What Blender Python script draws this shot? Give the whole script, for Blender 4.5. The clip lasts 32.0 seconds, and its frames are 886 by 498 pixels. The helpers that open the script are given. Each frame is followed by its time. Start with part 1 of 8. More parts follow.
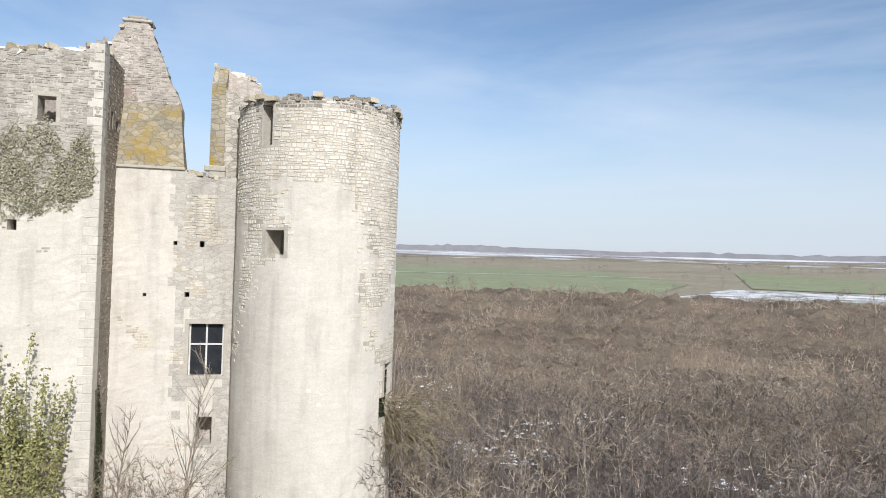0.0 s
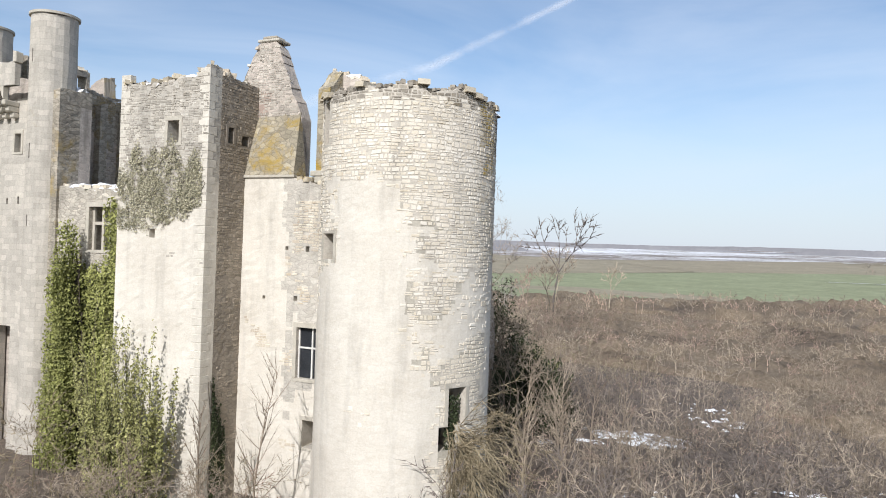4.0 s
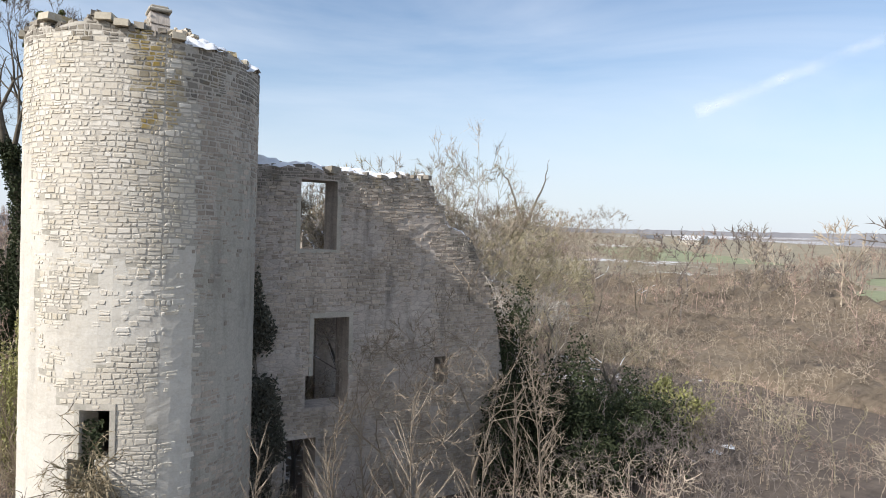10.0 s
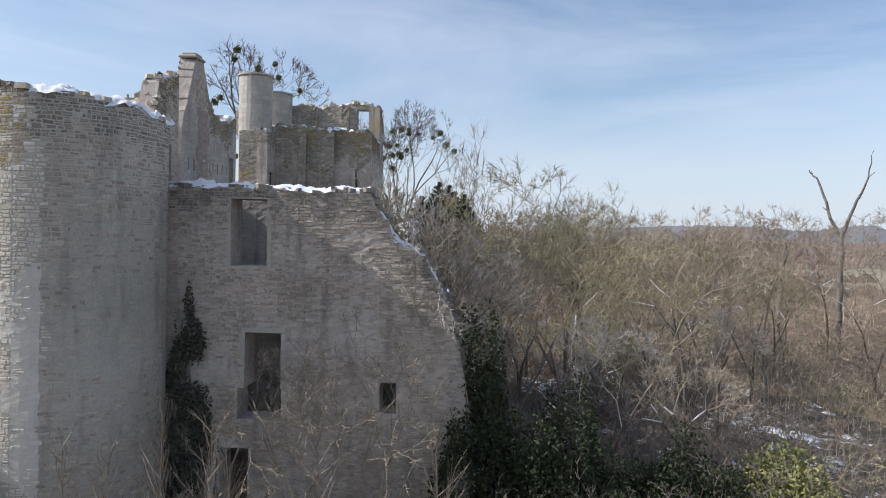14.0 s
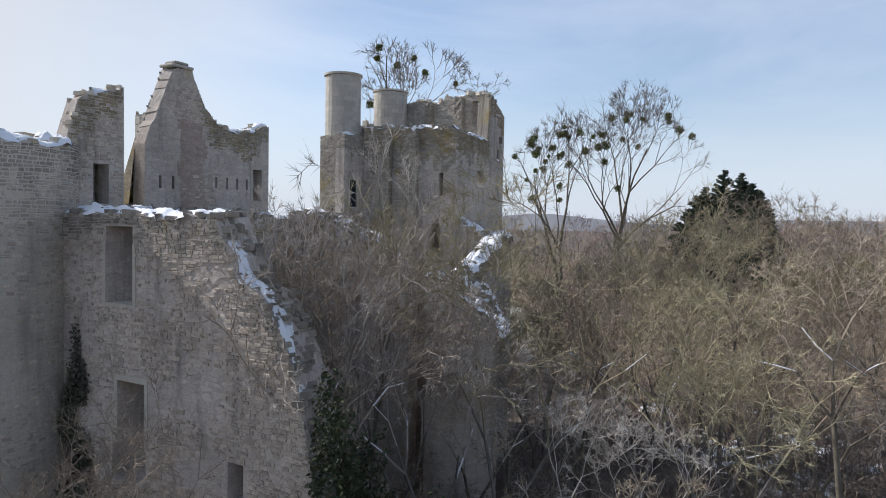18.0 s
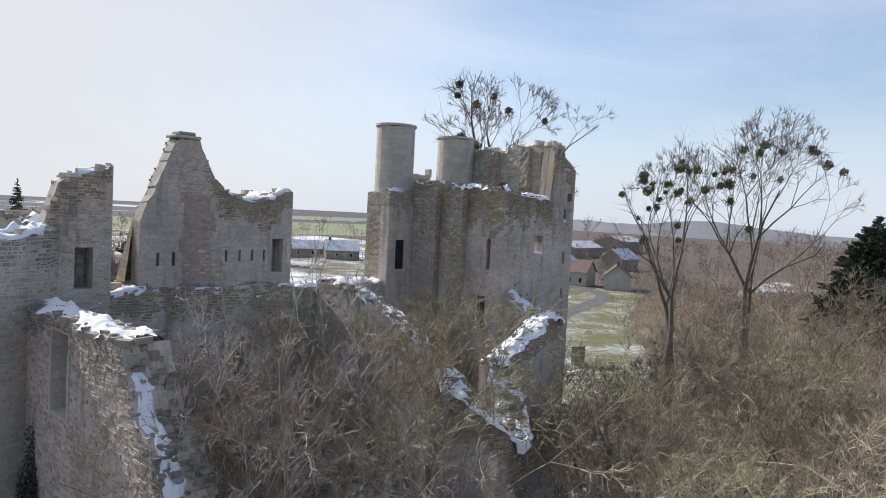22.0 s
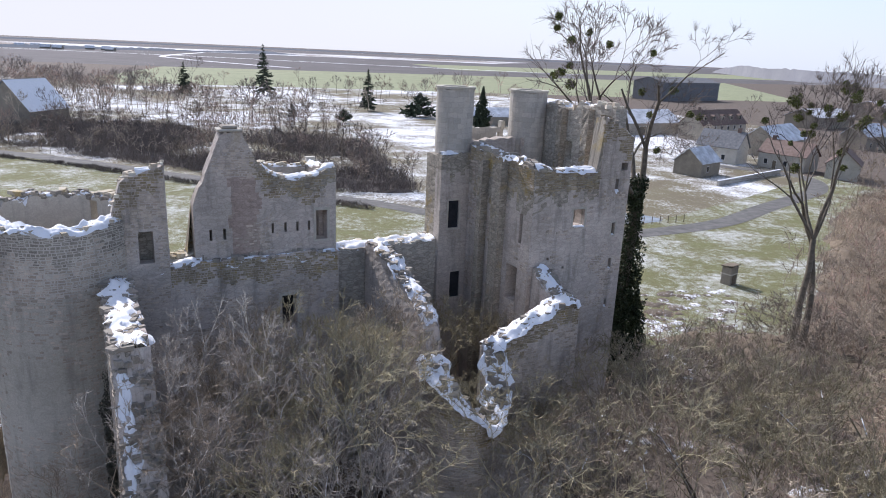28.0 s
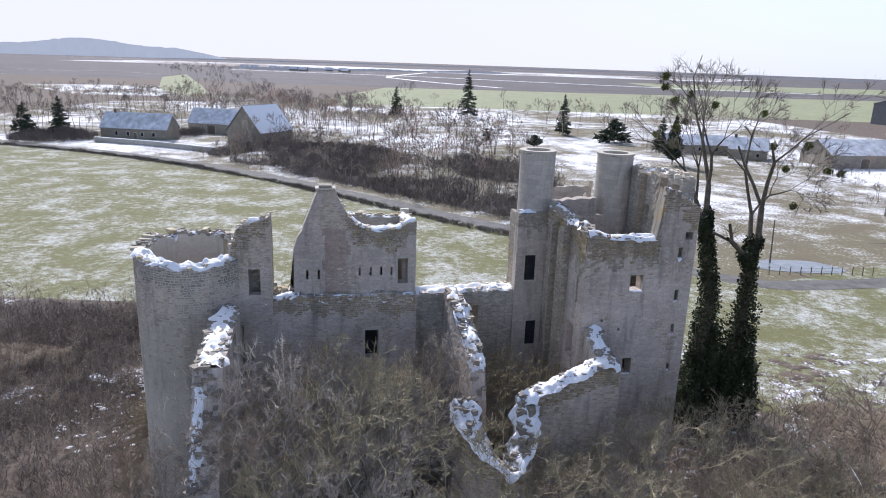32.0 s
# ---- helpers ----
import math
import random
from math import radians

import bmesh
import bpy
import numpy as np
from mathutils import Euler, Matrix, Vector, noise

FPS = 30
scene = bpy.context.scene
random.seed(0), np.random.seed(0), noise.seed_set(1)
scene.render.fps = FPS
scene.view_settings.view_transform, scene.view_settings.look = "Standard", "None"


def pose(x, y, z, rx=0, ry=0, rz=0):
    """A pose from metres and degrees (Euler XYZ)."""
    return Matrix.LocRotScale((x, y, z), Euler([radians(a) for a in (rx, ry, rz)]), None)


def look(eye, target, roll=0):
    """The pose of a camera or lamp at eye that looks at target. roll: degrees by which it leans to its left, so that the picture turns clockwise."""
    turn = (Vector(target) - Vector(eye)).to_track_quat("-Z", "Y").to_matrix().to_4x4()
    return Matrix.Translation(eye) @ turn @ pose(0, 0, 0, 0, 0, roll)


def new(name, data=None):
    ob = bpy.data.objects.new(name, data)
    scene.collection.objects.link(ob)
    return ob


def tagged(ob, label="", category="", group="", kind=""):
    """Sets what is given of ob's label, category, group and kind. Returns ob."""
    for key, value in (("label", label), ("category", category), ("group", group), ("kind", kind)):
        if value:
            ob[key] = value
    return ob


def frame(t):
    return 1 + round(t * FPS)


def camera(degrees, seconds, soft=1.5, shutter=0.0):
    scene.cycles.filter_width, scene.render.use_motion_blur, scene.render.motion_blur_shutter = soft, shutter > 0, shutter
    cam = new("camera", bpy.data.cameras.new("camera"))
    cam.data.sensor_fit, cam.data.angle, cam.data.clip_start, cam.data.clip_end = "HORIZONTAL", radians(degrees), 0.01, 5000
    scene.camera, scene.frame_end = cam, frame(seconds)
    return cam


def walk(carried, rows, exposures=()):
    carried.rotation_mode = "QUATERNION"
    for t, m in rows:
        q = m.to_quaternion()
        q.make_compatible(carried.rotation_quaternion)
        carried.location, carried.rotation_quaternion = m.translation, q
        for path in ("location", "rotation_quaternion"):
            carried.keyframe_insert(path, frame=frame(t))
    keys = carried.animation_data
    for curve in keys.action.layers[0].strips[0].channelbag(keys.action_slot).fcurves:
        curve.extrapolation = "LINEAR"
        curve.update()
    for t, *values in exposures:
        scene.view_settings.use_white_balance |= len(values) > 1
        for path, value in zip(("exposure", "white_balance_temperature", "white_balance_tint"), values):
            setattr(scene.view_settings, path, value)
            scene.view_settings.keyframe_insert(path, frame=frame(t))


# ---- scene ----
cam = camera(65.3, 32.0, soft=1.0)
METRES, EYE, TILT, LEAN, TURN = 110.0, 11.0, 0.0, 0.0, 0.0
ROWS = [
    (0.0, 0.0, 0.0, 0.0, -0.03, 0.85, -1.83),
    (0.5, 0.0151, 0.0035, 0.0007, 4.33, 0.83, -1.81),
    (1.0, 0.0307, 0.0092, 0.0015, 8.89, 0.78, -1.86),
    (1.5, 0.046, 0.0171, 0.0022, 13.54, 0.75, -1.89),
    (2.0, 0.061, 0.0271, 0.0028, 18.27, 0.7, -1.92),
    (2.5, 0.0753, 0.0388, 0.0035, 22.93, 0.66, -1.93),
    (3.0, 0.0891, 0.0523, 0.0041, 27.51, 0.53, -1.96),
    (3.5, 0.1014, 0.0671, 0.0039, 31.97, 0.41, -1.96),
    (5.5, 0.1346, 0.1314, 0.0034, 47.61, -0.45, -2.15),
    (6.0, 0.1399, 0.1481, 0.0032, 51.12, -0.63, -2.2),
    (6.5, 0.1445, 0.1651, 0.0031, 54.13, -0.79, -2.17),
    (7.0, 0.1489, 0.1827, 0.0027, 56.97, -0.87, -2.14),
    (7.5, 0.1533, 0.201, 0.0024, 59.65, -0.9, -2.1),
    (8.0, 0.1577, 0.2202, 0.0028, 62.32, -1.06, -2.04),
    (8.5, 0.1621, 0.24, 0.0029, 64.78, -1.06, -1.94),
    (9.0, 0.1665, 0.2603, 0.0035, 66.91, -1.09, -1.91),
    (9.5, 0.1707, 0.2813, 0.0043, 69.04, -1.03, -1.82),
    (10.0, 0.1747, 0.3033, 0.0054, 71.91, -1.0, -1.73),
    (10.5, 0.178, 0.3252, 0.0061, 75.35, -0.92, -1.59),
    (11.0, 0.1803, 0.3474, 0.0071, 78.87, -0.88, -1.58),
    (11.5, 0.1817, 0.3696, 0.0076, 82.54, -0.78, -1.47),
    (12.0, 0.1813, 0.3915, 0.0084, 86.74, -0.76, -1.47),
    (12.5, 0.1789, 0.4132, 0.0086, 90.97, -0.69, -1.41),
    (13.0, 0.1738, 0.4343, 0.0089, 95.4, -0.72, -1.35),
    (13.5, 0.1651, 0.4545, 0.0101, 100.12, -0.81, -1.34),
    (14.0, 0.1538, 0.4744, 0.0117, 104.79, -0.95, -1.27),
    (14.5, 0.1408, 0.4914, 0.0126, 108.8, -1.03, -1.16),
    (16.5, 0.0698, 0.5462, 0.0203, 122.79, -2.19, -0.79),
    (17.0, 0.0493, 0.5557, 0.0229, 126.42, -2.31, -0.81),
    (17.5, 0.0327, 0.5615, 0.0253, 129.37, -2.39, -0.92),
    (18.0, 0.0152, 0.5666, 0.0285, 132.79, -2.4, -1.07),
    (18.5, 0.0022, 0.5691, 0.0317, 135.62, -2.38, -1.26),
    (19.0, -0.0106, 0.5707, 0.0362, 138.89, -2.33, -1.51),
    (19.5, -0.0199, 0.5712, 0.0408, 141.29, -2.26, -1.81),
    (20.0, -0.0293, 0.5714, 0.0467, 142.82, -2.16, -2.18),
    (20.5, -0.0357, 0.5709, 0.0516, 143.81, -2.27, -2.39),
    (21.0, -0.0427, 0.5708, 0.0571, 144.69, -2.25, -2.61),
    (21.5, -0.0485, 0.5715, 0.0615, 145.23, -2.39, -2.77),
    (22.0, -0.055, 0.5727, 0.0658, 145.74, -2.89, -2.89),
    (22.5, -0.0605, 0.574, 0.0694, 146.22, -3.49, -2.98),
    (23.0, -0.0668, 0.5764, 0.0746, 146.85, -4.27, -2.99),
    (23.5, -0.0723, 0.5786, 0.079, 147.48, -5.01, -3.04),
    (24.0, -0.0787, 0.5817, 0.0846, 148.69, -5.94, -3.09),
    (24.5, -0.0844, 0.5852, 0.0892, 150.03, -7.04, -3.07),
    (25.0, -0.0914, 0.5897, 0.0933, 151.44, -9.36, -3.0),
    (25.5, -0.0975, 0.5935, 0.0965, 152.62, -11.45, -2.96),
    (27.5, -0.1263, 0.6126, 0.1225, 161.78, -16.09, -2.66),
    (28.0, -0.135, 0.6187, 0.1313, 164.69, -16.0, -2.53),
    (28.5, -0.1426, 0.624, 0.1363, 167.01, -15.88, -2.42),
    (29.0, -0.1516, 0.6301, 0.1414, 169.91, -15.76, -2.31),
    (29.5, -0.16, 0.6354, 0.1461, 172.58, -15.69, -2.2),
    (30.0, -0.17, 0.641, 0.1511, 175.59, -15.59, -2.1),
    (30.5, -0.1782, 0.6454, 0.1548, 177.34, -15.5, -2.05),
    (31.0, -0.1872, 0.6503, 0.1578, 179.13, -15.39, -2.01),
    (31.5, -0.1944, 0.6536, 0.16, 180.52, -15.33, -1.97),
    (32.0, -0.2027, 0.6564, 0.1625, 182.05, -15.31, -1.87),
]
walk(cam, [(t, pose(0, 0, EYE, TILT, LEAN, TURN) @ pose(METRES * x, METRES * y, METRES * z, 90 + pitch, roll, yaw)) for t, x, y, z, yaw, pitch, roll in ROWS], [(0.0, -0.06, 6250, 10), (4.0, 0.0, 6300, 10), (7.0, 0.1, 6500, 10), (9.5, 0.16, 6500, 10), (12.0, 0.05, 6250, 12), (18.0, 0.0, 6250, 12), (24.0, 0.12, 6400, 14), (28.0, 0.24, 6100, 17), (32.0, 0.28, 6050, 17)])

# ---- world, sun ----
world = bpy.data.worlds.new("sky")
scene.world = world
world.use_nodes = True
SUN_EL, SUN_AZ = radians(36), 2.775
wn, wl = world.node_tree.nodes, world.node_tree.links
wn.clear()
w_out = wn.new("ShaderNodeOutputWorld")
w_bg = wn.new("ShaderNodeBackground")
w_sky = wn.new("ShaderNodeTexSky")
w_sky.sky_type = "NISHITA"
w_sky.sun_disc = False
w_sky.sun_elevation, w_sky.sun_rotation = SUN_EL, SUN_AZ
w_sky.air_density, w_sky.dust_density, w_sky.ozone_density = 1.0, 0.6, 1.6
w_co = wn.new("ShaderNodeTexCoord")
w_map = wn.new("ShaderNodeMapping")
w_map.inputs["Scale"].default_value = (1.0, 1.0, 4.5)
w_map.inputs["Rotation"].default_value = (0.1, 0.15, 0.6)
w_noise = wn.new("ShaderNodeTexNoise")
w_noise.inputs["Scale"].default_value = 1.5
w_noise.inputs["Detail"].default_value = 6
w_noise.inputs["Roughness"].default_value = 0.55
w_noise.inputs["Distortion"].default_value = 0.6
w_ramp = wn.new("ShaderNodeValToRGB")
w_ramp.color_ramp.elements[0].position = 0.40
w_ramp.color_ramp.elements[1].position = 0.85
w_ramp.color_ramp.elements[0].color = (0, 0, 0, 1)
w_ramp.color_ramp.elements[1].color = (0.5, 0.5, 0.5, 1)
w_mix = wn.new("ShaderNodeMix")
w_mix.data_type = "RGBA"
w_mix.inputs[7].default_value = (7.0, 7.3, 7.8, 1)
wl.new(w_co.outputs["Generated"], w_map.inputs["Vector"])
wl.new(w_map.outputs["Vector"], w_noise.inputs["Vector"])
wl.new(w_noise.outputs["Fac"], w_ramp.inputs["Fac"])
wl.new(w_ramp.outputs["Color"], w_mix.inputs[0])
wl.new(w_sky.outputs["Color"], w_mix.inputs[6])
# pale winter haze towards the horizon
w_sep = wn.new("ShaderNodeSeparateXYZ")
wl.new(w_co.outputs["Generated"], w_sep.inputs["Vector"])
w_hz = wn.new("ShaderNodeValToRGB")
w_hz.color_ramp.interpolation = "EASE"
w_hz.color_ramp.elements[0].position, w_hz.color_ramp.elements[0].color = 0.0, (0.85, 0.85, 0.85, 1)
w_hz.color_ramp.elements[1].position, w_hz.color_ramp.elements[1].color = 0.27, (0, 0, 0, 1)
wl.new(w_sep.outputs["Z"], w_hz.inputs["Fac"])
w_mix2 = wn.new("ShaderNodeMix")
w_mix2.data_type = "RGBA"
w_mix2.inputs[7].default_value = (4.8, 5.3, 6.0, 1)
wl.new(w_hz.outputs["Color"], w_mix2.inputs[0])
wl.new(w_mix.outputs[2], w_mix2.inputs[6])
# bright haze round the sun
w_dot = wn.new("ShaderNodeVectorMath")
w_dot.operation = "DOT_PRODUCT"
w_dot.inputs[1].default_value = (math.sin(SUN_AZ) * math.cos(SUN_EL), math.cos(SUN_AZ) * math.cos(SUN_EL), math.sin(SUN_EL))
wl.new(w_co.outputs["Generated"], w_dot.inputs[0])
w_glow = wn.new("ShaderNodeValToRGB")
w_glow.color_ramp.interpolation = "EASE"
w_glow.color_ramp.elements[0].position, w_glow.color_ramp.elements[0].color = 0.45, (0, 0, 0, 1)
w_glow.color_ramp.elements[1].position, w_glow.color_ramp.elements[1].color = 0.85, (0.94, 0.94, 0.94, 1)
wl.new(w_dot.outputs["Value"], w_glow.inputs["Fac"])
w_mix3 = wn.new("ShaderNodeMix")
w_mix3.data_type = "RGBA"
w_mix3.inputs[7].default_value = (5.3, 5.4, 5.5, 1)
wl.new(w_glow.outputs["Color"], w_mix3.inputs[0])
wl.new(w_mix2.outputs[2], w_mix3.inputs[6])
wl.new(w_mix3.outputs[2], w_bg.inputs["Color"])
w_bg.inputs["Strength"].default_value = 0.14
wl.new(w_bg.outputs["Background"], w_out.inputs["Surface"])

sun_data = bpy.data.lights.new("sun", "SUN")
sun_data.energy, sun_data.angle, sun_data.color = 4.5, radians(0.53), (1.0, 0.965, 0.925)
sun = new("sun", sun_data)
SUN_DIR = Vector((math.sin(SUN_AZ) * math.cos(SUN_EL), math.cos(SUN_AZ) * math.cos(SUN_EL), math.sin(SUN_EL)))
sun.matrix_world = look((0, 0, 200), Vector((0, 0, 200)) - SUN_DIR)

# ---- materials ----
def mat_base(name, rough=0.9):
    m = bpy.data.materials.new(name)
    m.use_nodes = True
    nt = m.node_tree
    b = nt.nodes["Principled BSDF"]
    b.inputs["Roughness"].default_value = rough
    b.inputs["Specular IOR Level"].default_value = 0.25
    return m, nt, b


def n_new(nt, kind, **vals):
    n = nt.nodes.new(kind)
    for k, v in vals.items():
        n.inputs[k.replace("_", " ")].default_value = v
    return n


def ramp(nt, src, p0, p1, c0=(0, 0, 0, 1), c1=(1, 1, 1, 1)):
    r = nt.nodes.new("ShaderNodeValToRGB")
    e = r.color_ramp.elements
    e[0].position, e[1].position = p0, p1
    e[0].color, e[1].color = c0, c1
    nt.links.new(src, r.inputs["Fac"])
    return r.outputs["Color"]


def mix(nt, fac, a, b, blend="MIX"):
    m = nt.nodes.new("ShaderNodeMix")
    m.data_type, m.blend_type = "RGBA", blend
    for sock, v in ((0, fac), (6, a), (7, b)):
        if isinstance(v, (int, float, tuple)):
            m.inputs[sock].default_value = v if not isinstance(v, tuple) or len(v) == 4 else (*v, 1)
        else:
            nt.links.new(v, m.inputs[sock])
    return m.outputs[2]


def noise_of(nt, vec, scale, detail=5, rough=0.6, dist=0.0):
    n = n_new(nt, "ShaderNodeTexNoise", Scale=scale, Detail=detail, Roughness=rough, Distortion=dist)
    nt.links.new(vec, n.inputs["Vector"])
    return n.outputs["Fac"]


def bump_to(nt, b, height, strength=0.5, dist=0.05, prev=None):
    n = n_new(nt, "ShaderNodeBump", Strength=strength, Distance=dist)
    nt.links.new(height, n.inputs["Height"])
    if prev:
        nt.links.new(prev, n.inputs["Normal"])
    nt.links.new(n.outputs["Normal"], b.inputs["Normal"])
    return n.outputs["Normal"]


def position(nt):
    return nt.nodes.new("ShaderNodeNewGeometry").outputs["Position"]


def stone_mat(name, light, dark, lichen=0.0, joints=0.6, brick=(0.42, 0.17), stain=0.5, island=0.0, ashlar=False):
    """Limestone wall: courses with uneven joints, weather stains at two scales, patches of yellow lichen."""
    m, nt, b = mat_base(name, 0.95)
    pos = position(nt)
    uv = nt.nodes.new("ShaderNodeUVMap").outputs["UV"]
    warp = n_new(nt, "ShaderNodeTexNoise", Scale=1.3, Detail=3.0)
    nt.links.new(uv, warp.inputs["Vector"])
    off = nt.nodes.new("ShaderNodeVectorMath")
    off.operation = "MULTIPLY_ADD"
    off.inputs[1].default_value = (0.22, 0.22, 0.0)
    nt.links.new(warp.outputs["Color"], off.inputs[0])
    nt.links.new(uv, off.inputs[2])
    if ashlar:
        br = n_new(nt, "ShaderNodeTexBrick", Scale=1.0)
        br.inputs["Color1"].default_value = (0.3, 0.3, 0.3, 1)
        br.inputs["Color2"].default_value = (0.75, 0.75, 0.75, 1)
        br.inputs["Mortar"].default_value = (0.5, 0.5, 0.5, 1)
        br.inputs["Mortar Size"].default_value = 0.012
        br.inputs["Mortar Smooth"].default_value = 0.6
        br.inputs["Brick Width"].default_value = brick[0]
        br.inputs["Row Height"].default_value = brick[1]
        br.offset_frequency, br.squash_frequency, br.squash = 2, 3, 0.7
        nt.links.new(off.outputs["Vector"], br.inputs["Vector"])
        shade, joint = br.outputs["Color"], br.outputs["Fac"]
    else:
        # rubble: flattened cells, a shade for each stone and a thin joint between them
        sc = n_new(nt, "ShaderNodeMapping")
        sc.inputs["Scale"].default_value = (0.95 / brick[0], 0.95 / brick[1], 1.0)
        nt.links.new(off.outputs["Vector"], sc.inputs["Vector"])
        cells = []
        for feature in ("F1", "DISTANCE_TO_EDGE"):
            v = n_new(nt, "ShaderNodeTexVoronoi", Scale=1.0, Randomness=0.85)
            v.feature = feature
            nt.links.new(sc.outputs["Vector"], v.inputs["Vector"])
            cells.append(v)
        sp = nt.nodes.new("ShaderNodeSeparateColor")
        nt.links.new(cells[0].outputs["Color"], sp.inputs["Color"])
        shade = ramp(nt, sp.outputs["Red"], 0.0, 1.0, (0.28, 0.28, 0.28, 1), (0.74, 0.74, 0.74, 1))
        joint = ramp(nt, cells[1].outputs["Distance"], 0.02, 0.09, (1, 1, 1, 1), (0, 0, 0, 1))
    big = noise_of(nt, pos, 0.35, 6, 0.65, 0.4)
    mid = noise_of(nt, pos, 1.9, 5, 0.65)
    fine = noise_of(nt, pos, 14.0, 4, 0.7)
    col = mix(nt, ramp(nt, big, 0.33, 0.68), dark, light)
    col = mix(nt, ramp(nt, mid, 0.3, 0.75), mix(nt, 0.35, col, dark), col)
    col = mix(nt, 0.5 * joints, col, shade, "OVERLAY")
    col = mix(nt, 0.3, col, ramp(nt, fine, 0.25, 0.8, (0.2, 0.2, 0.2, 1), (0.8, 0.8, 0.8, 1)), "OVERLAY")
    if island:
        rnd = nt.nodes.new("ShaderNodeNewGeometry").outputs["Random Per Island"]
        col = mix(nt, island, col, ramp(nt, rnd, 0.0, 1.0, (0.22, 0.2, 0.17, 1), (0.78, 0.76, 0.72, 1)), "OVERLAY")
    gap = nt.nodes.new("ShaderNodeMath")
    gap.operation = "MULTIPLY"
    gap.inputs[1].default_value = 0.55 * joints
    nt.links.new(joint, gap.inputs[0])
    col = mix(nt, gap.outputs["Value"], col, tuple(0.45 * c for c in dark))
    if stain:
        mp = n_new(nt, "ShaderNodeMapping")
        mp.inputs["Scale"].default_value = (1.0, 1.0, 0.16)
        nt.links.new(pos, mp.inputs["Vector"])
        run = noise_of(nt, mp.outputs["Vector"], 1.5, 5, 0.6)
        f = nt.nodes.new("ShaderNodeMath")
        f.operation = "MULTIPLY"
        f.inputs[1].default_value = stain
        nt.links.new(ramp(nt, run, 0.52, 0.78), f.inputs[0])
        col = mix(nt, f.outputs["Value"], col, (0.13, 0.12, 0.105))
    if lichen:
        ln = noise_of(nt, pos, 0.8, 6, 0.7, 0.5)
        f = nt.nodes.new("ShaderNodeMath")
        f.operation = "MULTIPLY"
        f.inputs[1].default_value = min(lichen, 1.0)
        nt.links.new(ramp(nt, ln, 0.62 - 0.12 * lichen, 0.74 - 0.08 * lichen), f.inputs[0])
        col = mix(nt, f.outputs["Value"], col, (0.36, 0.25, 0.055))
    nt.links.new(col, b.inputs["Base Color"])
    inv = nt.nodes.new("ShaderNodeMath")
    inv.operation = "SUBTRACT"
    inv.inputs[0].default_value = 1.0
    nt.links.new(joint, inv.inputs[1])
    p = bump_to(nt, b, inv.outputs["Value"], 0.5 * joints, 0.03)
    p = bump_to(nt, b, mid, 0.3, 0.02, p)
    bump_to(nt, b, fine, 0.4, 0.012, p)
    return m


def plain_mat(name, c0, c1, scale=3.0, rough=0.85, bump=0.3, island=0.0, obj=0.0, wide=0.0):
    """Two shades over noise at two scales; island and obj vary it from piece to piece."""
    m, nt, b = mat_base(name, rough)
    pos = position(nt)
    a = noise_of(nt, pos, scale, 5, 0.6)
    f = noise_of(nt, pos, scale * 9, 3, 0.6)
    col = mix(nt, ramp(nt, a, 0.3, 0.7), c0, c1)
    col = mix(nt, 0.3, col, ramp(nt, f, 0.25, 0.8, (0.25, 0.25, 0.25, 1), (0.75, 0.75, 0.75, 1)), "OVERLAY")
    if wide:
        big = noise_of(nt, pos, 0.045, 4, 0.6, 0.5)
        col = mix(nt, wide, col, ramp(nt, big, 0.32, 0.68, (0.24, 0.22, 0.22, 1), (0.74, 0.72, 0.66, 1)), "OVERLAY")
    if island:
        rnd = nt.nodes.new("ShaderNodeNewGeometry").outputs["Random Per Island"]
        col = mix(nt, island, col, ramp(nt, rnd, 0, 1, (0.15, 0.15, 0.15, 1), (0.85, 0.85, 0.85, 1)), "OVERLAY")
    if obj:
        rnd = nt.nodes.new("ShaderNodeObjectInfo").outputs["Random"]
        col = mix(nt, obj, col, ramp(nt, rnd, 0, 1, (0.2, 0.18, 0.15, 1), (0.8, 0.78, 0.74, 1)), "OVERLAY")
    nt.links.new(col, b.inputs["Base Color"])
    if bump:
        bump_to(nt, b, f, bump, 0.03)
    return m


M_RENDER = stone_mat("limewashed_render", (0.75, 0.71, 0.635), (0.60, 0.555, 0.485), 0.05, 0.13, (0.6, 0.13), stain=0.3)
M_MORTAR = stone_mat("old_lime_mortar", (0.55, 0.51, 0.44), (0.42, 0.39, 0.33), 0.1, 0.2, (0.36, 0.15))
M_RUBBLE = stone_mat("rubble_limestone", (0.56, 0.515, 0.445), (0.41, 0.375, 0.32), 0.2, 0.9, (0.36, 0.15))
M_RUBBLE_LICHEN = stone_mat("lichened_limestone", (0.48, 0.435, 0.365), (0.31, 0.275, 0.225), 0.55, 0.9, (0.36, 0.15))
M_LICHEN = stone_mat("golden_lichened_slabs", (0.46, 0.41, 0.32), (0.30, 0.265, 0.2), 1.1, 0.8, (0.4, 0.2))
M_STONES_GOLD = stone_mat("golden_lichened_stones", (0.55, 0.49, 0.38), (0.40, 0.35, 0.26), 1.5, 0.0, island=0.4, stain=0.2)
M_ASHLAR = stone_mat("ashlar_limestone", (0.56, 0.52, 0.46), (0.42, 0.39, 0.345), 0.15, 0.55, (0.62, 0.31), 0.35, ashlar=True)
M_GREY = stone_mat("weathered_grey_limestone", (0.66, 0.585, 0.52), (0.42, 0.37, 0.325), 0.25, 0.42, (0.4, 0.16), 0.85)
M_FLUE = stone_mat("reddened_flue_stone", (0.50, 0.40, 0.345), (0.34, 0.265, 0.225), 0.1, 0.5, (0.36, 0.14), 0.5)
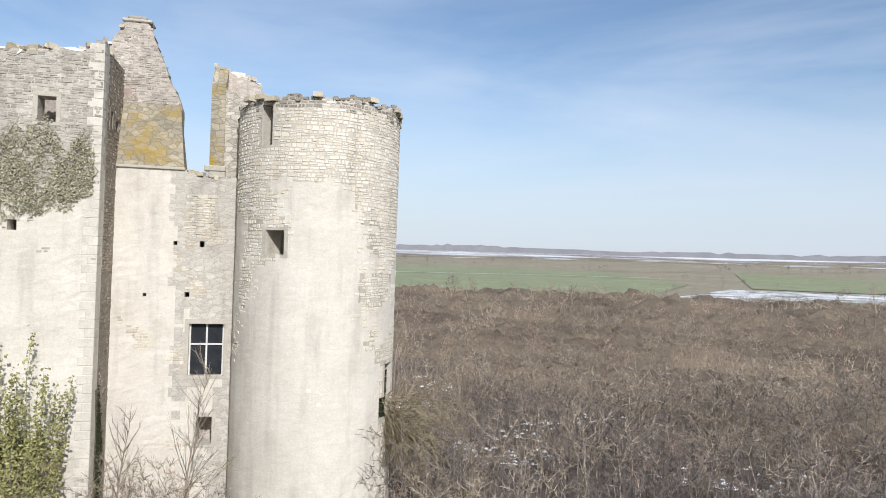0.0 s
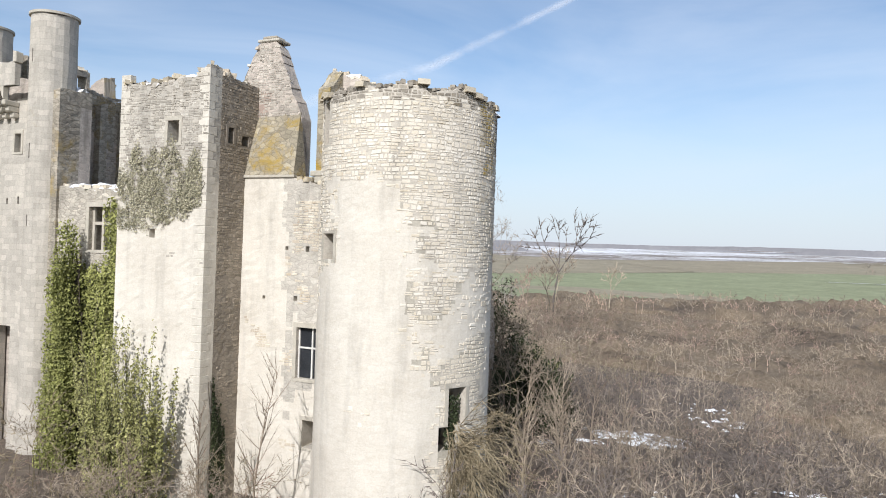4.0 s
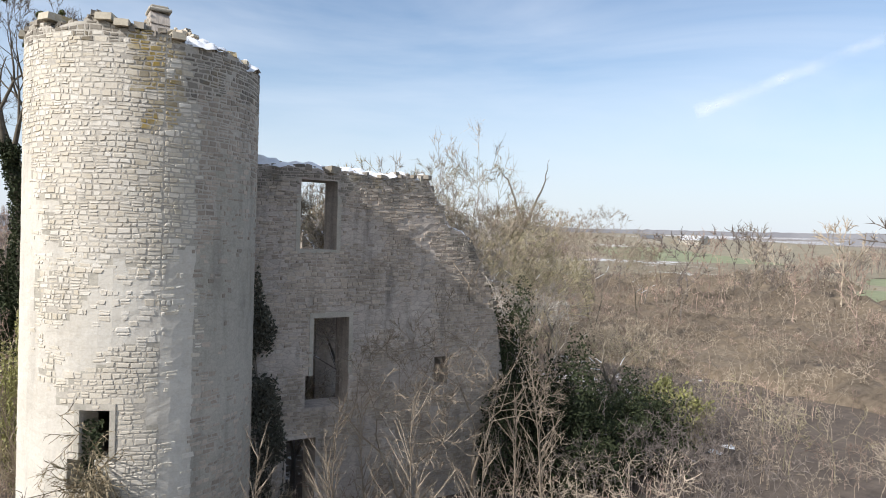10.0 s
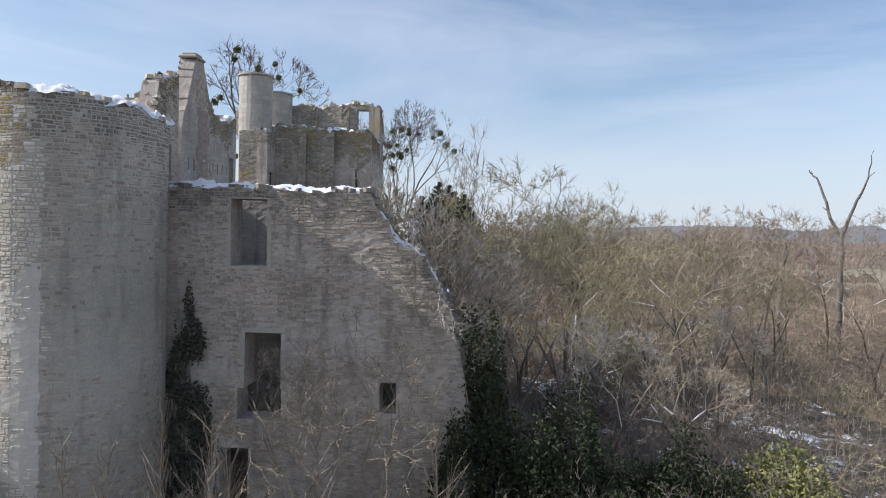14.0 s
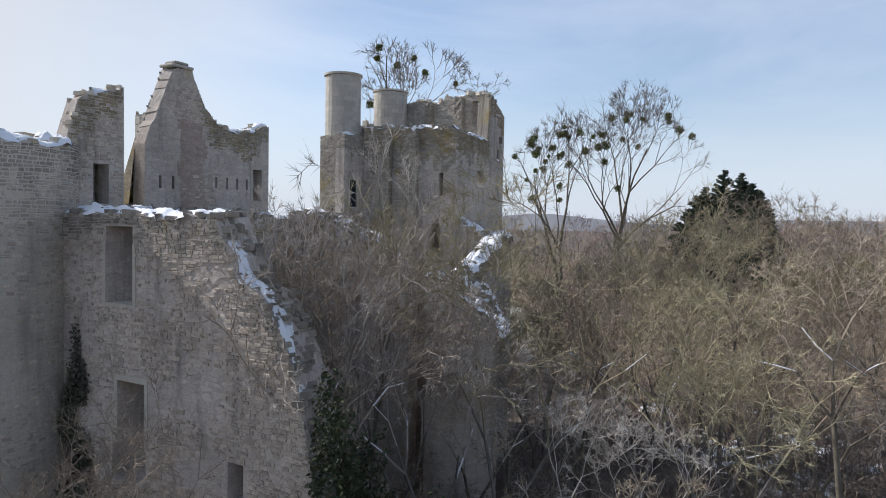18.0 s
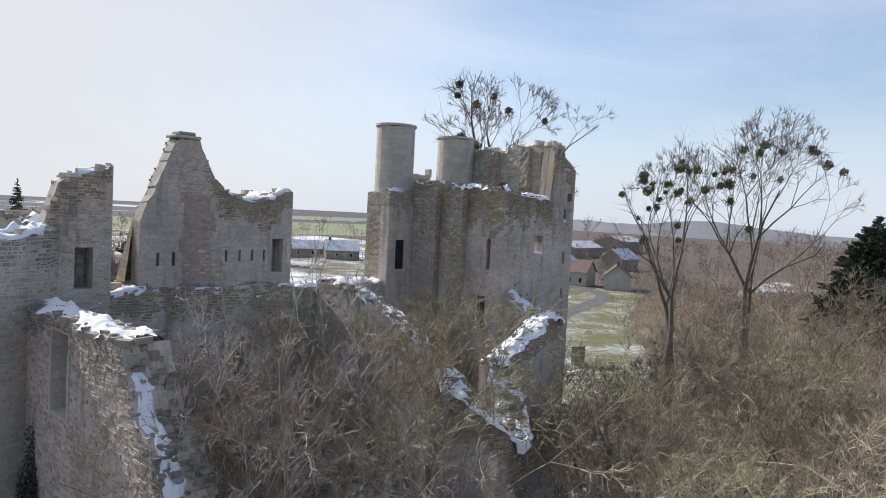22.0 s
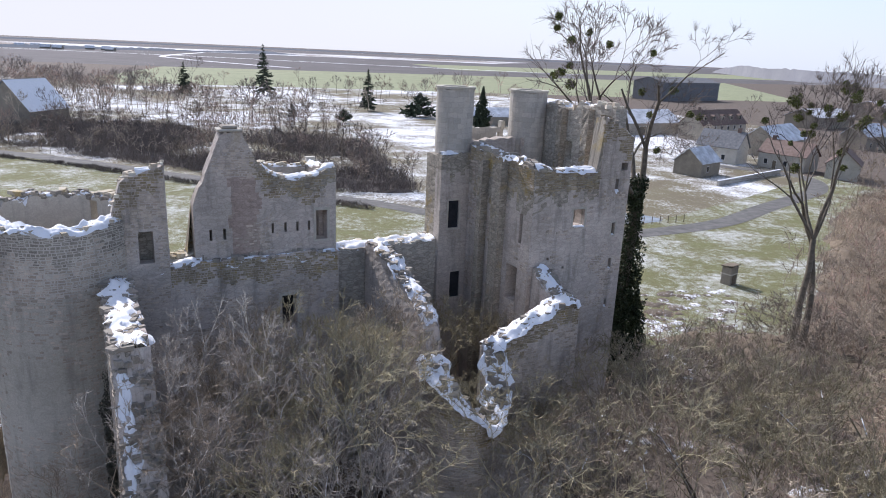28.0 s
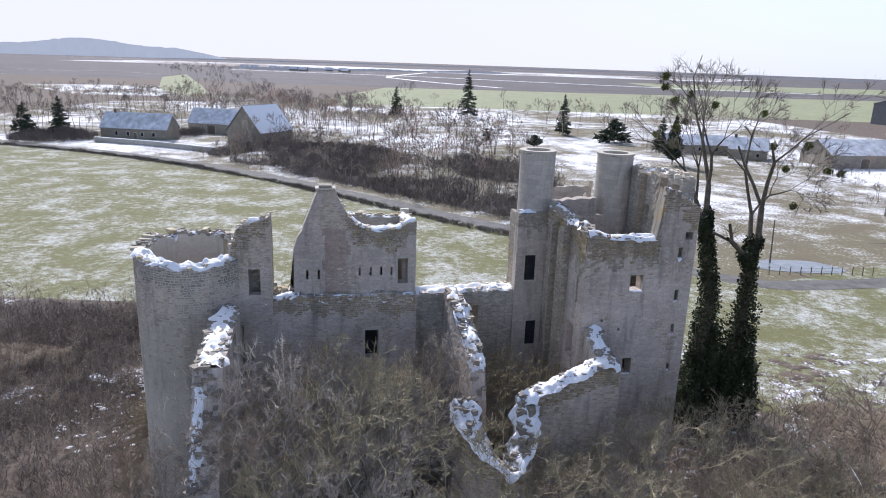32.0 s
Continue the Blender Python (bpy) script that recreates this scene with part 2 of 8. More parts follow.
M_STONES_PALE = stone_mat("grey_weathered_stones", (0.49, 0.46, 0.415), (0.36, 0.335, 0.30), 0.12, 0.0, island=0.42, stain=0.35)
M_WEATHERED = stone_mat("weathered_render", (0.60, 0.56, 0.50), (0.46, 0.43, 0.38), 0.15, 0.45, (0.4, 0.16), 0.5)
M_STONES = stone_mat("loose_wall_stones", (0.69, 0.63, 0.54), (0.52, 0.47, 0.395), 0.1, 0.0, island=0.42, stain=0.25)
M_STONES_WHITE = stone_mat("limewashed_tower_stones", (0.79, 0.735, 0.655), (0.64, 0.59, 0.51), 0.1, 0.0, island=0.36, stain=0.22)
M_BROWN = stone_mat("brown_limestone", (0.36, 0.315, 0.26), (0.235, 0.205, 0.17), 0.15, 0.6, (0.4, 0.16))
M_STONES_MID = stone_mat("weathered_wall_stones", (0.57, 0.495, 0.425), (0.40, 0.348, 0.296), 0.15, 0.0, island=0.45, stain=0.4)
M_STONES_BROWN = stone_mat("brown_wall_stones", (0.40, 0.35, 0.29), (0.28, 0.245, 0.2), 0.15, 0.0, island=0.35, stain=0.3)
M_STONES_DARK = stone_mat("mossy_dark_stones", (0.40, 0.365, 0.315), (0.23, 0.21, 0.185), 0.3, 0.0, island=0.4, stain=0.4)
M_STONES_LICHEN = stone_mat("lichened_wall_stones", (0.58, 0.53, 0.44), (0.44, 0.395, 0.315), 0.75, 0.0, island=0.4, stain=0.2)
M_QUOIN = plain_mat("pale_corner_stone", (0.52, 0.485, 0.425), (0.68, 0.64, 0.565), 1.5)
M_JOINT = stone_mat("deep_dirty_joints", (0.62, 0.575, 0.505), (0.49, 0.45, 0.39), 0.1, 0.2, (0.36, 0.15))
M_STONES_MOSS = stone_mat("mossy_brown_stones", (0.40, 0.335, 0.235), (0.25, 0.21, 0.145), 0.7, 0.0, island=0.4, stain=0.5)
M_TRIM = plain_mat("dressed_stone", (0.42, 0.39, 0.33), (0.55, 0.51, 0.44), 2.0)
M_SNOW = plain_mat("snow", (0.78, 0.80, 0.84), (0.88, 0.89, 0.92), 2.0, 0.7, 0.4)
M_BARK = plain_mat("bark", (0.10, 0.085, 0.065), (0.20, 0.175, 0.14), 3.0, 0.9, 0.5, obj=0.25)
M_TWIG = plain_mat("bare_twigs", (0.255, 0.223, 0.187), (0.44, 0.385, 0.325), 0.4, 0.9, 0.0, island=0.35, obj=0.55, wide=0.6)
M_TWIG_RED = plain_mat("reddish_twigs", (0.265, 0.205, 0.18), (0.43, 0.335, 0.295), 0.4, 0.9, 0.0, island=0.35, obj=0.55, wide=0.6)
M_TWIG_PALE = plain_mat("pale_twigs", (0.252, 0.211, 0.171), (0.387, 0.333, 0.275), 0.5, 0.9, 0.0, island=0.3, obj=0.3, wide=0.6)
M_IVY = plain_mat("ivy_leaves", (0.024, 0.033, 0.017), (0.062, 0.076, 0.034), 0.8, 0.7, 0.0, island=0.6)
M_BARK_GREY = plain_mat("grey_bark", (0.150, 0.135, 0.120), (0.255, 0.232, 0.210), 3.0, 0.9, 0.5, obj=0.25)
M_TWIG_GREY = plain_mat("grey_twigs", (0.312, 0.288, 0.270), (0.504, 0.468, 0.438), 0.4, 0.9, 0.0, island=0.35, obj=0.3, wide=0.6)
# darker twig colour, also used to put backlight and shade into massed scrub
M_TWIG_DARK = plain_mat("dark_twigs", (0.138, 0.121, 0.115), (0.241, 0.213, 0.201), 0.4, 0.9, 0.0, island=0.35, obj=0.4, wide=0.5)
M_BRAMBLE = plain_mat("bramble_tangle", (0.125, 0.1, 0.075), (0.24, 0.195, 0.148), 2.2, 0.95, 1.0, wide=0.6)
M_BRAMBLE_DARK = plain_mat("dark_bramble_tangle", (0.085, 0.074, 0.07), (0.16, 0.14, 0.13), 2.2, 0.95, 1.0, wide=0.5)
M_TWIG_OLIVE = plain_mat("tan_twigs", (0.26, 0.235, 0.16), (0.41, 0.37, 0.26), 0.4, 0.9, 0.0, island=0.35, obj=0.3, wide=0.6)
M_IVY_DULL = plain_mat("dull_dead_ivy", (0.07, 0.067, 0.052), (0.13, 0.125, 0.092), 0.8, 0.8, 0.0, island=0.5)
M_IVY_OLIVE = plain_mat("olive_ivy_leaves", (0.19, 0.20, 0.06), (0.33, 0.34, 0.12), 0.8, 0.6, 0.0, island=0.5)
M_IVY_YOUNG = plain_mat("yellow_green_leaves", (0.21, 0.21, 0.075), (0.37, 0.36, 0.16), 0.8, 0.6, 0.0, island=0.5)
M_IVY_DRY = plain_mat("dry_creeper", (0.291, 0.274, 0.185), (0.470, 0.437, 0.325), 0.8, 0.8, 0.0, island=0.5)
M_MISTLE = plain_mat("mistletoe_leaves", (0.09, 0.10, 0.03), (0.17, 0.185, 0.06), 0.8, 0.6, 0.0, island=0.5)
M_FIR = plain_mat("fir_needles", (0.028, 0.04, 0.026), (0.06, 0.075, 0.045), 1.0, 0.8, 0.0, island=0.5)
M_WALLPLASTER = plain_mat("house_plaster", (0.26, 0.232, 0.19), (0.35, 0.315, 0.26), 0.7, obj=0.3)
M_PLASTER_PALE = plain_mat("pale_house_plaster", (0.42, 0.395, 0.345), (0.54, 0.51, 0.455), 0.7, obj=0.2)
M_TILE = plain_mat("roof_tiles", (0.13, 0.092, 0.08), (0.215, 0.16, 0.14), 1.5, obj=0.3)
M_ROOFSNOW = plain_mat("thin_roof_snow", (0.36, 0.38, 0.41), (0.74, 0.77, 0.82), 0.5, 0.7, 0.2, obj=0.2)
M_SLATE = plain_mat("slates", (0.12, 0.125, 0.135), (0.22, 0.225, 0.235), 1.5)
M_WOOD = plain_mat("weathered_wood", (0.12, 0.095, 0.07), (0.22, 0.185, 0.14), 4.0)
M_DARK = plain_mat("dark_panes_and_recesses", (0.02, 0.022, 0.026), (0.04, 0.043, 0.05), 2.0, 0.2, 0.0)
M_PAINT = plain_mat("white_paint", (0.62, 0.61, 0.58), (0.74, 0.73, 0.70), 3.0, 0.5, 0.1)
M_ROAD = plain_mat("asphalt", (0.10, 0.098, 0.095), (0.18, 0.175, 0.165), 0.6, 0.9, 0.2)


def ground_mat(name, earth, grass, snow_lo, snow_hi, scale=0.25, snow_fine=1.6, wide=0.5):
    """Soil and grass under thawing snow: patches at two scales."""
    m, nt, b = mat_base(name, 0.95)
    pos = position(nt)
    big = noise_of(nt, pos, scale * 0.15, 6, 0.6, 0.3)
    mid = noise_of(nt, pos, scale, 6, 0.68, 0.2)
    fine = noise_of(nt, pos, snow_fine, 6, 0.72)
    col = mix(nt, ramp(nt, mid, 0.35, 0.66), earth, grass)
    col = mix(nt, 0.45, col, ramp(nt, fine, 0.25, 0.8, (0.2, 0.2, 0.2, 1), (0.8, 0.8, 0.8, 1)), "OVERLAY")
    s = mix(nt, 1 - wide, big, mix(nt, 0.55, mid, fine))
    f = ramp(nt, s, snow_lo, snow_hi)
    col = mix(nt, f, col, (0.80, 0.82, 0.86))
    nt.links.new(col, b.inputs["Base Color"])
    bump_to(nt, b, fine, 0.5, 0.12)
    return m


M_LITTER = ground_mat("leaf_litter", (0.105, 0.085, 0.07), (0.165, 0.132, 0.108), 0.61, 0.66, 0.35)
M_MEADOW = ground_mat("thawing_meadow", (0.155, 0.14, 0.07), (0.165, 0.18, 0.075), 0.49, 0.69, 0.9, 5.0, 0.34)
M_SNOWFIELD = ground_mat("snowy_grass", (0.16, 0.135, 0.095), (0.18, 0.165, 0.095), 0.48, 0.555, 0.12, 2.0, 0.4)
M_GREENFIELD = ground_mat("winter_wheat", (0.235, 0.255, 0.15), (0.29, 0.31, 0.19), 0.75, 0.85, 0.05, 0.3)
M_PLOUGHED = ground_mat("ploughed_soil", (0.095, 0.087, 0.09), (0.13, 0.12, 0.122), 0.58, 0.66, 0.02, 0.15)
M_STRIPED = ground_mat("snowy_soil", (0.20, 0.17, 0.15), (0.26, 0.22, 0.19), 0.46, 0.56, 0.015, 0.1)
M_THAW = ground_mat("thawing_pasture", (0.22, 0.185, 0.135), (0.27, 0.235, 0.165), 0.525, 0.60, 0.1, 0.6, 0.5)
M_TILLED = ground_mat("tilled_soil", (0.20, 0.155, 0.125), (0.26, 0.205, 0.165), 0.70, 0.78, 0.05, 0.3)
M_STUBBLE = ground_mat("stubble", (0.27, 0.235, 0.17), (0.33, 0.29, 0.21), 0.58, 0.66, 0.03, 0.2)
M_WATER = plain_mat("pond_ice", (0.16, 0.18, 0.20), (0.24, 0.26, 0.28), 0.5, 0.12, 0.0)
M_SHADE_SNOW = ground_mat("snow_in_the_shade", (0.12, 0.10, 0.08), (0.16, 0.13, 0.10), 0.505, 0.55, 0.9, 3.0)
M_STRAW = plain_mat("dry_stems", (0.19, 0.155, 0.10), (0.34, 0.28, 0.185), 0.8, 0.9, 0.0, island=0.4)
M_FARWOOD = plain_mat("far_wood_haze_glow", (0.09, 0.08, 0.08), (0.15, 0.14, 0.14), 0.02, 0.95, 0.0)
# bluish emission stands in for aerial haze over the far woods
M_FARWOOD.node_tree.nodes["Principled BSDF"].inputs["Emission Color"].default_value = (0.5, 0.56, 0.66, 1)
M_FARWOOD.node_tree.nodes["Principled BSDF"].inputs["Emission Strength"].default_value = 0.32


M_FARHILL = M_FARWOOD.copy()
M_FARHILL.name = "far_hill_haze_glow"
# stronger glow for the thicker haze on the farthest hill
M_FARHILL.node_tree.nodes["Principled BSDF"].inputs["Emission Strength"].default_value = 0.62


def trail_mat():
    """Thin cloud: soft towards the ribbon's edges and torn by noise."""
    m, nt, b = mat_base("vapour", 1.0)
    b.inputs["Base Color"].default_value = (0.9, 0.9, 0.92, 1)
    b.inputs["Transmission Weight"].default_value = 0.0
    uv = nt.nodes.new("ShaderNodeUVMap").outputs["UV"]
    sep = nt.nodes.new("ShaderNodeSeparateXYZ")
    nt.links.new(uv, sep.inputs["Vector"])
    r = nt.nodes.new("ShaderNodeValToRGB")
    r.color_ramp.interpolation = "EASE"
    e = r.color_ramp.elements
    e[0].position, e[0].color, e[1].position, e[1].color = 0.0, (0, 0, 0, 1), 1.0, (0, 0, 0, 1)
    e.new(0.5).color = (0.3, 0.3, 0.3, 1)
    nt.links.new(sep.outputs["Y"], r.inputs["Fac"])
    torn = ramp(nt, noise_of(nt, position(nt), 0.006, 5, 0.6), 0.3, 0.62)
    nt.links.new(mix(nt, 1.0, r.outputs["Color"], torn, "MULTIPLY"), b.inputs["Alpha"])
    return m


M_TRAIL = trail_mat()

# ---- building helpers ----
TH = radians(12.5)
CX, CY = -5.65, 31.1
CT, ST = math.cos(TH), math.sin(TH)


def L(a, b, z):
    """Castle axes to world: a along the south front, b into the court, z up."""
    return (CX + a * CT - b * ST, CY + a * ST + b * CT, z)


def mesh_of(name, verts, faces, mats, uvs=None, smooth=False, slots=None):
    me = bpy.data.meshes.new(name)
    me.from_pydata([tuple(v) for v in verts], [], faces)
    for m in mats if isinstance(mats, (list, tuple)) else [mats]:
        me.materials.append(m)
    if uvs is not None:
        layer = me.uv_layers.new(name="UVMap")
        layer.data.foreach_set("uv", np.asarray(uvs, dtype=np.float32).ravel())
    if slots is not None:
        me.polygons.foreach_set("material_index", np.asarray(slots, dtype=np.int32))
    if smooth:
        me.polygons.foreach_set("use_smooth", np.ones(len(me.polygons), dtype=bool))
    me.update()
    return me


def put(name, me, parent=None, label="", kind=""):
    ob = new(name, me)
    ob.parent = parent
    return tagged(ob, label=label, kind=kind)


def thing(name, label, category, group="", kind="", at=(0, 0, 0)):
    ob = new(name)
    ob.location = at
    ob.empty_display_size = 0.2
    return tagged(ob, label, category, group, kind)


def box_data(x0, x1, y0, y1, z0, z1, bev=0.0):
    """Corners and faces of a box, its top edges drawn in by bev."""
    v = [(x0, y0, z0), (x1, y0, z0), (x1, y1, z0), (x0, y1, z0),
         (x0 + bev, y0 + bev, z1), (x1 - bev, y0 + bev, z1), (x1 - bev, y1 - bev, z1), (x0 + bev, y1 - bev, z1)]
    f = [(3, 2, 1, 0), (4, 5, 6, 7), (0, 1, 5, 4), (1, 2, 6, 5), (2, 3, 7, 6), (3, 0, 4, 7)]
    return v, f


def join_data(parts):
    V, F = [], []
    for v, f in parts:
        o = len(V)
        V += list(v)
        F += [tuple(i + o for i in q) for q in f]
    return V, F


def lbox(name, mat, parent, a0, a1, b0, b1, z0, z1, bev=0.01, label=""):
    """A bevelled block along the castle's axes, as one part."""
    bm = bmesh.new()
    v, f = box_data(a0, a1, b0, b1, z0, z1)
    vs = [bm.verts.new(L(*p)) for p in v]
    for q in f:
        bm.faces.new([vs[i] for i in q])
    if bev:
        bmesh.ops.bevel(bm, geom=bm.edges[:], offset=bev, segments=1, affect="EDGES")
    me = bpy.data.meshes.new(name)
    bm.to_mesh(me)
    bm.free()
    me.materials.append(mat)
    return put(name, me, parent, label)


def h01(*k):
    """A fixed number from 0 to 1 for any set of numbers."""
    return (math.sin(sum(x * c for x, c in zip(k, (12.9898, 78.233, 37.719, 4.581, 91.7)))) * 43758.5453) % 1.0


def line_path(p, q):
    """A straight wall from p to q in castle axes; d goes to the left of the way."""
    p, q = Vector(p), Vector(q)
    n = (q - p).normalized()
    left = Vector((-n.y, n.x))
    return (q - p).length, lambda s, z, d: L(p.x + n.x * s + left.x * d, p.y + n.y * s + left.y * d, z)


def ring_path(a, b, r, start=0.0, sweep=360.0):
    """A round wall of outer radius r, counter-clockwise; d goes inwards."""
    s0 = radians(start)
    return radians(sweep) * r, lambda s, z, d: L(a + (r - d) * math.cos(s0 + s / r), b + (r - d) * math.sin(s0 + s / r), z)


def edges_of(lo, hi, step, extra):
    out = list(np.linspace(lo, hi, max(2, int(round((hi - lo) / step)) + 1)))
    for e in extra:
        if lo < e < hi:
            k = min(range(len(out)), key=lambda i: abs(out[i] - e))
            if abs(out[k] - e) < step * 0.45 and 0 < k < len(out) - 1 and out[k] not in extra:
                out[k] = e
            elif e not in out:
                out.append(e)
    return sorted(set(out))


def masonry(name, mat, parent, path, z0, top, thick, holes=(), ds=0.32, dz=0.2, closed=False, rough=0.014, label="", seed=1, pick=None):
    """A thick wall with openings right through it and a broken, stepped top. top: height at s; holes: (s0, s1, z0, z1)."""
    length, at = path
    tops = top if callable(top) else (lambda s: top)
    S = edges_of(0, length, ds, [h[k] for h in holes for k in (0, 1)])
    zmax = max(tops(s) for s in S)
    Z = edges_of(z0, zmax, dz, [h[k] for h in holes for k in (2, 3)])
    nS, nZ = len(S) - 1, len(Z) - 1
    solid = np.zeros((nS, nZ), bool)
    for i in range(nS):
        sm = (S[i] + S[i + 1]) / 2
        t = max(tops(S[i]), tops(S[i + 1]))
        for j in range(nZ):
            zm = (Z[j] + Z[j + 1]) / 2
            solid[i, j] = Z[j] + 0.02 < t and not any(h[0] < sm < h[1] and h[2] < zm < h[3] for h in holes)
    fixed_s = {round(h[k], 4) for h in holes for k in (0, 1)}
    fixed_z = {round(h[k], 4) for h in holes for k in (2, 3)}
    idx, V, F, UV, SL = {}, [], [], [], []

    def vert(i, j, side):
        ii = i % nS if closed else i
        key = (ii, j, side)
        if key not in idx:
            s, z = S[ii], Z[j]
            ends = (not closed and ii in (0, nS)) or round(s, 4) in fixed_s or round(z, 4) in fixed_z or j == 0
            k = 0.0 if ends else 1.0
            js = (h01(ii, j, seed) - 0.5) * 0.09 * k
            jz = (h01(ii, j, seed + 7) - 0.5) * 0.08 * k
            jd = (h01(ii, j, seed + 3, side) - 0.5) * 2 * rough * (1 if k else 0.25)
            idx[key] = len(V)
            if z > tops(s) - dz:
                z = min(z, tops(s) + 0.16 * (h01(ii, seed + 5, side) - 0.6))
                jz = 0.0
            V.append(at(s + js, z + jz, side * thick + jd))
        return idx[key]

    def quad(c, uv):
        F.append(tuple(c))
        UV.extend(uv)

    for i in range(nS):
        for j in range(nZ):
            if not solid[i, j]:
                continue
            a, b, c, d = S[i], S[i + 1], Z[j], Z[j + 1]
            first = len(F)
            quad([vert(i, j, 0), vert(i + 1, j, 0), vert(i + 1, j + 1, 0), vert(i, j + 1, 0)], [(a, c), (b, c), (b, d), (a, d)])
            quad([vert(i + 1, j, 1), vert(i, j, 1), vert(i, j + 1, 1), vert(i + 1, j + 1, 1)], [(b, c), (a, c), (a, d), (b, d)])
            left = solid[(i - 1) % nS, j] if (closed or i > 0) else False
            right = solid[(i + 1) % nS, j] if (closed or i < nS - 1) else False
            up = solid[i, j + 1] if j < nZ - 1 else False
            down = solid[i, j - 1] if j > 0 else True
            if not left:
                quad([vert(i, j, 1), vert(i, j, 0), vert(i, j + 1, 0), vert(i, j + 1, 1)], [(thick, c), (0, c), (0, d), (thick, d)])
            if not right:
                quad([vert(i + 1, j, 0), vert(i + 1, j, 1), vert(i + 1, j + 1, 1), vert(i + 1, j + 1, 0)], [(0, c), (thick, c), (thick, d), (0, d)])
            if not up:
                quad([vert(i, j + 1, 0), vert(i + 1, j + 1, 0), vert(i + 1, j + 1, 1), vert(i, j + 1, 1)], [(a, 0), (b, 0), (b, thick), (a, thick)])
            if not down:
                quad([vert(i + 1, j, 0), vert(i, j, 0), vert(i, j, 1), vert(i + 1, j, 1)], [(b, 0), (a, 0), (a, thick), (b, thick)])
            SL += [pick((a + b) / 2, (c + d) / 2) if pick else 0] * (len(F) - first)
    return put(name, mesh_of(name, V, F, mat, UV, slots=SL), parent, label)


def stone_rows(path, s0, s1, z0, z1, seed, keep=lambda s, z: 1.0, top=None, holes=(), out=(0.004, 0.024), depth=0.0, inner=None, size=(0.12, 0.4), row=0.125, gap=1.0):
    """Rubble facing in wavering courses, as a list of (corners, faces); each stone stands a little proud of the wall at depth d."""
    rng = random.Random(seed)
    at = path[1]
    made = []
    sg = -1 if inner is None else 1
    d0 = depth if inner is None else inner

    def bed(k, s):
        return z0 + row * (k + 0.55 * noise.noise((s * 0.55, k * 0.37, seed)) + 0.42 * noise.noise((s * 1.7, k * 0.9, seed + 3)))

    def stone(a, b, zl, zr, yl, yr):
        p = rng.uniform(*out)
        g, e = gap * rng.uniform(0.005, 0.011), gap * rng.uniform(0.006, 0.022)
        ja, jb = rng.uniform(-0.02, 0.02), rng.uniform(-0.02, 0.02)
        base = [(a + g - ja, zl + g), (b - g - jb, zr + g), (b - g + jb, yr - g), (a + g + ja, yl - g)]
        cx, cz = sum(q[0] for q in base) / 4, sum(q[1] for q in base) / 4
        w, h = max(0.02, b - a), max(0.02, yl - zl)
        face = [(x + (cx - x) * min(0.45, 2 * e * rng.uniform(0.6, 1.7) / w), y + (cz - y) * min(0.45, 2 * e * rng.uniform(0.6, 1.7) / h)) for x, y in base]
        v = [at(x, y, d0 - sg * 0.03) for x, y in base] + [at(x, y, d0 + sg * (p + rng.uniform(-0.004, 0.004))) for x, y in face]
        f = [(4, 5, 6, 7), (0, 1, 5, 4), (1, 2, 6, 5), (2, 3, 7, 6), (3, 0, 4, 7)]
        made.append((v, [q[::-1] for q in f] if inner is not None else f))

    for k in range(int((z1 - z0) / row) + 1):
        s = s0 - rng.uniform(0, 0.3)
        while s < s1:
            wid = rng.uniform(*size) * (0.75 if rng.random() < 0.35 else 1.0)
            a, b = max(s, s0), min(s + wid, s1)
            s += wid
            zl, zr, yl, yr = bed(k, a), bed(k, b), bed(k + 1, a), bed(k + 1, b)
            sm, zm = (a + b) / 2, (zl + yr) / 2
            if b - a < 0.07 or (top and zm > top(sm) - 0.05) or any(h[0] - 0.02 < b and a < h[1] + 0.02 and h[2] - 0.02 < max(yl, yr) and min(zl, zr) < h[3] + 0.02 for h in holes):
                continue
            if rng.random() > keep(sm, zm) or min(yl - zl, yr - zr) < 0.035:
                continue
            if b - a > 0.2 and yl - zl > 0.13 and rng.random() < 0.3:
                c = rng.uniform(0.4, 0.6)
                ml, mr = zl + (yl - zl) * c, zr + (yr - zr) * c
                stone(a, b, zl, zr, ml, mr)
                stone(a, b, ml, mr, yl, yr)
            else:
                stone(a, b, zl, zr, yl, yr)
    return made


def stones_part(name, mat, parent, rows, label=""):
    V, F = join_data(rows)
    uv = [(0.0, 0.0)] * sum(len(f) for f in F)
    return put(name, mesh_of(name, V, F, mat, uv), parent, label, "stuff")


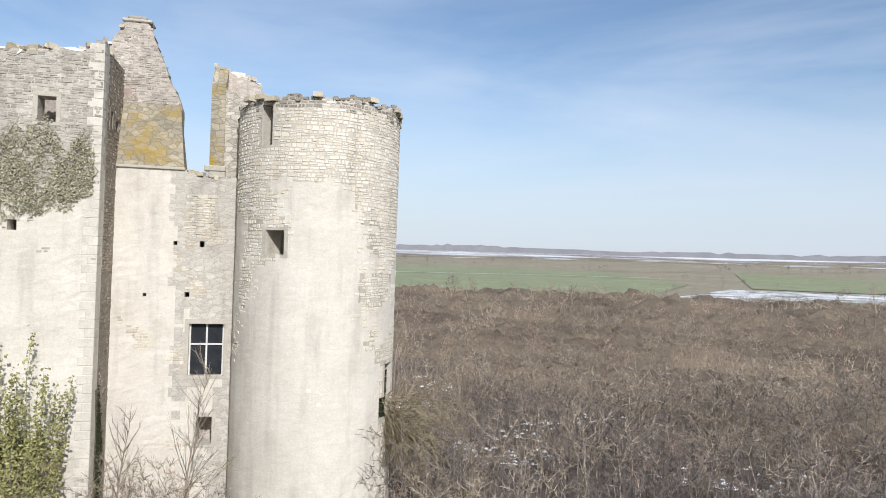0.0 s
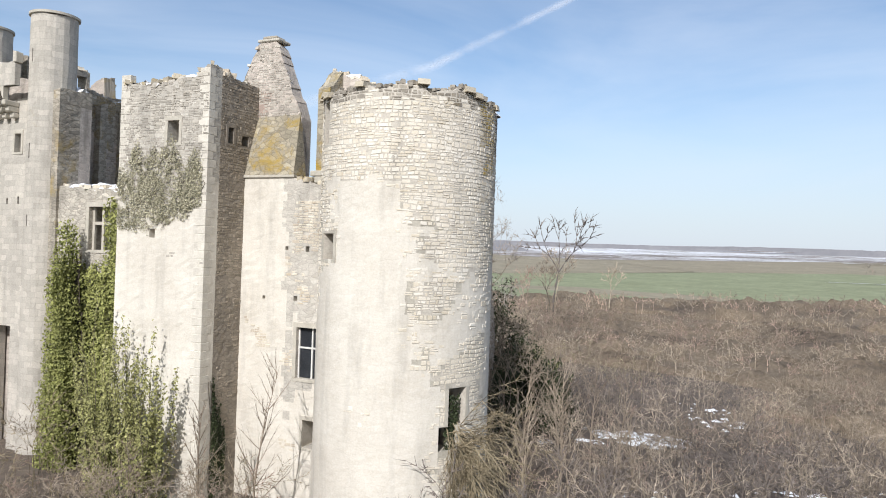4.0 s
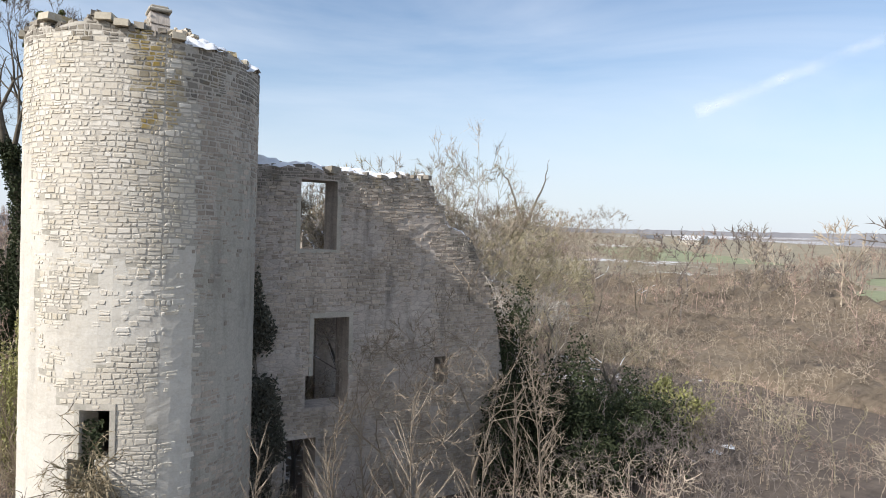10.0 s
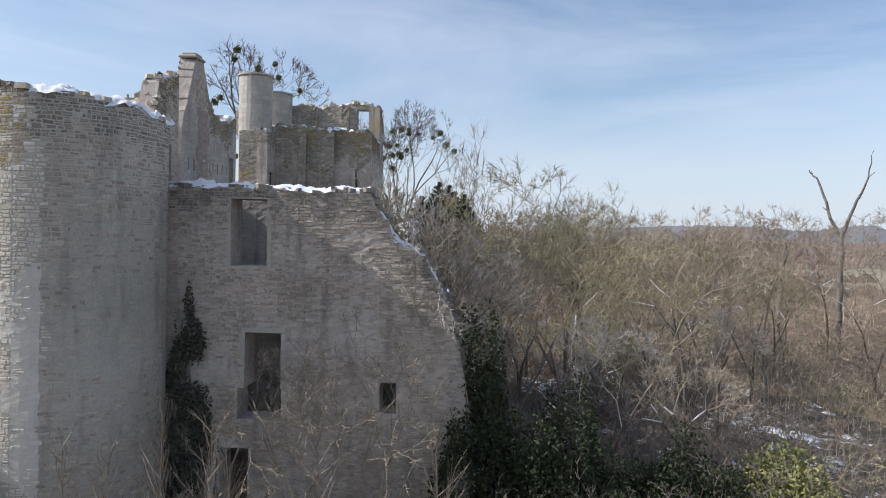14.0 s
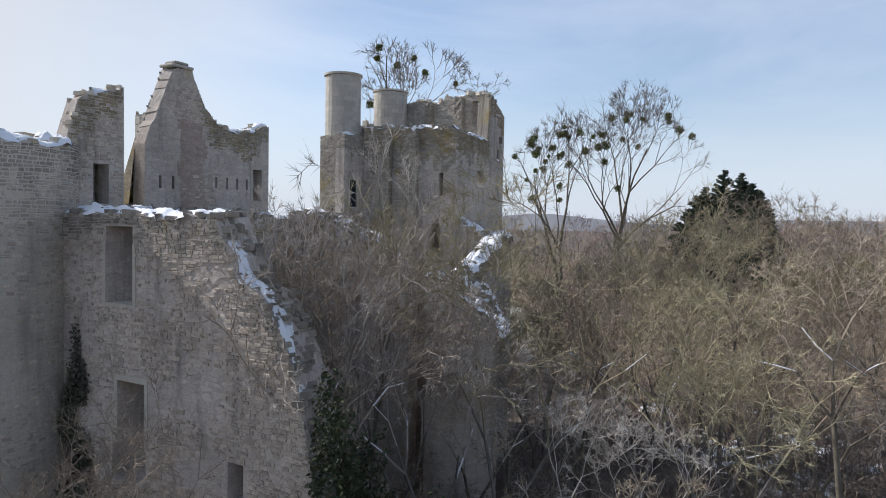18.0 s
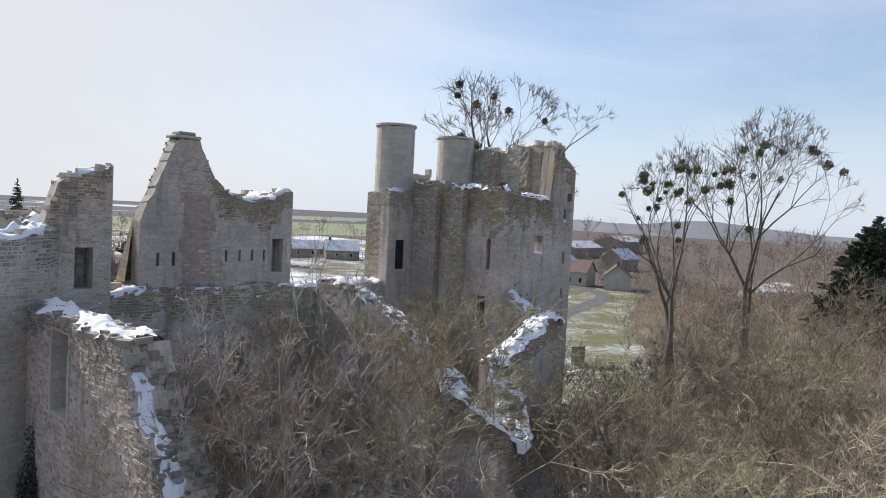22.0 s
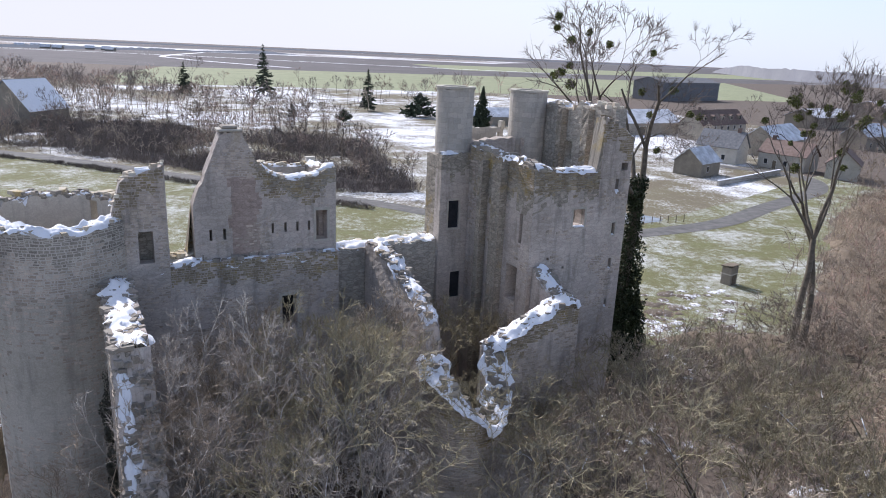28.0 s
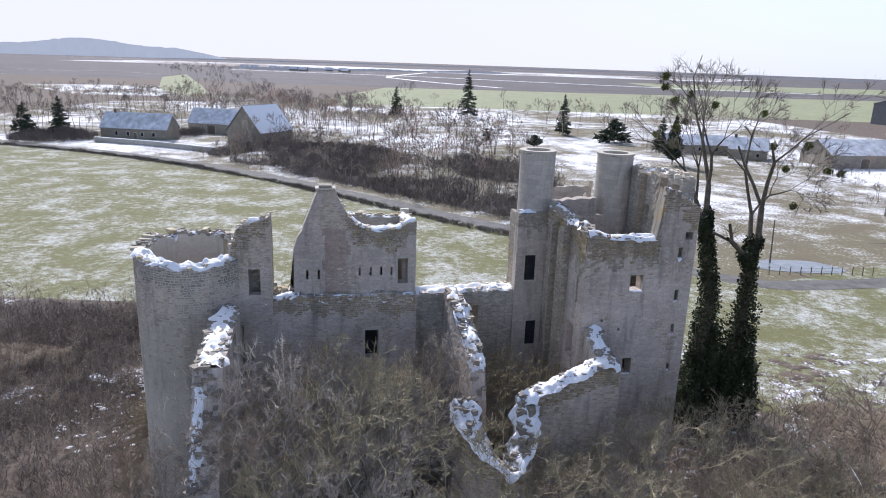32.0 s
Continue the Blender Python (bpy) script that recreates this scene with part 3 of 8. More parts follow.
def snow_cap(parent, pts, width, high, seed, label="melting snow on the broken wall top", skip=0.12):
    """Lumpy thawing snow along the top of a wall, with ragged edges and bare gaps: pts are (a, b, z) along its middle."""
    P = [Vector(p) for p in pts]
    run = []
    for p, q in zip(P, P[1:]):
        n = max(1, int((q - p).length / 0.11))
        run += [p.lerp(q, k / n) for k in range(n)]
    run.append(P[-1])
    V, F = [], []
    cols = 13
    prev = None
    nz = lambda *k: noise.noise(k)
    for i, p in enumerate(run):
        q = run[min(i + 1, len(run) - 1)] - run[max(i - 1, 0)]
        q.z = 0
        q = q.normalized() if q.length > 1e-6 else Vector((1, 0, 0))
        left = Vector((-q.y, q.x, 0))
        wl_, wr_ = (width / 2 * (1.0 + 0.55 * nz(i * 0.13, seed, 4 + 9 * e) + 0.3 * nz(i * 0.5, seed, 14 + 9 * e)) for e in (0, 1))
        off = 0.15 * width * nz(i * 0.1, seed, 8)
        row = []
        for k in range(cols):
            u = -1 + 2 * k / (cols - 1)
            w = wl_ if u < 0 else wr_
            lump = 0.7 + 0.8 * nz(i * 0.16, k * 0.3, seed) + 0.6 * nz(i * 0.42, k * 0.6, seed + 3)
            z = p.z + max(0.02, high * lump * (1 - abs(u) ** 3)) - (0.06 + 0.22 * max(0, nz(i * 0.3, seed, k * 0.2))) * abs(u) ** 3
            x = p + left * (u * w + off)
            bare = nz(i * 0.085, k * 0.16, seed + 21) + 0.7 * nz(i * 0.3, k * 0.5, seed + 31) + 0.12 * abs(k - 6) / 6
            z -= min(0.4, max(0.0, (bare - 0.34 + skip * 1.4) * 1.6))
            row.append(len(V))
            V.append(L(x.x, x.y, z))
        if prev:
            for k in range(cols - 1):
                F.append((prev[k + 1], prev[k], row[k], row[k + 1]))
        prev = row
    if not F:
        return None
    return put("snow_cap", mesh_of("snow_cap", V, F, M_SNOW, smooth=True), parent, label)


def loose_stone(rng, a, b, z, size):
    """One rough block, as corners and faces."""
    w, d, h = (size * rng.uniform(0.6, 1.3) for _ in range(3))
    h *= 0.6
    t = rng.uniform(0, 3.14)
    c, s_ = math.cos(t), math.sin(t)
    v = []
    for dz in (-0.4, 0.6):
        for x, y in ((-0.5, -0.5), (0.5, -0.5), (0.5, 0.5), (-0.5, 0.5)):
            k = rng.uniform(0.7, 1.05)
            v.append(L(a + (c * x * w - s_ * y * d) * k, b + (s_ * x * w + c * y * d) * k, z + h * dz * rng.uniform(0.75, 1.2)))
    return v, [(3, 2, 1, 0), (4, 5, 6, 7), (0, 1, 5, 4), (1, 2, 6, 5), (2, 3, 7, 6), (3, 0, 4, 7)]


# ---- plants ----
def tubes(segs, sides):
    """Tapered branches from (p0, p1, r0, r1), each an open tube."""
    if not segs:
        return [], []
    p0 = np.array([s[0] for s in segs], float)
    p1 = np.array([s[1] for s in segs], float)
    r0 = np.array([s[2] for s in segs], float)[:, None]
    r1 = np.array([s[3] for s in segs], float)[:, None]
    d = p1 - p0
    d /= np.linalg.norm(d, axis=1)[:, None] + 1e-9
    ref = np.where(np.abs(d[:, 2:3]) < 0.9, np.array([[0, 0, 1.0]]), np.array([[1.0, 0, 0]]))
    u = np.cross(d, ref)
    u /= np.linalg.norm(u, axis=1)[:, None] + 1e-9
    v = np.cross(d, u)
    rings = []
    for p, r in ((p0, r0), (p1, r1)):
        for k in range(sides):
            t = 2 * math.pi * k / sides
            rings.append(p + r * (math.cos(t) * u + math.sin(t) * v))
    arr = np.stack(rings, axis=1)
    n = len(segs)
    V = arr.reshape(-1, 3)
    F = []
    for i in range(n):
        o = i * sides * 2
        for k in range(sides):
            m = (k + 1) % sides
            F.append((o + k, o + m, o + sides + m, o + sides + k))
    return V.tolist(), F


def spikes(segs):
    """Thin twigs from (p0, p1, r): three-sided, running to a point."""
    if not segs:
        return [], []
    p0 = np.array([s[0] for s in segs], float)
    p1 = np.array([s[1] for s in segs], float)
    r = np.array([s[2] for s in segs], float)[:, None]
    d = p1 - p0
    d /= np.linalg.norm(d, axis=1)[:, None] + 1e-9
    ref = np.where(np.abs(d[:, 2:3]) < 0.9, np.array([[0, 0, 1.0]]), np.array([[1.0, 0, 0]]))
    u = np.cross(d, ref)
    u /= np.linalg.norm(u, axis=1)[:, None] + 1e-9
    v = np.cross(d, u)
    arr = np.stack([p0 + r * u, p0 + r * (-0.5 * u + 0.87 * v), p0 + r * (-0.5 * u - 0.87 * v), p1], axis=1)
    F = []
    for i in range(len(segs)):
        o = 4 * i
        F += [(o, o + 1, o + 3), (o + 1, o + 2, o + 3), (o + 2, o, o + 3)]
    return arr.reshape(-1, 3).tolist(), F


def rand_dir(rng, d, spread, up=0.0):
    v = Vector((rng.gauss(0, 1), rng.gauss(0, 1), rng.gauss(0, 1))).normalized()
    w = (d + v * spread)
    w.z += up
    return w.normalized()


def turned(rng, d, angle, up):
    """d leant over by about angle, to a side by chance."""
    u = d.orthogonal().normalized()
    u.rotate(Matrix.Rotation(rng.uniform(0, 6.283), 3, d))
    w = d * math.cos(angle) + u * math.sin(angle)
    w.z += up
    return w.normalized()


def limb(rng, p, d, length, r, level, thick, fine, n=6, bend=0.12, up=0.1, angle=0.75, ratio=0.52, kids=1.2, bare=0.2, tw=3):
    """One limb that tapers and bends, with side limbs along it; thick collects tubes, fine collects twigs."""
    n = n if level > 1 else (max(3, n - 2) if level == 1 else 1)
    seg = length / n
    for k in range(n):
        d = rand_dir(rng, d, bend, up * 0.35)
        q = p + d * seg
        r1 = r * (1 - 0.62 / n) if k < n - 1 else r * 0.4
        if level > 0:
            thick.append((p, q, r, r1))
            if (k + 1) / n > bare:
                m = int(kids) + (1 if rng.random() < kids % 1 else 0)
                for _ in range(m):
                    ln = length * ratio * (1.15 - 0.6 * (k + 1) / n) * rng.uniform(0.6, 1.2)
                    limb(rng, p.lerp(q, rng.uniform(0.3, 1)), turned(rng, d, angle * rng.uniform(0.7, 1.25), up), ln, max(0.015, r1 * rng.uniform(0.4, 0.62)), level - 1, thick, fine, n, bend * 1.1, up, angle, ratio, kids, 0.12, tw)
        else:
            fine.append((p, q, r))
            for _ in range(tw):
                w = p.lerp(q, rng.random())
                fine.append((w, w + turned(rng, d, rng.uniform(0.4, 0.9), up) * length * rng.uniform(0.35, 0.7), r * 0.62))
        p, r = q, r1


def forked(seed, height, trunk_r, fork, levels=7, spread=0.55, radius=None, stems=1, up=0.03, ratio=0.82, tw=6, rmin=0.011, lean=(0, 0), bend=0.17):
    """Limbs of a tree that forks again and again into a round crown of fine rising twigs."""
    rng = random.Random(seed)
    thick, fine = [], []

    wide = radius or 0.5 * height
    mid, tall = (fork * 0.8 + height) / 2, (height - fork * 0.8) / 2

    def grow(p, d, ln, r, lev):
        out = False
        for _ in (0, 1):
            d = rand_dir(rng, d, bend, up)
            q = p + d * ln / 2
            thick.append((p, q, r, r * 0.87))
            p, r = q, max(rmin, r * 0.87)
            u = max(0.0, p.z - fork) / max(0.1, height - fork)
            out = ((p.x - lean[0] * u) / wide) ** 2 + ((p.y - lean[1] * u) / wide) ** 2 + ((p.z - mid) / tall) ** 2 > 1.0
            if out:
                break
            if lev < 4 and rng.random() < 0.75:
                fine.append((p, p + turned(rng, d, rng.uniform(0.5, 1.0), up) * min(ln, 0.09 * height) * rng.uniform(0.5, 1.1), max(rmin * 0.8, r * 0.4)))
        if lev == 0 or out:
            for _ in range(tw):
                e = turned(rng, d, rng.uniform(0.25, 1.1), up)
                o = p - d * ln * rng.uniform(0, 0.95)
                fine.append((o, o + e * min(ln, 0.065 * height) * rng.uniform(0.5, 1.3), max(rmin * 0.8, min(r * 0.6, rmin * 1.3))))
            return
        n = 2 if rng.random() < 0.7 else 3
        side = d.orthogonal().normalized()
        side.rotate(Matrix.Rotation(rng.uniform(0, 6.283), 3, d))
        for k in range(n):
            a = spread * (rng.uniform(0.35, 0.8) if k == 0 else rng.uniform(0.8, 1.3))
            e = d * math.cos(a) + side * math.sin(a)
            e.z += up
            e += Vector((lean[0], lean[1], 0)) * (0.25 / height)
            grow(p, e.normalized(), ln * ratio * (1 if k == 0 else rng.uniform(0.72, 1.0)), max(rmin, r * (0.8 if k == 0 else 0.66)), lev - 1)
            side.rotate(Matrix.Rotation(6.283 / n * rng.uniform(0.8, 1.2), 3, d))

    first = (height - fork) * 0.27
    for k in range(stems):
        t = 6.283 * (k + rng.uniform(-0.25, 0.25)) / stems + seed
        le = rng.uniform(0.25, 0.5) if stems > 1 else rng.uniform(0, 0.06)
        base = Vector((math.cos(t), math.sin(t), 0)) * trunk_r * (0.7 if stems > 1 else 0)
        p, r = base + Vector((0, 0, -0.2)), trunk_r * (1.15 if stems == 1 else 0.8)
        for _ in range(3):
            q = p + Vector((rng.uniform(-0.08, 0.08) * fork / 3, rng.uniform(-0.08, 0.08) * fork / 3, fork / 3 + 0.1))
            thick.append((p, q, r, r * 0.93))
            p, r = q, r * 0.93
        grow(p, Vector((math.cos(t) * le, math.sin(t) * le, 1)).normalized(), first * (1 if k == 0 else rng.uniform(0.7, 1.0)), r, levels)
    m = height / max(s[1].z for s in fine)
    return [(a * m, b * m, c, d) for a, b, c, d in thick], [(a * m, b * m, c) for a, b, c in fine]


def leader(seed, height, r, branches=24, twigs=6, angle=0.7, reach=0.36):
    """A slim young tree: one straight stem with rising side branches along it."""
    rng = random.Random(seed)
    thick, fine = [], []
    p, d = Vector((0, 0, -0.1)), Vector((rng.uniform(-0.1, 0.1), rng.uniform(-0.1, 0.1), 1)).normalized()
    spine = [p]
    for k in range(8):
        d = rand_dir(rng, d, 0.07, 0.05)
        q = p + d * height / 8
        thick.append((p, q, r * (1 - 0.11 * k), r * (0.89 - 0.11 * k)))
        p = q
        spine.append(p)
    for k in range(branches):
        u = 0.12 + 0.86 * (k + rng.random()) / branches
        i = min(7, int(u * 8))
        a = spine[i].lerp(spine[i + 1], u * 8 - i)
        e = turned(rng, Vector((0, 0, 1)), angle * rng.uniform(0.6, 1.25), 0.12)
        ln = height * reach * (1.1 - 0.75 * u) * rng.uniform(0.6, 1.2)
        for h in range(3):
            b = a + e * ln / 3
            thick.append((a, b, r * (0.36 - 0.07 * h), r * (0.29 - 0.07 * h)))
            for _ in range(twigs // 3):
                fine.append((a.lerp(b, rng.random()), b + turned(rng, e, rng.uniform(0.2, 0.8), 0.15) * ln * rng.uniform(0.2, 0.5), max(0.008, r * 0.16)))
            a, e = b, rand_dir(rng, e, 0.12, 0.12)
    return thick, fine


def bare_tree(name, label, at, height, trunk_r, seed, levels=3, bark=None, twig=None, category="tree", group="", snowy=0.0, limbs_of=None, **kw):
    thick, fine = limbs_of or (forked(seed, height, trunk_r, levels=levels, **kw))
    t = thing(name, label, category, group, at=at)
    big = [s for s in thick if s[2] > 0.045]
    small = [s for s in thick if s[2] <= 0.045]
    v, f = tubes(big, 6)
    put("trunk", mesh_of("trunk", v, f, bark or M_BARK, smooth=True), t)
    cv, cf = join_data([tubes(small, 3), spikes(fine)])
    if cf:
        put("crown", mesh_of("crown", cv, cf, twig or M_TWIG), t)
    if snowy:
        rng = random.Random(seed)
        lie = [(a + Vector((0, 0, c * 0.9)), b + Vector((0, 0, d * 0.9)), c * 0.6 + 0.012, d * 0.6 + 0.01) for a, b, c, d in thick if c > 0.02 and a.z < height * 0.62 and abs((b - a).normalized().z) < 0.7 and rng.random() < snowy]
        v, f = tubes(lie, 4)
        if f:
            put("snow", mesh_of("snow", v, f, M_SNOW), t, "lines of snow lying on the boughs")
    return t, big, small


def leaf_cloud(pts, size, seed, normal=None):
    """Small pointed leaves, folded along the middle, round the given points."""
    rng = random.Random(seed)
    V, F = [], []
    for p in pts:
        s = size * rng.uniform(0.6, 1.3)
        d = Vector((rng.gauss(0, 1), rng.gauss(0, 1), rng.gauss(0, 1))).normalized()
        if normal is not None:
            d = (d * 0.75 + Vector(normal)).normalized()
        u = d.orthogonal().normalized()
        u.rotate(Matrix.Rotation(rng.uniform(0, 6.28), 3, d))
        v = d.cross(u)
        o = len(V)
        p = Vector(p)
        V += [tuple(p - u * s), tuple(p + v * s * 0.6 + d * s * 0.25), tuple(p + u * s), tuple(p - v * s * 0.6 + d * s * 0.25)]
        F += [(o, o + 1, o + 2), (o, o + 2, o + 3)]
    return V, F


def shrub_mesh(name, seed, spread, height, stems, levels, tw, mats, r=0.02, rmin=0.009):
    """A bare bush: stems from the ground that fork into a rounded head of fine twigs."""
    rng = random.Random(seed)
    fine = []
    for k in range(stems):
        ang, rad = rng.uniform(0, 6.283), spread * math.sqrt(rng.random())
        o = Vector((rad * math.cos(ang), rad * math.sin(ang), -0.1))
        h = height * rng.uniform(0.55, 1.05) * (1.1 - 0.35 * rad / spread)
        th, fi = forked(seed * 31 + k, h, r, h * 0.12, levels, 0.8, None, 1, 0.0, 0.84, tw, rmin, (math.cos(ang) * 0.5 * h, math.sin(ang) * 0.5 * h), 0.22)
        fine += [(a + o, b + (b - a) * 0.15 + o, c) for a, b, c, d in th] + [(a + o, b + o, c) for a, b, c in fi]
    v, f = spikes(fine)
    return mesh_of(name, v, f, mats)


# ---- the castle ----
def wob(s, seed, amp=0.2, f=0.9):
    return amp * noise.noise((s * f, seed * 7.3, 0.5)) + 0.5 * amp * noise.noise((s * f * 3.1, seed * 3.3, 2.5))


def step_top(points, seed, amp=0.15):
    """Height along a wall through (s, z) points, with broken edges."""
    xs, zs = [p[0] for p in points], [p[1] for p in points]
    return lambda s: float(np.interp(s, xs, zs)) + wob(s, seed, amp)


def surround(parent, path, hole, w=0.14, out=0.03, mat=None, sill=True, lintel=True):
    """Dressed stones round an opening: two jambs, lintel and sill, each a part."""
    at = path[1]
    s0, s1, z0, z1 = hole
    items = [("jamb", s0 - w, s0, z0, z1), ("jamb", s1, s1 + w, z0, z1), ("lintel", s0 - w, s1 + w, z1, z1 + w * 1.2)][:3 if lintel else 2]
    if sill:
        items.append(("sill", s0 - w, s1 + w, z0 - w * 0.8, z0))
    for name, a, b, c, d in items:
        g = 0.004
        v = [at(x, z, y) for y in (0.12, -out) for x, z in ((a + g, c + g), (b - g, c + g), (b - g, d - g), (a + g, d - g))]
        f = [(3, 2, 1, 0), (4, 5, 6, 7), (0, 1, 5, 4), (1, 2, 6, 5), (2, 3, 7, 6), (3, 0, 4, 7)]
        put(name, mesh_of(name, v, f, mat or M_TRIM), parent)


def R_at(deg):
    return radians(deg % 360) * 3.53


def rubble_patch(s, z, seed, lo, hi, f=0.45):
    n = noise.noise((s * f, z * f * 1.2, seed)) + 0.4 * noise.noise((s * f * 3, z * f * 3, seed + 5))
    return min(1.0, max(0.0, (n - lo) / (hi - lo)))


# round tower
round_tower = thing("round_tower", "ruined round limestone tower, limewashed below, rubble courses above", "tower")
T_PATH = ring_path(0, 0, 3.53)
T_HOLES = [(R_at(326), R_at(339.3), 5.0, 6.4), (R_at(320), R_at(333), 4.1, 5.0), (R_at(232), R_at(246), 10.98, 11.96), (R_at(225.5), R_at(234.5), 15.4, 17.05)]


def tower_top(s):
    ang = s / 3.53
    return 17.15 - 0.3 * math.sin(ang) + wob(math.cos(ang) * 4, 3, 0.3) + wob(math.sin(ang) * 4, 9, 0.25)


for h in T_HOLES[:1] + T_HOLES[2:3]:
    surround(round_tower, T_PATH, h, 0.16, 0.035, sill=h[2] > 6)


def tower_keep(s, z):
    deg = math.degrees(s / 3.53)
    if z > 13.9 + 0.6 * noise.noise((s * 0.5, 0, 1)):
        return 0.97
    east = 1.25 * math.exp(-(((deg + 180) % 360 - 166) / (25.0 + 12.0 * min(1.0, max(0.0, (z - 7.5) / 4.0)))) ** 2)
    patch_ = math.exp(-((((deg + 180) % 360) - 123) / 20.0) ** 2 - ((z - 10.0) / 1.5) ** 2)
    foot = math.exp(-((((deg + 180) % 360) - 140) / 22.0) ** 2 - ((z - 5.0) / 3.0) ** 2)
    west = math.exp(-((deg - 212) / 24.0) ** 2) * min(1.0, max(0.0, (z - 6.5) / 2.0))
    lo = 0.78 - 1.0 * east - 0.95 * west - 0.16 * max(0.0, z - 10.2) - 0.85 * patch_ - 0.6 * foot
    k = rubble_patch(s, z, 3, lo - 0.25, lo + 0.4)
    if 14 < deg < 170:
        k = max(k, 0.92 - 1.1 * math.exp(-((deg - 58) / 48) ** 2 - ((z - 8.8) / 3.8) ** 2))
    return k


# the wall behind the stones is also coloured darker round the shaded half
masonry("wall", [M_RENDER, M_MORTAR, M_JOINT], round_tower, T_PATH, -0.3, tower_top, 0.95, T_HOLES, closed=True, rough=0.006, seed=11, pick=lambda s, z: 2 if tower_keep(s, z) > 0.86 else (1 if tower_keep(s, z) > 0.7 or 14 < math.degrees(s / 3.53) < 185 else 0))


tower_rows = stone_rows(T_PATH, 0, T_PATH[0], 0.2, 17.8, 21, tower_keep, tower_top, T_HOLES, out=(0.002, 0.02), size=(0.12, 0.4), row=0.148, gap=1.35)
near = [(v, f) for v, f in tower_rows if v[0][2] > 3.5 and v[0][2] < 12 and v[0][0] > -3.9 and v[0][1] < 32.2][:300]
chosen = {id(v) for v, f in near}
for v, f in near:
    put("stone", mesh_of("stone", v, f, M_STONES_WHITE, [(0.0, 0.0)] * 20), round_tower)
def lichened(v):
    x, y, z = v[0]
    a, b = (x - CX) * CT + (y - CY) * ST, -(x - CX) * ST + (y - CY) * CT
    deg = math.degrees(math.atan2(b, a))
    return z > 14.2 + 0.05 * (deg + 4) ** 2 / 12 and -17 < deg < 6 and noise.noise((deg * 0.2, z * 0.9, 4)) > -0.25


rest = [r for r in tower_rows if id(r[0]) not in chosen]
# half turned from the sun: its stones carry some of the shade as colour
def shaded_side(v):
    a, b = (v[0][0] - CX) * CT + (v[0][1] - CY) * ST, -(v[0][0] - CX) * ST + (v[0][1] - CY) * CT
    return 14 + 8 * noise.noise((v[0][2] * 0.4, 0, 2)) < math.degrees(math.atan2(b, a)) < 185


def wet_top(v):
    x, y, z = v[0]
    deg = math.degrees(math.atan2(-(x - CX) * ST + (y - CY) * CT, (x - CX) * CT + (y - CY) * ST))
    deep = (1.3 if 8 < deg < 190 else 0.45) * (1 + 0.9 * noise.noise((deg * 0.05, 3, 0)) + 0.6 * noise.noise((deg * 0.17, z, 7)))
    return z > tower_top(radians(deg % 360) * 3.53) - deep


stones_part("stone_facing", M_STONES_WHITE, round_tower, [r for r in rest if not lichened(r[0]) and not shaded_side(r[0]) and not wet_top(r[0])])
stones_part("weathered_facing", M_STONES_MID, round_tower, [r for r in rest if not lichened(r[0]) and shaded_side(r[0]) and not wet_top(r[0])], "weathered brown-grey rubble, coloured darker on the shaded side")
stones_part("dark_facing", M_STONES_DARK, round_tower, [r for r in rest if not lichened(r[0]) and wet_top(r[0])], "wet dark stones under the broken rim")
stones_part("lichened_facing", M_STONES_GOLD, round_tower, [r for r in rest if lichened(r[0])], "stones yellow with lichen")
ring = [L(2.6 * math.cos(k * math.pi / 12), 2.6 * math.sin(k * math.pi / 12), 9.8 + 0.15 * h01(k, 2)) for k in range(24)]
put("rubble_floor", mesh_of("rubble_floor", ring + [L(0, 0, 10.2)], [(k, (k + 1) % 24, 24) for k in range(24)], M_RUBBLE, [(0.0, 0.0)] * 72), round_tower)

# stub of the stair turret beside the tower
stair_stub = thing("stair_turret", "broken stump of a stair turret with an empty doorway", "turret")
P_ST = line_path((-2.3, 2.15), (-4.8, 2.15))
masonry("wall", M_GREY, stair_stub, P_ST, 12.5, step_top([(0, 17.2), (0.6, 18.9), (1.5, 19.2), (2.5, 19.55)], 4, 0.12), 0.75, [(1.1, 1.8, 14.55, 16.2)], ds=0.25, dz=0.16, seed=5)
P_ST2 = line_path((-4.8, 2.15 - 0.75), (-4.8, 0.35))
masonry("side_wall", M_LICHEN, stair_stub, P_ST2, 12.5, step_top([(0, 19.4), (1.05, 18.6)], 6, 0.2), 0.6, [(0.35, 0.55, 16.3, 17.0)], ds=0.2, dz=0.16, seed=8)
P_ST3 = line_path((-4.2, 0.45), (-2.9, 0.45))
masonry("back_wall", M_RUBBLE, stair_stub, P_ST3, 12.5, step_top([(0, 18.4), (1.3, 17.6)], 7, 0.2), 0.6, [], ds=0.22, dz=0.16, seed=9)
lbox("corbel", M_TRIM, stair_stub, -5.0, -4.1, 0.2, 0.6, 14.55, 14.8, 0.03)
lbox("corbel", M_TRIM, stair_stub, -4.8, -4.1, 0.22, 0.6, 14.25, 14.55, 0.04)

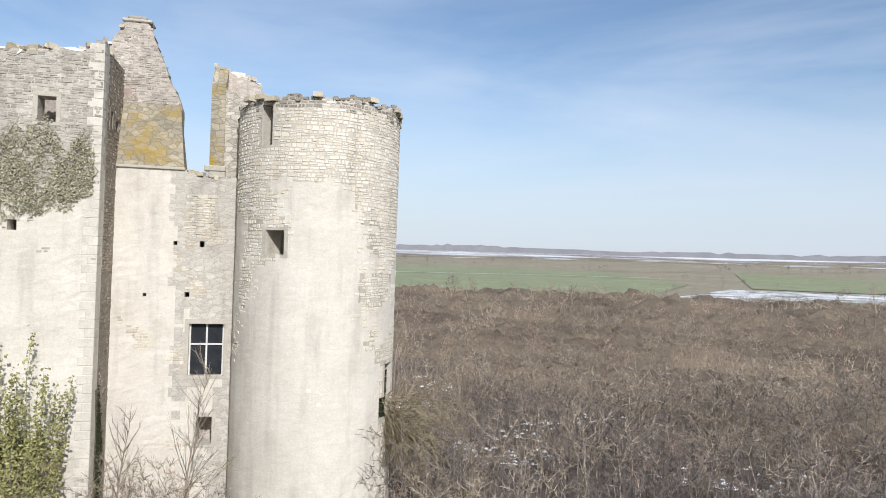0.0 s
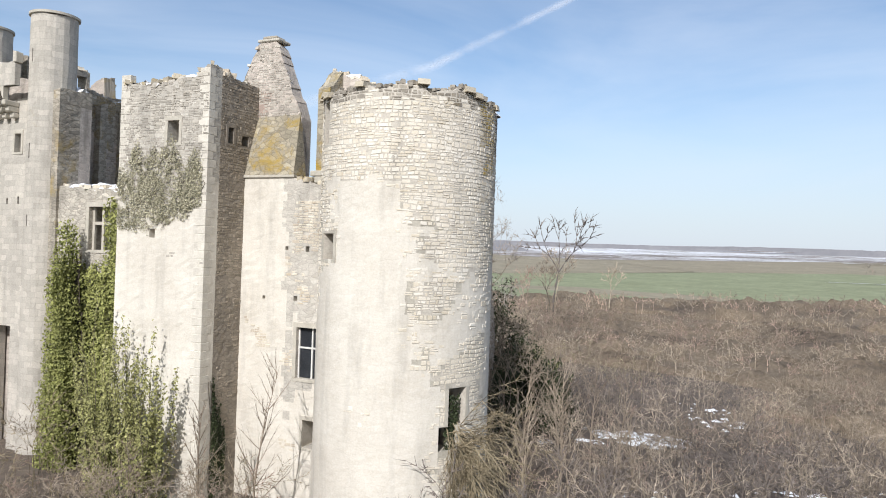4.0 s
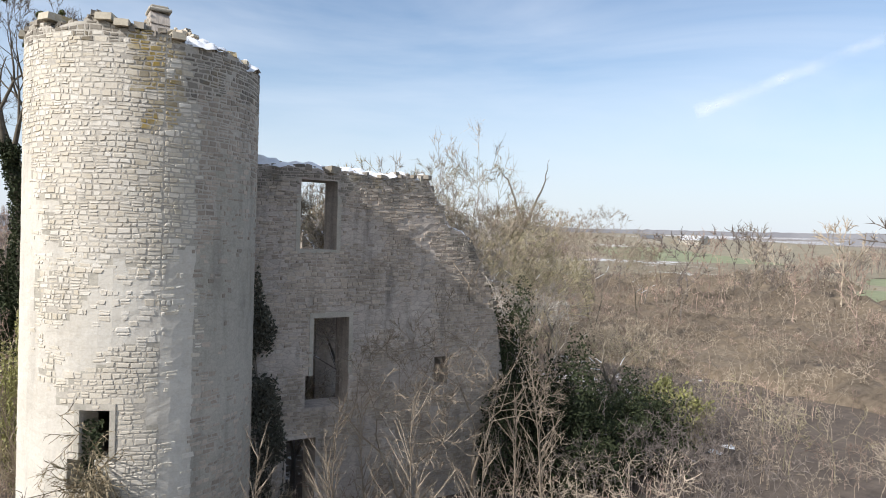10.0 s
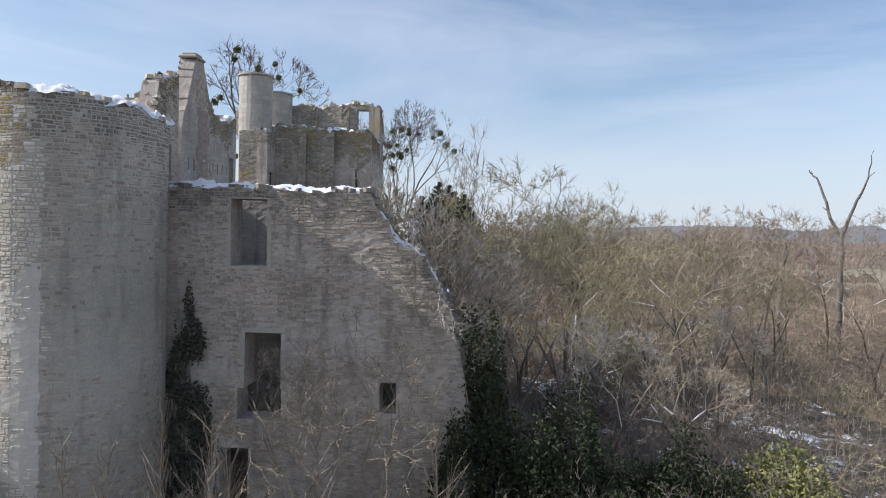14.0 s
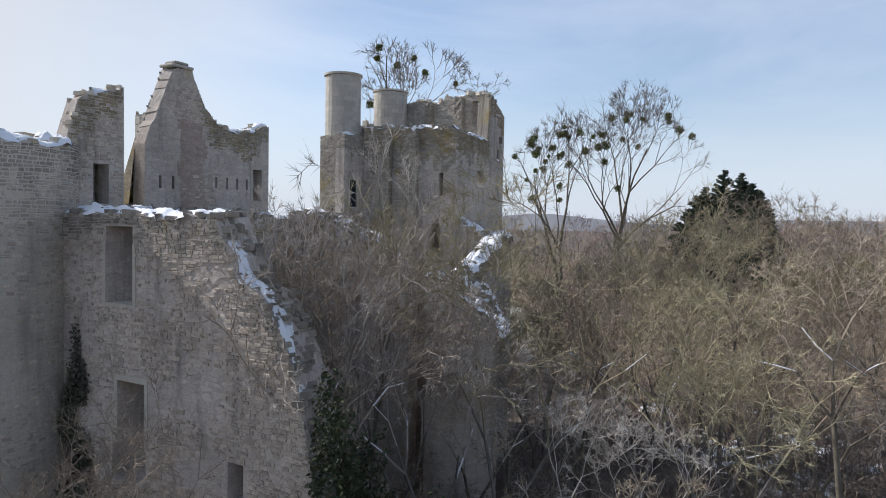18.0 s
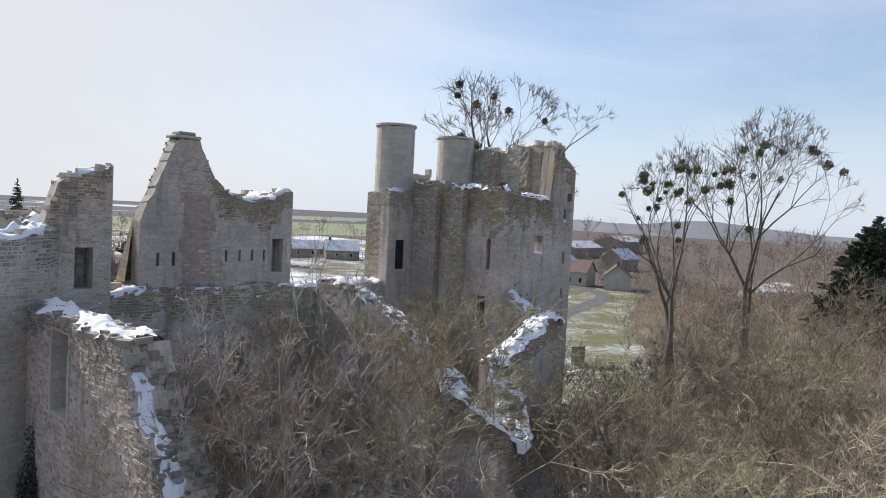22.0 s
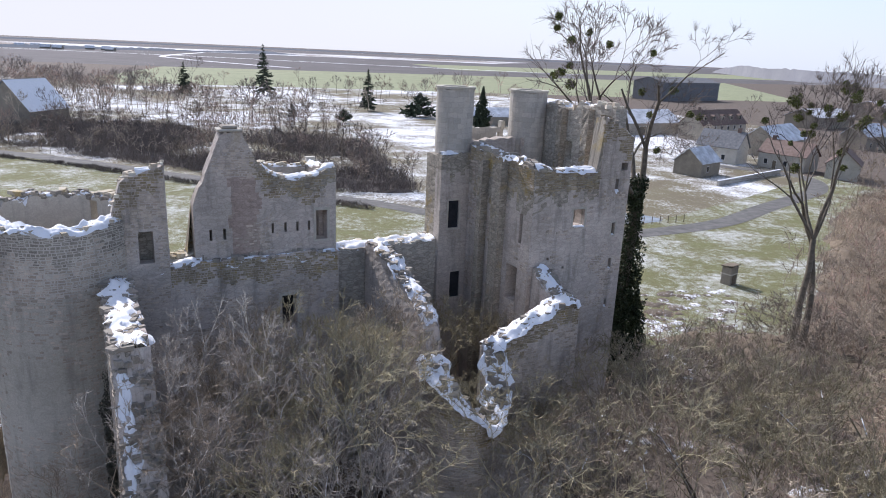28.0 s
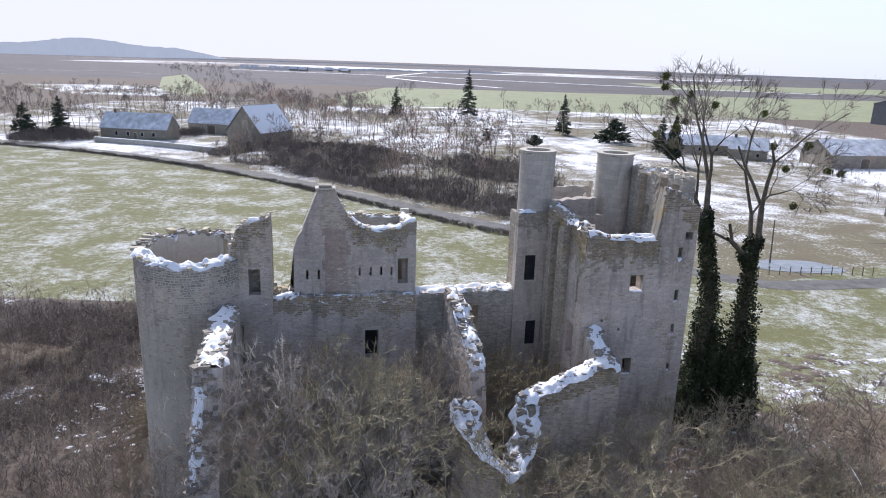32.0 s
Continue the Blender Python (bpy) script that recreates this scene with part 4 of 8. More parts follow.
# south curtain between the block and the tower
curtain_wall = thing("curtain_wall", "tall pale curtain wall with a mullioned cross window", "castle wall")
P_C1 = line_path((-8.55, 0.15), (-3.2, 0.15))
C1_HOLES = [(3.19, 4.65, 5.6, 7.85), (3.66, 4.27, 2.6, 3.8), (1.25, 1.4, 9.0, 9.15), (2.95, 3.15, 9.0, 9.22), (2.42, 2.58, 11.25, 11.42), (3.5, 3.7, 11.2, 11.45)]
c1_top = step_top([(0, 14.62), (2.75, 14.62), (2.8, 14.45), (4.2, 14.2), (5.4, 14.3)], 2, 0.12)
masonry("wall", [M_RENDER, M_WEATHERED], curtain_wall, P_C1, -0.3, c1_top, 0.92, C1_HOLES, seed=14, pick=lambda s, z: 1 if noise.noise((s * 0.5, z * 0.35, 6)) + 0.4 * noise.noise((s * 1.7, z * 1.5, 9)) + 0.55 * min(1.0, (s - 2.3) * 1.5) + 0.06 * (z - 10) > 0.25 else 0)
c1_rows = stone_rows(P_C1, 0, 5.2, 0.2, 14.6, 31, lambda s, z: 0.95 if (2.9 < s < 4.2 and 11.2 < z < 13.4) else rubble_patch(s, z, 8, 0.28 if s > 2.4 else 0.55, 0.6), c1_top, C1_HOLES)
stones_part("stone_facing", M_STONES, curtain_wall, c1_rows)
surround(curtain_wall, P_C1, C1_HOLES[0], 0.18, 0.03)
surround(curtain_wall, P_C1, C1_HOLES[1], 0.16, 0.03)


def cross_window(parent, path, hole, bars_h, bars_v, d=0.16, w=0.07, mat=None, panes=True):
    """Mullion and transoms of a cross window with dark panes behind."""
    at = path[1]
    s0, s1, z0, z1 = hole
    win = put("window_frame", None, parent)
    win.empty_display_size = 0.1
    spans = [("mullion", s0 + k * (s1 - s0) - w / 2, s0 + k * (s1 - s0) + w / 2, z0, z1) for k in bars_v]
    spans += [("transom", s0, s1, z0 + k * (z1 - z0) - w / 2, z0 + k * (z1 - z0) + w / 2) for k in bars_h]
    spans += [("stile", s0 + 0.004, s0 + w, z0, z1), ("stile", s1 - w, s1 - 0.004, z0, z1)]
    for n, (name, a, b, c, e) in enumerate(spans):
        o = 0.004 if name == "transom" else 0.0
        v = [at(x, z, y) for y in (d + 0.12, d - o) for x, z in ((a, c), (b, c), (b, e), (a, e))]
        put(name, mesh_of(name, v, [(3, 2, 1, 0), (4, 5, 6, 7), (0, 1, 5, 4), (1, 2, 6, 5), (2, 3, 7, 6), (3, 0, 4, 7)], mat or M_PAINT), win)
    if panes:
        vs, hs = sorted([0.0, *bars_v, 1.0]), sorted([0.0, *bars_h, 1.0])
        for a, b in zip(vs, vs[1:]):
            for c, e in zip(hs, hs[1:]):
                q = [(s0 + a * (s1 - s0) + 0.03, z0 + c * (z1 - z0) + 0.03), (s0 + b * (s1 - s0) - 0.03, z0 + c * (z1 - z0) + 0.03), (s0 + b * (s1 - s0) - 0.03, z0 + e * (z1 - z0) - 0.03), (s0 + a * (s1 - s0) + 0.03, z0 + e * (z1 - z0) - 0.03)]
                v = [at(x, z, d + 0.07) for x, z in q] + [at(x, z, d + 0.06) for x, z in q]
                put("pane", mesh_of("pane", v, [(3, 2, 1, 0), (4, 5, 6, 7), (0, 1, 5, 4), (1, 2, 6, 5), (2, 3, 7, 6), (3, 0, 4, 7)], M_DARK), win)
    return win


cross_window(curtain_wall, P_C1, C1_HOLES[0], (0.6,), (0.5,))

# inner (north) wall of the south range
range_wall = thing("range_wall", "grey inner wall of the south range with snow along its ledge", "castle wall")
P_N1 = line_path((-3.0, 2.1), (-13.8, 2.1))
N1_HOLES = [(7.5, 8.35, 9.95, 11.95), (3.4, 4.3, 6.2, 8.0)]
n1_top = step_top([(0, 13.9), (1.6, 14.0), (2.4, 14.25), (5.0, 14.35), (9.0, 14.4), (10.8, 14.2)], 12, 0.22)
masonry("wall", M_GREY, range_wall, P_N1, -0.3, n1_top, 0.85, N1_HOLES, seed=15)
surround(range_wall, P_N1, N1_HOLES[0], 0.16, 0.03)
# dark panel behind the window, added in place of an unlit interior
lbox("back_wall", M_DARK, range_wall, -11.6, -10.3, 1.1, 1.2, 9.8, 12.1, 0)

# curtain to the gatehouse
west_curtain = thing("west_curtain", "ivy-grown curtain wall with a stone cross window and a snowy top", "castle wall")
P_C2 = line_path((-20.6, -0.2), (-13.8, -0.2))
C2_HOLES = [(2.47, 3.98, 10.9, 13.1), (2.5, 4.0, 1.0, 4.0), (2.6, 3.9, 5.0, 8.3)]
c2_top = step_top([(0, 14.1), (6.8, 14.05)], 22, 0.12)
masonry("wall", M_RUBBLE, west_curtain, P_C2, -0.3, c2_top, 1.5, C2_HOLES, seed=16)
surround(west_curtain, P_C2, C2_HOLES[0], 0.2, 0.04)
surround(west_curtain, P_C2, C2_HOLES[2], 0.2, 0.04)
cross_window(west_curtain, P_C2, C2_HOLES[0], (0.62,), (0.5,), 0.2, 0.16, M_TRIM, panes=False)

# square block with the gable
square_block = thing("square_tower", "square limestone tower with creeper, small windows and a snowy broken rim", "tower")
B_HOLES_S = [(2.9, 3.55, 15.82, 16.8), (2.0, 2.33, 11.6, 12.0)]
P_BS = line_path((-13.75, -2.3), (-8.55, -2.3))
bs_top = step_top([(0, 18.65), (1.5, 18.55), (4.6, 18.75), (4.9, 19.05), (5.2, 19.1)], 31, 0.1)
masonry("south_wall", [M_RENDER, M_WEATHERED], square_block, P_BS, -0.3, bs_top, 0.75, B_HOLES_S, seed=17, pick=lambda s, z: 1 if z > 12.3 + 0.35 * s + 0.5 * noise.noise((s * 1.2, 2, 4)) else 0)
P_BE = line_path((-8.55, -2.3 + 0.752), (-8.55, 0.95))
B_HOLES_E = [(0.48, 0.83, 15.93, 16.65), (1.43, 1.9, 15.97, 16.42)]
be_top = step_top([(0, 18.95), (2.5, 18.9)], 33, 0.14)
# the east wall takes a darker brown stone than its neighbours
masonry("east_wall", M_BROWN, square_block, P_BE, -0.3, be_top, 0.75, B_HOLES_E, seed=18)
P_BN = line_path((-6.1, 1.75), (-13.75, 1.75))
B_HOLES_N = [(6.5, 7.14, 14.94, 16.6)] + [(s, s + 0.13, 15.5, 16.05) for s in (4.0, 4.7, 5.37, 6.03)] + [(s, s + 0.14, 15.35, 15.95) for s in (0.75, 1.45)]
bn_top = step_top([(0, 17.35), (0.02, 17.4), (1.5, 21.0), (2.5, 21.05), (2.62, 20.75), (3.35, 19.4), (4.0, 18.75), (5.2, 18.4), (6.6, 18.6), (7.1, 18.95), (7.65, 19.0)], 35, 0.05)
masonry("gable_wall", [M_GREY, M_RUBBLE_LICHEN, M_FLUE], square_block, P_BN, 13.8, bn_top, 0.78, B_HOLES_N, ds=0.16, dz=0.16, seed=19, pick=lambda s, z: 1 if s > 3.2 and z > bn_top(s) - 0.9 + 0.6 * noise.noise((s, 3, 0)) else (2 if 1.85 + 0.3 * noise.noise((z * 0.9, 1, 1)) < s < 3.3 + 0.35 * noise.noise((z * 0.9, 5, 1)) and z < 18.6 else 0))
P_BW = line_path((-13.75, 0.96), (-13.75, -2.3 + 0.752))
masonry("west_wall", M_GREY, square_block, P_BW, -0.3, step_top([(0, 18.9), (2.5, 18.6)], 36, 0.14), 0.75, [], seed=20)
surround(square_block, P_BS, B_HOLES_S[0], 0.17, 0.03)
surround(square_block, P_BE, B_HOLES_E[0], 0.14, 0.03, M_BROWN)
surround(square_block, P_BN, B_HOLES_N[0], 0.15, 0.03)
b_rows = stone_rows(P_BS, 0, 5.2, 10.5, 19.0, 41, lambda s, z: 0.9 if z > 13.2 + 0.5 * math.sin(s * 1.3) else rubble_patch(s, z, 4, 0.3, 0.6), bs_top, B_HOLES_S)
be_rows = stone_rows(P_BE, 0, 2.5, 1.0, 19.0, 42, lambda s, z: 0.85 if z > 10 else rubble_patch(s, z, 6, 0.0, 0.4), be_top, B_HOLES_E)
bn_rows = stone_rows(P_BN, 0, 7.65, 14.2, 21.0, 43, lambda s, z: rubble_patch(s, z, 43, 0.05, 0.5), lambda s: bn_top(s) - 0.1, B_HOLES_N)
gs_rows = stone_rows(P_BN, 0, 3.3, 17.3, 21.0, 44, lambda s, z: 0.9, lambda s: bn_top(s) - 0.1, [], inner=0.78)
stones_part("weathered_facing", M_STONES_PALE, square_block, b_rows + gs_rows, "weathered grey rubble")
stones_part("inner_facing", M_STONES_MID, square_block, bn_rows)
moss_line = lambda s: bn_top(s) - 1.1 * (1 + 0.8 * noise.noise((s * 0.9, 7, 1)))
stones_part("mossy_facing", M_STONES_MOSS, square_block, stone_rows(P_BN, 2.9, 7.6, 14.2, 21.0, 47, lambda s, z: 0.85 if z > moss_line(s) else 0.0, lambda s: bn_top(s) - 0.05, B_HOLES_N), "brown mossy stones under the snowy rim")
stones_part("brown_facing", M_STONES_BROWN, square_block, be_rows, "darker brown rubble facing")
# corner stones
for k in range(52):
    z = 0.3 + k * 0.36
    wide = 0.55 if k % 2 else 0.34
    deep = 0.34 if k % 2 else 0.52
    if z < 18.7:
        lbox("corner_stone", M_QUOIN, square_block, -8.55 - wide, -8.535, -2.315, -2.3 + deep, z, z + 0.345, 0.012)
        if z > 12:
            lbox("corner_stone", M_QUOIN, square_block, -13.765, -13.75 + wide, -2.315, -2.3 + 0.3, z, z + 0.345, 0.012)
# chimney coping and the stone weathering below the gable
lbox("coping", M_TRIM, square_block, -8.72, -7.48, 0.9, 1.85, 21.0, 21.14, 0.04, "worn chimney coping with lichen")
lbox("coping", M_RUBBLE_LICHEN, square_block, -8.5, -7.7, 1.0, 1.75, 21.14, 21.3, 0.05)
V, F, UV = [], [], []
NW, NH = 12, 14
for j in range(NH + 1):
    for i in range(NW + 1):
        u, w = i / NW, j / NH
        a = (-8.6 + 2.8 * u) * (1 - w) + (-8.52 + 2.36 * u) * w
        V.append(L(a, 0.1 + 0.9 * w - 0.03 * (h01(i, j, 5) - 0.5), 14.6 + 3.0 * w + 0.03 * (h01(i, j, 9) - 0.5)))
for j in range(NH):
    for i in range(NW):
        o = j * (NW + 1) + i
        F.append((o, o + 1, o + NW + 2, o + NW + 1))
        UV += [(i * 0.23, j * 0.22), (i * 0.23 + 0.23, j * 0.22), (i * 0.23 + 0.23, j * 0.22 + 0.22), (i * 0.23, j * 0.22 + 0.22)]
for i0, flip in ((0, 1), (NW, 0)):
    a0 = V[i0]
    o = len(V)
    V += [L(-8.6 if i0 == 0 else -5.8, 1.05, 14.6), L(-8.52 if i0 == 0 else -6.16, 1.05, 17.6)]
    q = [i0, NH * (NW + 1) + i0, o + 1, o]
    F.append(tuple(q if flip else q[::-1]))
    UV += [(0, 0), (0, 3), (0.5, 3), (0.9, 0)]
put("weathering", mesh_of("weathering", V, F, M_LICHEN, UV), square_block, "steep stone weathering yellow with lichen")
lbox("string_course", M_TRIM, square_block, -8.62, -5.75, 0.06, 0.3, 14.5, 14.62, 0.02)

# ruined east wall of the north range
east_range = thing("east_range_wall", "grey ruined end wall with empty window openings and a stepped broken edge", "castle wall")
P_EW = line_path((-1.5, 2.9), (-1.5, 15.9))
EW_HOLES = [(2.93, 4.45, 10.94, 13.7), (3.6, 5.1, 5.9, 8.2), (3.3, 5.15, 4.6, 5.9), (2.6, 3.8, 0.3, 3.4), (9.2, 9.9, 5.0, 6.3)]
ew_top = step_top([(0, 14.15), (8.6, 14.1), (8.75, 13.6), (9.4, 12.9), (9.7, 12.2), (10.7, 11.7), (11.4, 10.6), (12.0, 9.4), (12.5, 7.6), (13.0, 5.0)], 51, 0.14)
masonry("wall", M_GREY, east_range, P_EW, -0.3, ew_top, 1.4, EW_HOLES, ds=0.26, dz=0.16, seed=23)
surround(east_range, P_EW, (2.93, 4.45, 10.94, 13.1), 0.18, 0.03, lintel=False)
surround(east_range, P_EW, EW_HOLES[1], 0.18, 0.03, sill=False)
ew_rows = stone_rows(P_EW, 0, 12.6, 0.5, 14.2, 45, lambda s, z: 0.9 if (z > 12.6 or (2.4 < s < 5.2 and 8.6 < z < 10.7) or s > 9.6) else rubble_patch(s, z, 14, -0.35, 0.2), ew_top, EW_HOLES, out=(0.01, 0.045))
def under_top(rows, top, length_of, deep, seed):
    """Splits facing stones into those under the wall's wet top and the rest."""
    dark = [r for r in rows if r[0][0][2] > top(length_of(r[0][0])) - deep * (1 + 0.9 * noise.noise((length_of(r[0][0]) * 0.8, seed, 0)) + 0.6 * noise.noise((length_of(r[0][0]) * 2.7, r[0][0][2], seed)))]
    ids = {id(r[0]) for r in dark}
    return dark, [r for r in rows if id(r[0]) not in ids]


ew_dark, ew_rest = under_top(ew_rows, ew_top, lambda p: -(p[0] - CX) * ST + (p[1] - CY) * CT - 2.9, 0.9, 4)
stones_part("stone_facing", M_STONES_MID, east_range, ew_rest)
stones_part("dark_facing", M_STONES_DARK, east_range, ew_dark, "wet dark stones under the broken top")

# cross wall and the broken stumps in the court
cross_wall = thing("cross_wall", "broken cross wall stepping down into the court under snow", "castle wall")
P_XW = line_path((-15.7, 1.4), (-15.9, 9.6))
xw_top = step_top([(0, 14.3), (2.6, 14.4), (3.4, 14.0), (5.5, 13.3), (7.6, 12.4), (7.9, 11.2), (8.2, 10.5)], 61, 0.2)
masonry("wall", M_GREY, cross_wall, P_XW, -0.3, xw_top, 0.85, [(4.2, 5.2, 9.5, 11.3)], ds=0.26, dz=0.18, seed=24)
north_ruin = thing("ruined_turret", "collapsed round stair turret, a ring of rubble under snow", "turret")
P_U = ring_path(-16.6, 12.0, 2.15, -15, 215)
u_top = step_top([(0, 11.7), (1.5, 11.0), (3.0, 9.6), (4.3, 8.8), (5.6, 9.3), (7.0, 10.9), (8.1, 11.7)], 62, 0.3)
masonry("wall", M_GREY, north_ruin, P_U, -0.3, u_top, 0.9, [], ds=0.26, dz=0.18, seed=25)
north_wall = thing("north_wall", "broken north wall climbing to the gatehouse under thick snow", "castle wall")
P_NW = line_path((-18.2, 11.75), (-23.6, 11.75))
nw_top = step_top([(0, 11.4), (1.5, 12.0), (3.2, 12.9), (4.6, 13.3), (5.4, 13.2)], 63, 0.18)
masonry("wall", M_GREY, north_wall, P_NW, -0.3, nw_top, 0.95, [], ds=0.26, dz=0.18, seed=26)
P_NW2 = line_path((-23.6, 10.8), (-23.6, 8.52))
masonry("return_wall", M_GREY, north_wall, P_NW2, -0.3, step_top([(0, 13.2), (2.3, 14.2)], 64, 0.15), 0.9, [], ds=0.26, dz=0.18, seed=27)

# gatehouse
gatehouse = thing("gatehouse", "roofless limestone gatehouse with two slender round turrets and machicolation", "gatehouse")
turretA = ring_path(-21.9, 0.3, 1.15)
turretB = ring_path(-27.35, 0.25, 1.2)
A_H = lambda deg, r: radians(deg) * r
TA_HOLES = [(A_H(262, 1.15), A_H(267, 1.15), 20.7, 21.4), (A_H(262, 1.15), A_H(267, 1.15), 15.6, 16.4), (A_H(262, 1.15), A_H(267, 1.15), 12.0, 12.6), (A_H(325, 1.15), A_H(345, 1.15), 14.6, 15.5), (A_H(240, 1.15), A_H(246, 1.15), 17.0, 17.6)]
TB_HOLES = [(A_H(262, 1.2), A_H(268, 1.2), 20.1, 20.6), (A_H(280, 1.2), A_H(288, 1.2), 21.2, 21.5), (A_H(262, 1.2), A_H(267, 1.2), 12.5, 13.1), (A_H(330, 1.2), A_H(345, 1.2), 15.0, 15.3)]
masonry("turret", M_ASHLAR, gatehouse, turretA, -0.3, lambda s: 23.3, 0.32, TA_HOLES, ds=0.3, dz=0.3, closed=True, rough=0.008, seed=28)
masonry("turret", M_ASHLAR, gatehouse, turretB, -0.3, lambda s: 23.15, 0.32, TB_HOLES, ds=0.3, dz=0.3, closed=True, rough=0.008, seed=29)


def rim(parent, a, b, r0, r1, z0, z1, mat, name="cornice", n=40):
    V, F = [], []
    for k in range(n):
        t = 2 * math.pi * k / n
        for r, z in ((r1, z0), (r0, z0 + 0.03), (r0, z1), (r1, z1)):
            V.append(L(a + r * math.cos(t), b + r * math.sin(t), z))
    for k in range(n):
        m = (k + 1) % n
        for j in range(4):
            i = (j + 1) % 4
            F.append((k * 4 + j, k * 4 + i, m * 4 + i, m * 4 + j))
    uv = [(0.1, 0.1)] * (4 * len(F))
    return put(name, mesh_of(name, V, F, mat, uv), parent)


rim(gatehouse, -21.9, 0.3, 1.24, 0.8, 23.26, 23.42, M_TRIM)
rim(gatehouse, -27.35, 0.25, 1.28, 0.85, 23.12, 23.27, M_TRIM)
P_KS = line_path((-27.4, -0.5), (-21.9, -0.5))
KS_HOLES = [(3.75, 4.25, 16.0, 17.0), (2.1, 3.9, -0.3, 6.6), (4.1, 4.25, 13.2, 13.6), (3.2, 3.35, 13.2, 13.5)]
masonry("south_wall", M_ASHLAR, gatehouse, P_KS, -0.3, lambda s: 18.9, 1.0, KS_HOLES, rough=0.012, seed=30)
surround(gatehouse, P_KS, KS_HOLES[0], 0.16, 0.03)
for k in range(5):
    a = -26.0 + k * 0.62
    for n, (dep, z) in enumerate(((0.35, 17.8), (0.6, 18.1), (0.82, 18.4))):
        lbox("corbel", M_TRIM, gatehouse, a - 0.14, a + 0.14, -0.52 - dep, -0.49, z, z + 0.295, 0.05)
    if k < 4:
        V, F = [], []
        for d in (-1.33, -1.05):
            for q in range(9):
                t = math.pi * q / 8
                V.append(L(a + 0.31 - 0.17 * math.cos(t), d, 18.9 + 0.28 * math.sin(t)))
            V += [L(a + 0.62, d, 18.7), L(a + 0.62, d, 19.4), L(a, d, 19.4), L(a, d, 18.7)]
        n = 13
        F = [tuple(range(n))[::-1], tuple(range(n, 2 * n))] + [(i, (i + 1) % n, n + (i + 1) % n, n + i) for i in range(n)]
        put("arch", mesh_of("arch", V, F, M_TRIM), gatehouse)
P_PAR = line_path((-26.4, -1.35), (-22.6, -1.35))
masonry("parapet", M_ASHLAR, gatehouse, P_PAR, 19.4, step_top([(0, 20.8), (3.8, 20.6)], 70, 0.03), 0.3, [(0.3, 0.55, 19.9, 20.4)], ds=0.3, dz=0.2, rough=0.008, seed=33)
for a in (-26.3, -22.7):
    lbox("merlon", M_TRIM, gatehouse, a - 0.14, a + 0.14, -1.36, -0.95, 20.6, 21.15, 0.03)
P_KN1 = line_path((-20.45, 1.6), (-22.42, 1.6))
masonry("north_return", [M_GREY, M_RUBBLE_LICHEN], gatehouse, P_KN1, -0.3, step_top([(0, 19.4), (2, 19.6)], 71, 0.1), 0.7, [(0.62, 1.35, 14.87, 16.6), (0.95, 1.65, 10.26, 11.98)], seed=34, pick=lambda s, z: 1 if z > 18.2 + noise.noise((s * 2, 0, 0)) else 0)
surround(gatehouse, P_KN1, (0.62, 1.35, 14.87, 16.6), 0.12, 0.02)
# near-black panels added for the recess darkness; the openings have no boards
lbox("shutter", M_DARK, gatehouse, -21.8, -21.07, 1.46, 1.5, 14.87, 16.6, 0, "dark panel standing in for an unlit window recess")
lbox("shutter", M_DARK, gatehouse, -22.1, -21.4, 1.46, 1.5, 10.26, 11.98, 0, "dark panel standing in for an unlit window recess")
P_KE1 = line_path((-20.45, -0.35), (-20.45, 0.898))
masonry("east_pier", M_RUBBLE_LICHEN, gatehouse, P_KE1, -0.3, step_top([(0, 19.3), (1.2, 19.35)], 72, 0.05), 0.5, [], seed=35)
P_KE = line_path((-22.42, 1.61), (-22.42, 8.5))
KE_HOLES = [(5.75, 6.45, 15.35, 17.0), (4.75, 5.85, 11.8, 13.9), (1.2, 2.4, 4.0, 8.0)]
ke_top = step_top([(0, 20.0), (3, 19.9), (6.9, 19.6)], 73, 0.15)
def top_stain(top, deep, seed):
    return lambda s, z: 1 if z > top(s) - deep * (1 + 0.8 * noise.noise((s * 0.9, seed, 1)) + 0.5 * noise.noise((s * 3, seed, 1))) else 0


masonry("east_wall", [M_GREY, M_RUBBLE_LICHEN], gatehouse, P_KE, -0.3, ke_top, 0.9, KE_HOLES, seed=36, pick=top_stain(ke_top, 2.6, 3))
for b0, w in ((3.4, 0.5), (5.0, 0.9)):
    P_PL = line_path((-21.95, b0), (-21.95, b0 + w))
    masonry("buttress", M_RUBBLE_LICHEN, gatehouse, P_PL, -0.3, step_top([(0, 19.3), (w, 19.5)], 74 + w, 0.2), 0.46, [], ds=0.18, dz=0.22, rough=0.05, seed=37)
P_KN = line_path((-22.42, 8.5), (-29.05, 8.5))
KN_HOLES = [(2.79, 3.58, 16.32, 17.3), (2.84, 3.4, 11.08, 12.14), (5.58, 5.83, 18.22, 18.9), (5.66, 5.9, 15.6, 16.34), (5.7, 5.92, 13.57, 14.2), (5.72, 5.9, 11.2, 11.65), (5.9, 6.37, 19.35, 19.8), (2.3, 2.45, 13.9, 14.05), (1.2, 1.36, 14.5, 14.65)]
kn_top = step_top([(0, 19.6), (4.25, 19.35), (4.36, 19.5), (4.4, 22.3), (5.2, 22.1), (6.63, 21.25)], 75, 0.08)
masonry("north_wall", [M_GREY, M_RUBBLE_LICHEN], gatehouse, P_KN, -0.3, kn_top, 0.85, KN_HOLES, seed=38, pick=lambda s, z: top_stain(kn_top, 1.3, 4)(s, z) if s < 4.3 else 0)
for k in (0, 1, 3):
    surround(gatehouse, P_KN, KN_HOLES[k], 0.1, 0.02)
